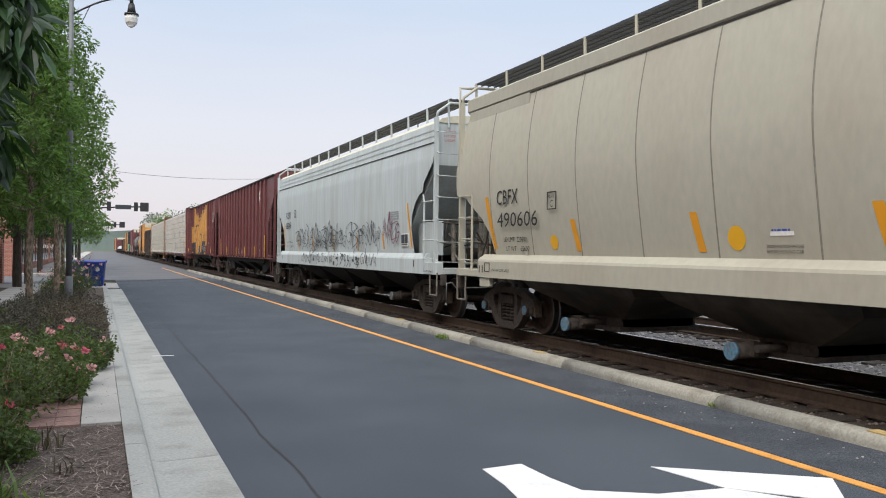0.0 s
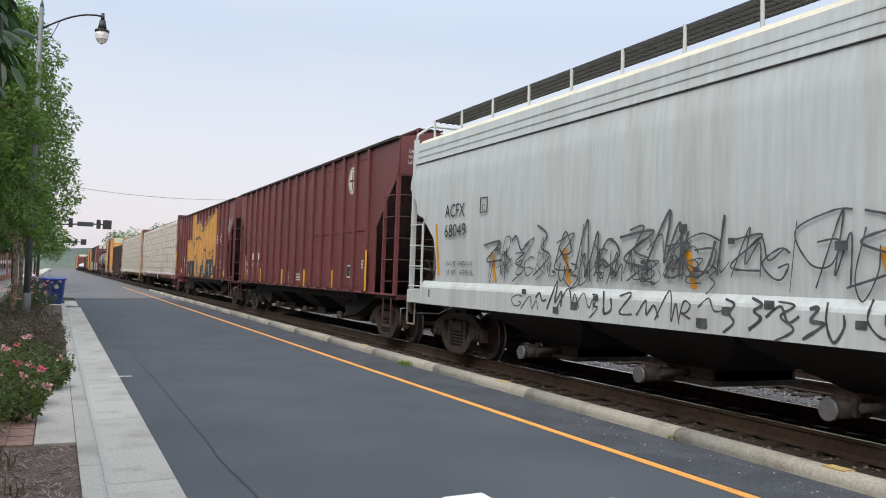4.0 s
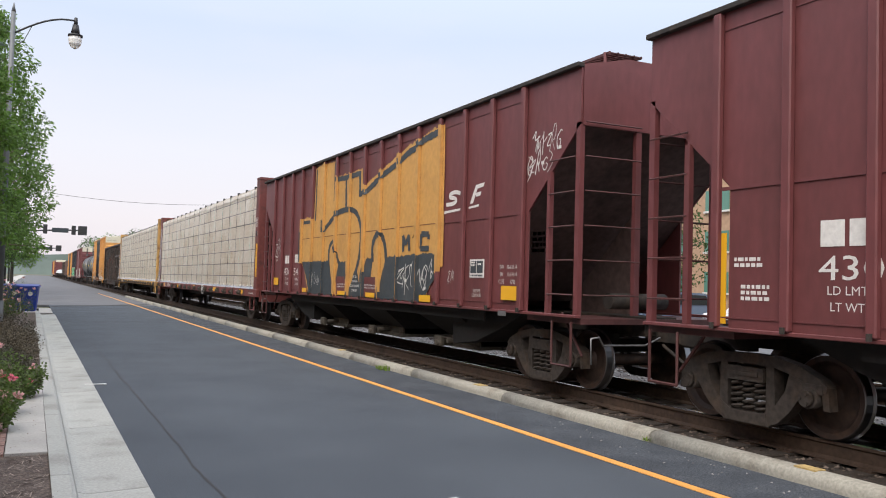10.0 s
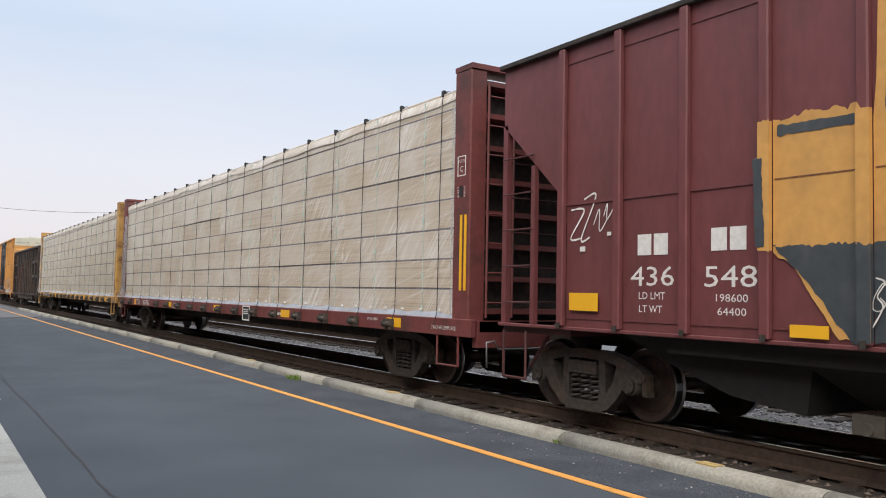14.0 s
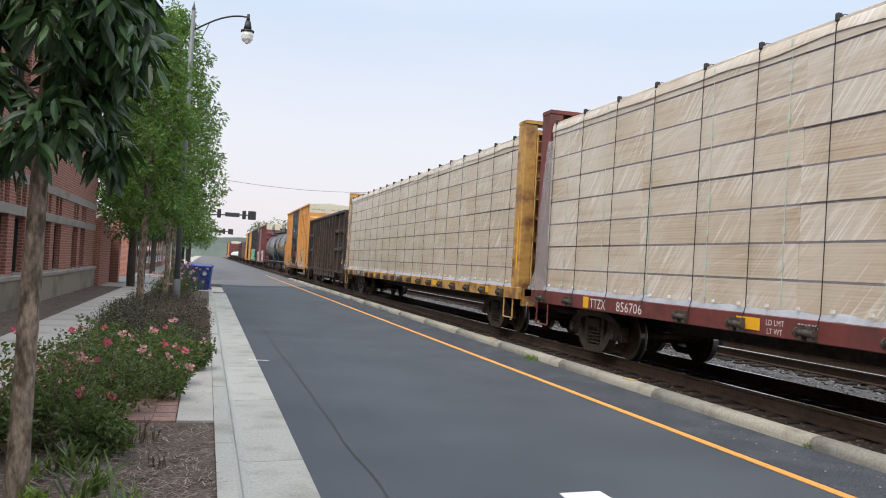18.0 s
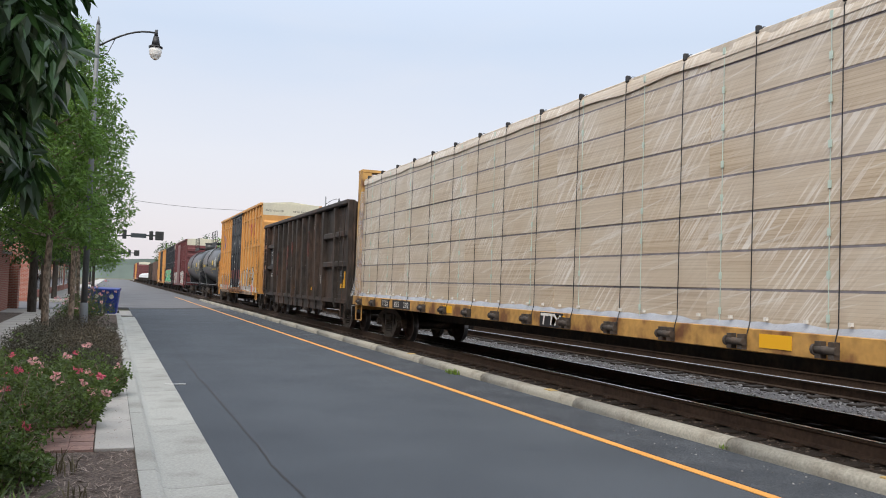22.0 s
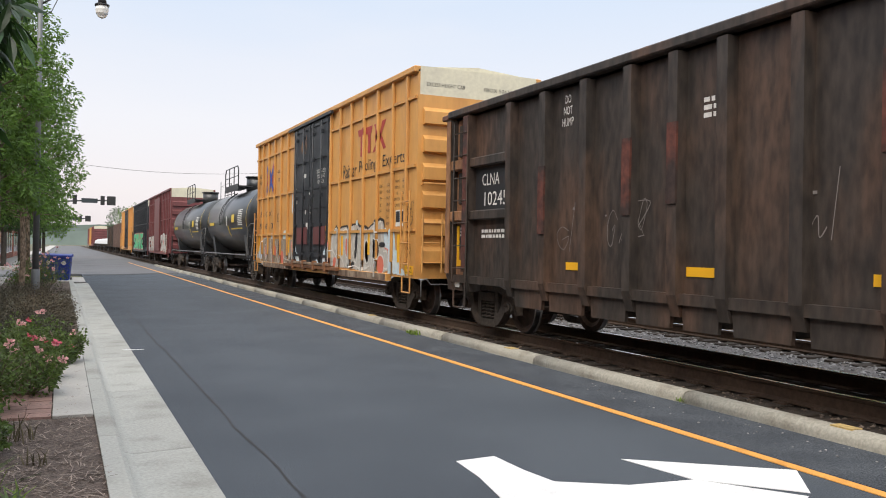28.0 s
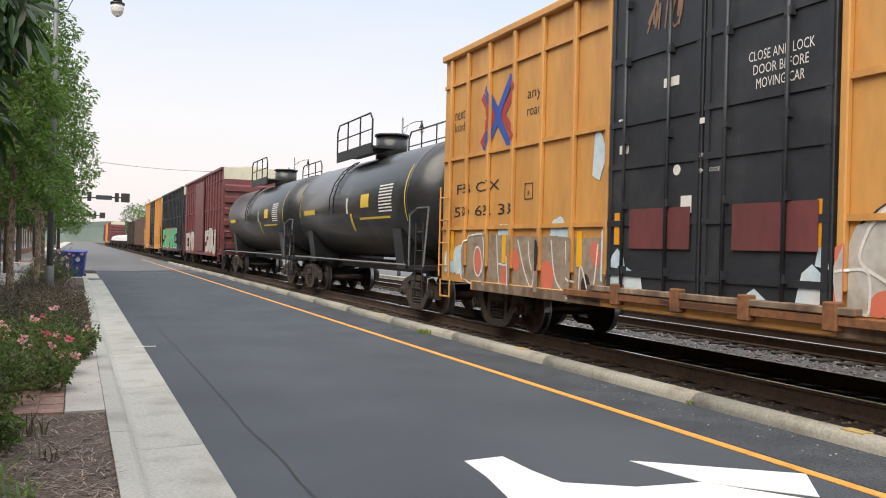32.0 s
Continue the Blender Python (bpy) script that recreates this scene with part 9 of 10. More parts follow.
def bubble_word(car, y0, y1, z0, z1, glyphs, x, seed, body=M_SILVER):
    '''Fat outlined letters: coral shadow, white rim, silver body, dark hollows.'''
    rnd = random.Random(seed)
    step = (y1 - y0) / len(glyphs)
    shapes = {
        "S": [(0.05, 0.95), (0.9, 1.0), (0.95, 0.72), (0.5, 0.74), (0.5, 0.6), (0.95, 0.5), (0.9, 0.05), (0.1, 0.0), (0.08, 0.25), (0.5, 0.28), (0.5, 0.4), (0.05, 0.5)],
        "O": [(0.2, 1.0), (0.8, 1.0), (0.98, 0.7), (0.95, 0.2), (0.75, 0.0), (0.25, 0.0), (0.02, 0.25), (0.05, 0.75)],
        "V": [(0.0, 1.0), (0.36, 1.0), (0.5, 0.45), (0.64, 1.0), (1.0, 1.0), (0.75, 0.05), (0.3, 0.0)],
        "E": [(0.05, 1.0), (0.95, 1.0), (0.92, 0.76), (0.45, 0.72), (0.45, 0.6), (0.85, 0.55), (0.8, 0.4), (0.45, 0.38), (0.5, 0.25), (0.98, 0.22), (0.9, 0.0), (0.1, 0.0)],
        "H": [(0.02, 1.0), (0.36, 1.0), (0.4, 0.62), (0.62, 0.62), (0.66, 1.0), (0.98, 1.0), (0.95, 0.0), (0.62, 0.0), (0.6, 0.36), (0.4, 0.36), (0.36, 0.0), (0.05, 0.0)],
        "U": [(0.0, 1.0), (0.34, 1.0), (0.36, 0.35), (0.62, 0.35), (0.66, 1.0), (1.0, 1.0), (0.95, 0.15), (0.75, 0.0), (0.22, 0.0), (0.04, 0.2)],
        "Y": [(0.0, 1.0), (0.34, 1.0), (0.5, 0.66), (0.68, 1.0), (1.0, 1.0), (0.68, 0.45), (0.62, 0.0), (0.34, 0.0), (0.32, 0.45)]}
    layers = {}
    for k, gl in enumerate(glyphs):
        top, bot = z1 + rnd.uniform(-0.06, 0.08), z0 + rnd.uniform(-0.04, 0.08)
        tilt = rnd.uniform(-0.1, 0.1)

        def place(grow, dy=0.0, dz=0.0):
            pts = []
            for a, b in shapes[gl]:
                a2, b2 = 0.5 + (a - 0.5) * (0.98 + grow), 0.5 + (b - 0.5) * (1 + grow * 0.6)
                pts.append((y1 - step * (k + a2) + dy - tilt * (b2 - 0.5), bot + (top - bot) * b2 + dz))
            return pts
        ln = len(shapes[gl])
        for key, m, grow, off, dy, dz in (("shadow", M_CORAL, 0.20, 0.000, -0.05, -0.05), ("edge", M_LETTER_B, 0.20, 0.004, 0, 0), ("rim", M_LETTER_W, 0.13, 0.008, 0, 0), ("body", body, 0.03, 0.012, 0, 0)):
            bm = bmesh.new()
            fill(bm, place(grow, dy, dz), x - off)
            part("graffiti_" + key, bm, m, car)
        if gl in "OSE":
            bm = bmesh.new()
            cy, cz = y1 - step * (k + 0.5), (top + bot) / 2
            fill(bm, [(cy + 0.12 * step * math.cos(q * 0.785), cz + 0.2 * (top - bot) * math.sin(q * 0.785)) for q in range(8)], x - 0.016)
            part("graffiti_hollow", bm, M_CORAL if gl == "O" else M_LETTER_B, car)


M_TANSILVER = material("brown_silver_graffiti", (0.30, 0.24, 0.18), 0.5, grain=0.2, scale=9, stain=(0.22, 0.16, 0.11), stain_scale=3)
# the silver piece beside the doors
SKY = [(6.45, 1.66), (6.37, 1.84), (5.96, 2.10), (5.66, 2.02), (5.40, 2.06), (4.99, 2.08), (4.67, 1.96), (4.55, 2.10), (4.05, 2.13), (3.80, 2.02), (3.49, 2.05), (3.2, 1.98), (2.98, 2.06), (2.57, 2.16), (2.31, 2.21), (2.05, 2.16)]
FOOT = [(1.95, 1.5), (1.72, 1.46), (1.69, 1.0), (2.1, 0.9), (2.26, 0.76), (2.6, 0.80), (2.8, 0.90), (4.6, 0.95), (6.5, 0.97), (6.58, 1.42)]
sprayed(yel, over_ribs, "graffiti_shadow", M_LETTER_B, [(y - 0.05, z + 0.06) for y, z in SKY] + FOOT, 0.002, "black graffiti shadow")
sprayed(yel, over_ribs, "graffiti_glow", M_CORAL, [(6.6, 1.0), (6.62, 1.62), (6.4, 1.7), (6.3, 1.0)], 0.004, "coral spray edge")
sprayed(yel, over_ribs, "graffiti_glow", M_CORAL, [(2.0, 1.06), (1.98, 1.55), (1.62, 1.48), (1.6, 1.0)], 0.004, "coral spray edge")
sprayed(yel, over_ribs, "graffiti_body", M_SILVER, SKY + FOOT, 0.006, "silver graffiti letters", rough=0.03)
for cy, cz, ry, rz, lean, m in ((4.93, 1.53, 0.10, 0.24, 0.1, M_CORAL), (4.10, 1.62, 0.12, 0.42, -0.2, M_LETTER_B), (3.24, 1.42, 0.15, 0.28, 0.1, M_LETTER_B), (3.27, 1.42, 0.10, 0.24, 0.1, M_CORAL),
                                (2.50, 1.50, 0.17, 0.24, 0.1, M_LETTER_B), (2.55, 1.50, 0.12, 0.20, 0.1, M_CORAL), (2.22, 1.10, 0.25, 0.23, 0.0, M_CORAL), (5.78, 1.62, 0.12, 0.12, 0.3, M_LETTER_B),
                                (6.05, 1.10, 0.15, 0.14, -0.4, M_CORAL), (4.42, 1.05, 0.16, 0.10, -0.6, M_LETTER_B), (2.12, 1.60, 0.22, 0.07, 0.0, M_LETTER_B), (3.66, 1.35, 0.05, 0.3, 0.1, M_TANSILVER)):
    sprayed(yel, over_ribs, "graffiti_hollow", m, lens(cy, cz, ry, rz, lean), 0.010)
for knots, w, shut in ((((6.21, 1.84), (5.96, 2.06), (5.72, 1.97), (5.70, 1.68), (5.93, 1.5), (5.57, 1.31), (5.23, 1.14), (5.15, 0.97)), 0.035, False), (((6.21, 1.84), (6.3, 1.52), (5.97, 1.3), (5.66, 1.06), (5.91, 0.98)), 0.035, False),
                       (((6.56, 1.40), (6.22, 1.41), (6.19, 1.02), (6.3, 1.0)), 0.03, False), (((5.36, 1.95), (4.99, 2.03), (4.75, 1.87), (4.78, 1.37), (5.0, 1.0)), 0.035, False), (lens(4.93, 1.53, 0.13, 0.28, 0.1), 0.03, True),
                       (((4.55, 2.06), (4.48, 1.58), (4.13, 1.12), (3.98, 1.58), (3.96, 2.08)), 0.035, False), (((4.32, 2.05), (4.28, 1.7), (4.16, 1.4)), 0.03, False), (((3.72, 2.0), (3.78, 1.4), (3.6, 1.02), (3.0, 1.05)), 0.03, False),
                       (lens(3.24, 1.42, 0.17, 0.30, 0.1), 0.032, True), (((2.92, 1.0), (2.80, 1.42), (2.86, 1.93), (2.57, 2.1), (2.47, 1.92), (2.1, 1.98)), 0.035, False), (lens(2.50, 1.50, 0.19, 0.26, 0.1), 0.03, True),
                       (lens(2.22, 1.10, 0.28, 0.26, 0.0), 0.035, True), (((2.0, 1.44), (1.76, 1.42), (1.74, 1.05), (2.0, 1.05)), 0.035, False), (((4.7, 0.98), (4.2, 1.04), (3.6, 0.95), (3.2, 1.0)), 0.03, False), (((2.4, 2.12), (2.2, 2.15), (2.1, 1.7)), 0.03, False)):
    brushed(yel, over_ribs, "graffiti_outline", M_LETTER_W, knots, w, 0.014, shut=shut)
# the brown-silver piece beyond the doors
sprayed(yel, over_ribs, "graffiti_body", M_TANSILVER, [(15.62, 1.5), (15.4, 1.83), (14.8, 1.85), (14.3, 1.8), (13.4, 1.78), (12.7, 1.76), (12.2, 1.78), (11.5, 1.74), (10.75, 1.74), (10.72, 0.88), (11.0, 0.76), (11.45, 0.74), (12.5, 0.84), (14.0, 0.82), (15.5, 0.88)], 0.006, "brown-silver graffiti letters")
for cy, cz, ry, rz, lean, m in ((14.97, 1.30, 0.15, 0.25, 0.1, M_CORAL), (13.45, 1.35, 0.16, 0.2, 0.2, M_CORAL), (12.35, 1.12, 0.22, 0.26, 0.1, M_CORAL), (13.9, 1.05, 0.1, 0.2, 0.1, M_CORAL), (12.62, 1.45, 0.08, 0.28, 0.0, M_LETTER_B), (11.2, 1.0, 0.12, 0.2, 0.0, M_LETTER_B), (10.95, 1.5, 0.14, 0.2, 0.2, M_CORAL)):
    sprayed(yel, over_ribs, "graffiti_hollow", m, lens(cy, cz, ry, rz, lean), 0.010)
for knots, shut in ((((15.43, 1.79), (15.66, 1.36), (15.48, 0.92), (14.85, 0.88), (14.59, 1.24), (14.66, 1.79)), True), (lens(14.97, 1.30, 0.17, 0.28, 0.1), True), (((14.19, 1.80), (14.12, 1.2), (14.03, 0.86)), False), (((13.75, 1.76), (13.71, 1.3), (14.1, 1.28)), False), (((13.66, 1.5), (13.6, 0.9)), False),
                    (((13.38, 1.72), (13.09, 1.14), (12.83, 0.94), (12.71, 1.72)), False), (((12.24, 1.72), (12.05, 1.05), (11.45, 0.80), (11.34, 1.31), (11.04, 0.84), (10.88, 1.66)), False), (((13.0, 1.7), (12.95, 1.4), (12.86, 1.2)), False), (((11.8, 1.7), (11.72, 1.2), (11.5, 1.05)), False)):
    brushed(yel, over_ribs, "graffiti_outline", M_LETTER_W, knots, 0.035, 0.014, shut=shut)
# pale blue overspray
for poly in ([(1.66, 1.80), (1.45, 1.98), (1.28, 1.86), (1.22, 1.5), (0.98, 1.42), (0.86, 1.1), (0.72, 1.02), (0.5, 1.0), (0.42, 0.9), (1.6, 0.92)], [(2.06, 1.96), (1.9, 2.0), (1.72, 1.78), (1.7, 1.42), (2.04, 1.5)], [(10.66, 1.1), (11.3, 1.0), (11.2, 1.4), (10.9, 1.5), (10.66, 1.9)],
             [(15.62, 1.0), (16.5, 1.05), (16.4, 1.45), (15.8, 1.6), (15.62, 1.45)], [(11.7, 1.74), (12.3, 1.76), (12.25, 2.0), (12.0, 2.1), (11.75, 1.95)], [(13.7, 1.78), (14.2, 1.80), (14.1, 2.0), (13.8, 1.98)], [(10.7, 3.0), (10.95, 3.4), (11.05, 3.35), (11.1, 2.7), (10.9, 2.6)], [(4.2, 2.08), (4.0, 2.1), (4.05, 2.28), (4.15, 2.25)]):
    sprayed(yel, over_ribs, "overspray", M_SKYBLUE, poly, 0.003, "pale blue overspray", 0.6, 3.6, 0.04)
for y0, y1, z0, z1 in ((9.7, 10.5, 1.02, 1.3), (10.1, 10.5, 1.3, 1.55), (6.62, 7.05, 1.02, 1.42), (6.62, 6.8, 1.42, 1.9), (7.4, 7.9, 1.02, 1.12)):
    bm = bmesh.new()
    fill(bm, [(y0, z0), (y1, z0 + 0.03), (y1 - 0.08, z1 - 0.05), ((y0 + y1) / 2, z1 + 0.05), (y0 + 0.05, z1 - 0.08)], -1.607)
    part("overspray", bm, M_SKYBLUE, yel, "pale blue overspray on the door")
part("door_threshold", boxed(-1.715, -1.60, 6.2, 10.9, 0.97, 1.05, bevel=0.01), M_SILLDIRT, yel, "rust-streaked door threshold")
for y in (6.5, 7.7, 8.9, 10.2):
    part("track_bracket", boxed(-1.73, -1.60, y - 0.09, y + 0.09, 0.80, 1.10, bevel=0.015), M_RUST, yel)
bars(yel, 2, 10.35, 3.4, 0.14, 0.03, M_LETTER_W, -1.606), bars(yel, 1, 9.0, 1.72, 0.1, 0.16, M_LETTER_W, -1.63)
bm = bmesh.new()
tube(bm, (-1.607, 9.05, 2.62), (-1.60, 9.05, 2.62), 0.07, n=16)
part("round_mark", bm, M_LETTER_W, yel)
scrawl(yel, 0.25, 0.6, 1.2, 1.7, -1.53, M_LETTER_B, 0.02, 2, 63), scrawl(yel, 0.25, 0.6, 2.0, 2.5, -1.53, M_LETTER_B, 0.015, 2, 64)
plate(yel, "notice_plate", 0.12, 0.62, 0.94, 1.14, M_AMBER, -1.525, "yellow notice plate on the corner post")
words(yel, "THIS CAR", 0.37, 1.09, 0.05, M_LETTER_B, -1.533, 0.3), words(yel, "EXCESS HEIGHT", 0.37, 1.0, 0.05, M_LETTER_B, -1.533, 0.42)
grab(yel, M_YCAR, [(-1.4, -0.02, 2.95), (-1.4, -0.15, 2.98), (0.3, -0.15, 2.98), (0.3, -0.02, 2.95)], 0.02)
for z, w in ((4.35, 0.6), (4.25, 0.7), (3.85, 0.6), (3.75, 0.6), (3.3, 0.7), (3.2, 0.6)):
    part("lettering", boxed(0.2 - w, 0.2, -0.1, -0.093, z, z + 0.035), M_LETTER_B, yel)
part("sill_face", boxed(-1.608, -1.601, 1.7, 6.5, 0.75, 0.91), M_SILLDIRT, yel, "grey-brown oversprayed sill"), part("sill_face", boxed(-1.608, -1.601, 10.7, LX - 1.7, 0.75, 0.91), M_SILLDIRT, yel, "grey-brown oversprayed sill")
words(yel, "EXCESS HEIGHT CAR", -0.95, 5.15, 0.09, M_LETTER_B, 0, 0.95).matrix_basis = Matrix.Translation((-0.85, -0.003, 5.2)) @ END
words(yel, "FBOX 506233", 0.6, 5.15, 0.09, M_LETTER_B, 0, 0.8).matrix_basis = Matrix.Translation((0.5, -0.003, 5.2)) @ END

# ------------------------------------------------------------------ tank cars
def tank_car(c0, L, label):
    car = stock("tank_car", label, c0, L, 1.35)
    r, zc = 1.50, 2.72
    n = 40
    bm = bmesh.new()
    ys = [(0.35, 0.02), (0.37, 0.45), (0.45, 0.9), (0.62, 1.22), (0.85, 1.42), (1.1, r), (L / 2, r)]
    ys = ys + [(L - y, q) for y, q in ys[-2::-1]]
    sheet(bm, [[(q * math.sin(6.28318 * k / n), y, zc + q * math.cos(6.28318 * k / n)) for k in range(n + 1)] for y, q in ys], smooth=True)
    bmesh.ops.remove_doubles(bm, verts=bm.verts, dist=0.001)
    bmesh.ops.recalc_face_normals(bm, faces=bm.faces)
    part("tank", bm, M_TANK, car)
    for y in (1.12, L - 1.12):
        bm = bmesh.new()
        sheet(bm, [[((r + q) * math.sin(6.28318 * k / n), y + d, zc + (r + q) * math.cos(6.28318 * k / n)) for k in range(n + 1)] for d, q in ((-0.03, 0.0), (-0.02, 0.012), (0.02, 0.012), (0.03, 0.0))])
        part("weld_band", bm, M_TANK, car)
    for y0, y1 in ((0.0, 2.6), (L - 2.6, L)):
        part("stub_sill", boxed(-0.35, 0.35, y0, y1, 0.8, 1.3), M_UNDER, car)
        part("end_deck", boxed(-1.5, 1.5, y0 if y0 == 0 else L - 0.9, 0.9 if y0 == 0 else L, 1.02, 1.12), M_BLACK, car)
    for y in (2.2, L - 2.2):
        bm = bmesh.new()
        prism_y(bm, [(-1.2, 1.0), (-1.35, 2.0), (-1.0, 1.6), (0, 1.3), (1.0, 1.6), (1.35, 2.0), (1.2, 1.0)], y - 0.3, y + 0.3)
        part("saddle", bm, M_TANK, car)
    m = L / 2
    bm = bmesh.new()
    tube(bm, (0, m, zc + r - 0.1), (0, m, zc + r + 0.62), 0.48, n=18)
    tube(bm, (0, m, zc + r + 0.62), (0, m, zc + r + 0.68), 0.53, n=18)
    part("dome", bm, M_TANK, car)
    bm = bmesh.new()
    box(bm, -1.2, -0.5, m - 1.7, m + 1.7, zc + r + 0.06, zc + r + 0.12), box(bm, 0.5, 1.2, m - 1.7, m + 1.7, zc + r + 0.06, zc + r + 0.12)
    box(bm, -1.22, -1.18, m - 1.7, m + 1.7, zc + r - 0.1, zc + r + 0.2)
    part("platform", bm, M_BLACK, car)
    bm = bmesh.new()
    zp = zc + r + 0.12
    for x in (-1.2, 1.2):
        pipe(bm, [Vector((x, m - 1.7, zp)), Vector((x, m - 1.7, zp + 0.72)), Vector((x, m - 1.5, zp + 0.92)), Vector((x, m + 1.5, zp + 0.92)), Vector((x, m + 1.7, zp + 0.72)), Vector((x, m + 1.7, zp))], 0.028, 5)
        for d in (-0.6, 0.6):
            tube(bm, (x, m + d, zp), (x, m + d, zp + 0.92), 0.024, n=5)
        tube(bm, (x, m - 1.7, zp + 0.46), (x, m + 1.7, zp + 0.46), 0.02, n=5)
    part("platform_rail", bm, M_BLACK, car)
    bm = bmesh.new()
    for dy in (-0.22, 0.22):
        pipe(bm, [Vector(((r + 0.07) * -math.sin(a), m + 1.0 + dy, zc + (r + 0.07) * math.cos(a))) for a in (0.5, 0.8, 1.1, 1.4, 1.7)], 0.018, 5)
    climb = part("tank_ladder", bm, M_BLACK, car)
    for a in [0.5 + 0.13 * k for k in range(10)]:
        bm = bmesh.new()
        tube(bm, ((r + 0.07) * -math.sin(a), m + 0.78, zc + (r + 0.07) * math.cos(a)), ((r + 0.07) * -math.sin(a), m + 1.22, zc + (r + 0.07) * math.cos(a)), 0.013, n=5)
        part("rung", bm, M_BLACK, climb)
    bm = bmesh.new()
    pipe(bm, [Vector((-1.5, 0.9, 1.1)), Vector((-1.5, 0.9, 2.3)), Vector((-1.4, 0.7, 2.45)), Vector((-1.4, 0.0, 2.45)), Vector((-1.5, 0.0, 1.1))], 0.025, 5)
    pipe(bm, [Vector((-1.55, 1.0, 1.12)), Vector((-1.55, L - 1.0, 1.12))], 0.03, 5)
    part("side_handrail", bm, M_STEEL, car)
    for y, d in ((0.05, 1), (L - 0.05, -1)):
        ladder(car, M_BLACK, (-1.5, y), (-1.5, y + d * 0.45), 0.4, 2.1, 4)
        pass

    def on_tank(name, y0, y1, a0, a1, mat, lab):
        bm2 = bmesh.new()
        sheet(bm2, [[(-(r + 0.006) * math.sin(a0 + (a1 - a0) * k / 6), y, zc + (r + 0.006) * math.cos(a0 + (a1 - a0) * k / 6)) for k in range(7)] for y in (y0, y1)])
        part(name, bm2, mat, car, lab)
    on_tank("stripe", 1.25, 1.31, 1.0, 1.95, M_LETTER_Y, "yellow edge stripe")
    on_tank("stripe", L - 1.35, L - 1.29, 1.2, 1.75, M_LETTER_Y, "yellow edge stripe")
    on_tank("yellow_panel", 4.0, 4.7, 1.42, 1.66, M_LETTER_Y, "yellow warning panel")
    for k in range(9):
        on_tank("data_rows", 2.2, 3.2, 1.30 + k * 0.055, 1.325 + k * 0.055, M_LETTER_W, "white data rows")
    on_tank("yellow_strip", 5.55, 5.75, 1.75, 2.1, M_LETTER_Y, "slanting yellow strip")
    on_tank("white_strip", 5.9, 6.05, 1.45, 1.75, M_LETTER_W, "white strip")
    on_tank("letters_bar", L - 3.3, L - 1.9, 1.60, 1.70, M_LETTER_Y, "yellow lettering as a plain bar")
    on_tank("letters_bar", 2.4, 4.9, 1.84, 1.88, M_LETTER_Y, "small yellow lettering bar")
    return car


tank_car(162.6, 12.85, "glossy black tank car with a railed dome platform")
tank_car(175.6, 14.9, "grimy black tank car with a railed dome platform")

# ------------------------------------------------------------------ cars farther back
red_box = boxcar(191.3, 16.7, M_BROWN, "dark red boxcar with a pale roof band and silver graffiti", None, [0.6 + 1.05 * k for k in range(15)], 6, 10)
part("door", boxed(-1.66, -1.60, 6.4, 10.2, 0.98, 5.2), M_BROWN, red_box, "dark red sliding door")
bubble_word(red_box, 1.5, 5.5, 0.95, 2.2, "SOU", -1.606, 71), bubble_word(red_box, 10.8, 15.0, 0.95, 2.1, "EYO", -1.606, 72)
blk_box = boxcar(209.5, 16.4, M_DOOR, "black boxcar with bright green graffiti", None, [0.6 + 1.05 * k for k in range(15)], 6, 10)
part("end_stripe", boxed(-1.615, -1.60, 4.0, 12.0, 1.9, 2.6), M_LETTER_R, blk_box, "red spray patch")
bubble_word(blk_box, 3.0, 14.0, 1.0, 2.5, "SOVE", -1.606, 73, M_GREEN)
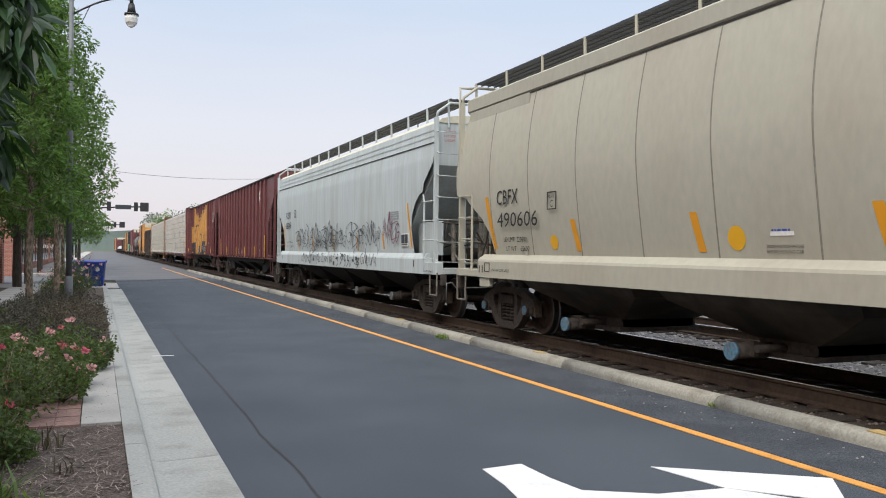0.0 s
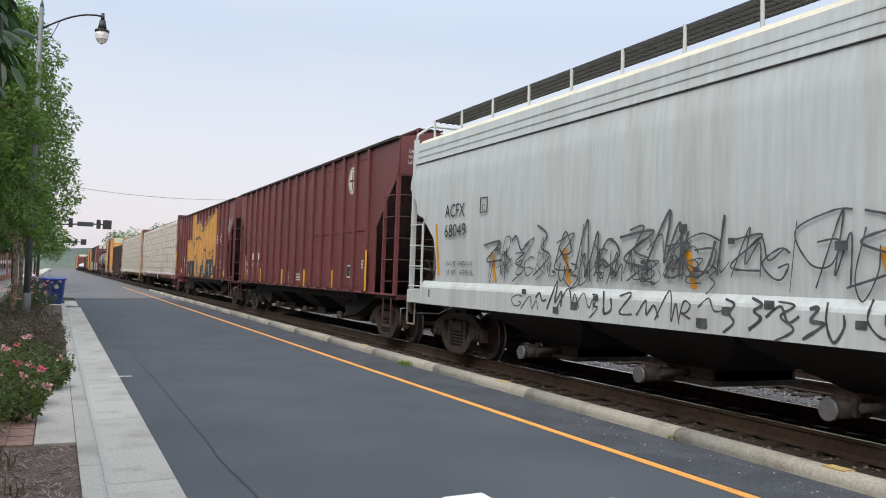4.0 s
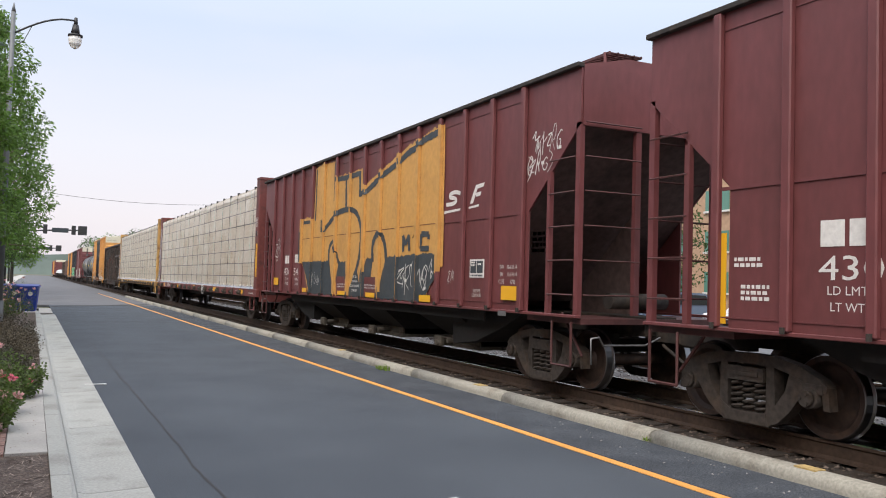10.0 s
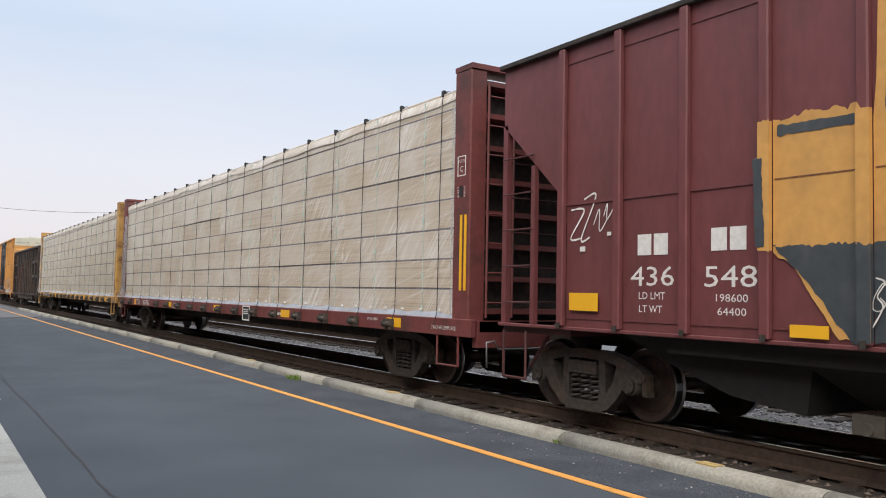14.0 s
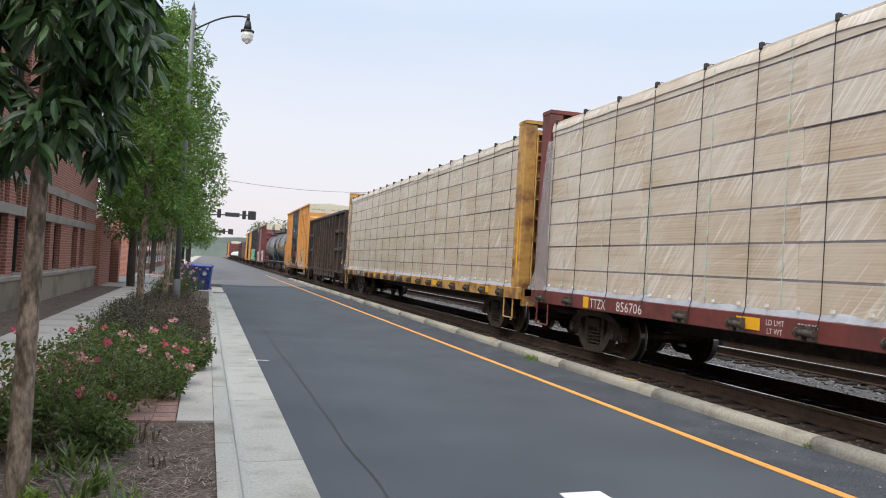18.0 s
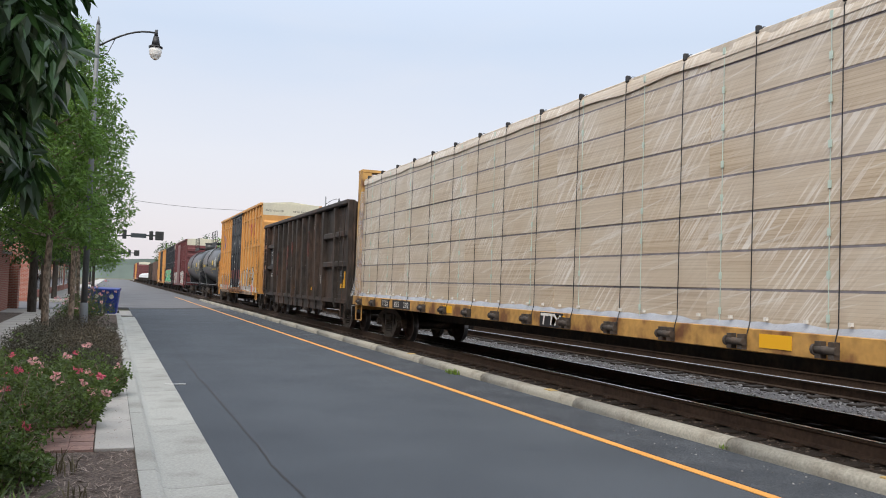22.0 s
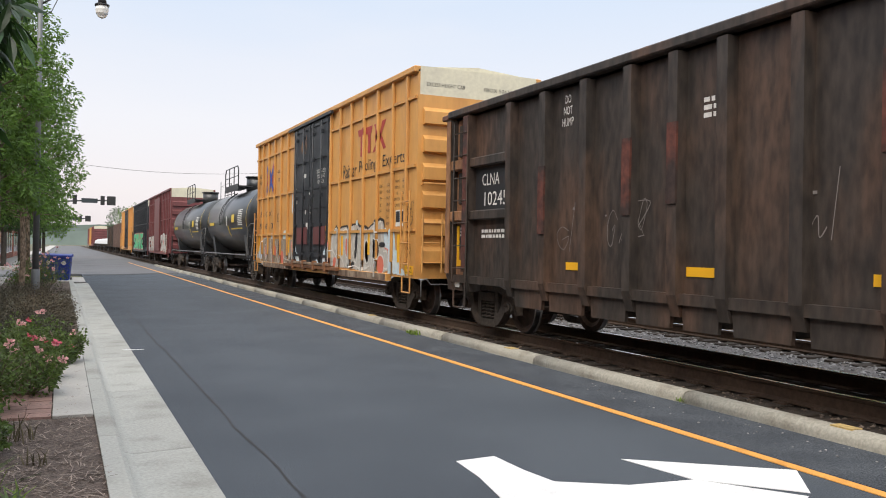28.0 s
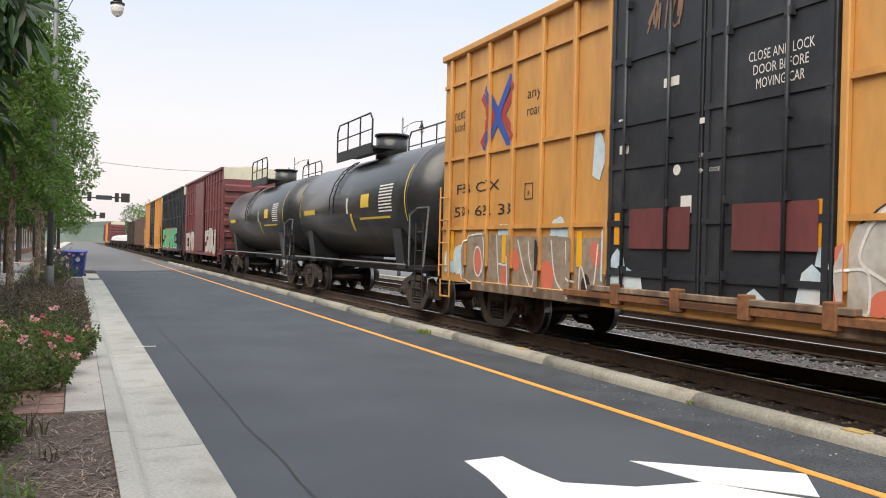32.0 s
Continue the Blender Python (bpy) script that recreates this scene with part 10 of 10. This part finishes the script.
boxcar(227.0, 18.8, M_YCAR, "yellow boxcar with dark doors", M_DOOR, [0.6 + 1.05 * k for k in range(6)] + [11.6 + 1.05 * k for k in range(7)], 7, 11)
M_GREYB = material("grey_brown_steel", (0.13, 0.085, 0.07), 0.6, grain=0.2, scale=6)


def open_gondola(c0, L, h, mat, load, label):
    car = stock("gondola", label, c0, L, 1.6)
    part("body", boxed(-1.55, 1.55, 0.0, L, 0.95, h), mat, car)
    for k in range(12):
        y = 0.4 + (L - 0.8) * k / 11
        part("post", boxed(-1.63, -1.55, y - 0.06, y + 0.06, 0.95, h), mat, car)
    if load:
        for k in range(4):
            bm = bmesh.new()
            a, b = L * (k + 0.1) / 4, L * (k + 0.9) / 4
            prism_y(bm, [(-1.4, h), (-1.25, h + 0.7), (-0.6, h + 1.05), (0.6, h + 1.05), (1.25, h + 0.7), (1.4, h)], a, b)
            part("covered_load", bm, load, car, "white covered load")
    return car


open_gondola(246.8, 16.8, 4.2, M_GREYB, None, "grey-brown high-sided gondola car")
open_gondola(264.6, 16.8, 4.1, M_GON, None, "dark high-sided gondola car")
for k in range(4):
    open_gondola(282.3 + k * 17.2, 16.3, 1.35, M_UNDER, M_TARP, "low flatcar with white covered loads")
boxcar(352, 16.7, M_BROWN, "red boxcar far down the train", None, [0.6 + 1.05 * k for k in range(15)], 6, 10)
boxcar(369.6, 16.7, M_YCAR, "yellow boxcar far down the train", None, [0.6 + 1.05 * k for k in range(15)], 6, 10)
boxcar(387.2, 16.7, M_BROWN, "red boxcar at the end of the train", None, [0.6 + 1.05 * k for k in range(15)], 6, 10)


# ------------------------------------------------------------------ movement
def rolled(t):
    for (t0, a), (t1, b) in zip(ADVANCE, ADVANCE[1:]):
        if t <= t1:
            return a + (b - a) * (t - t0) / (t1 - t0)
    return ADVANCE[-1][1]


def motions():
    for car, c0 in CARS:
        walk(car, [(t, pose(XC, c0 - s, ZR)) for t, s in ADVANCE])
    steps = [4 * k / 30 for k in range(241)]
    for wheel, d in WHEELS[:40]:
        walk(wheel, [(t, pose(0, d, 0.457, math.degrees(rolled(t) / 0.457))) for t in steps])


motions()
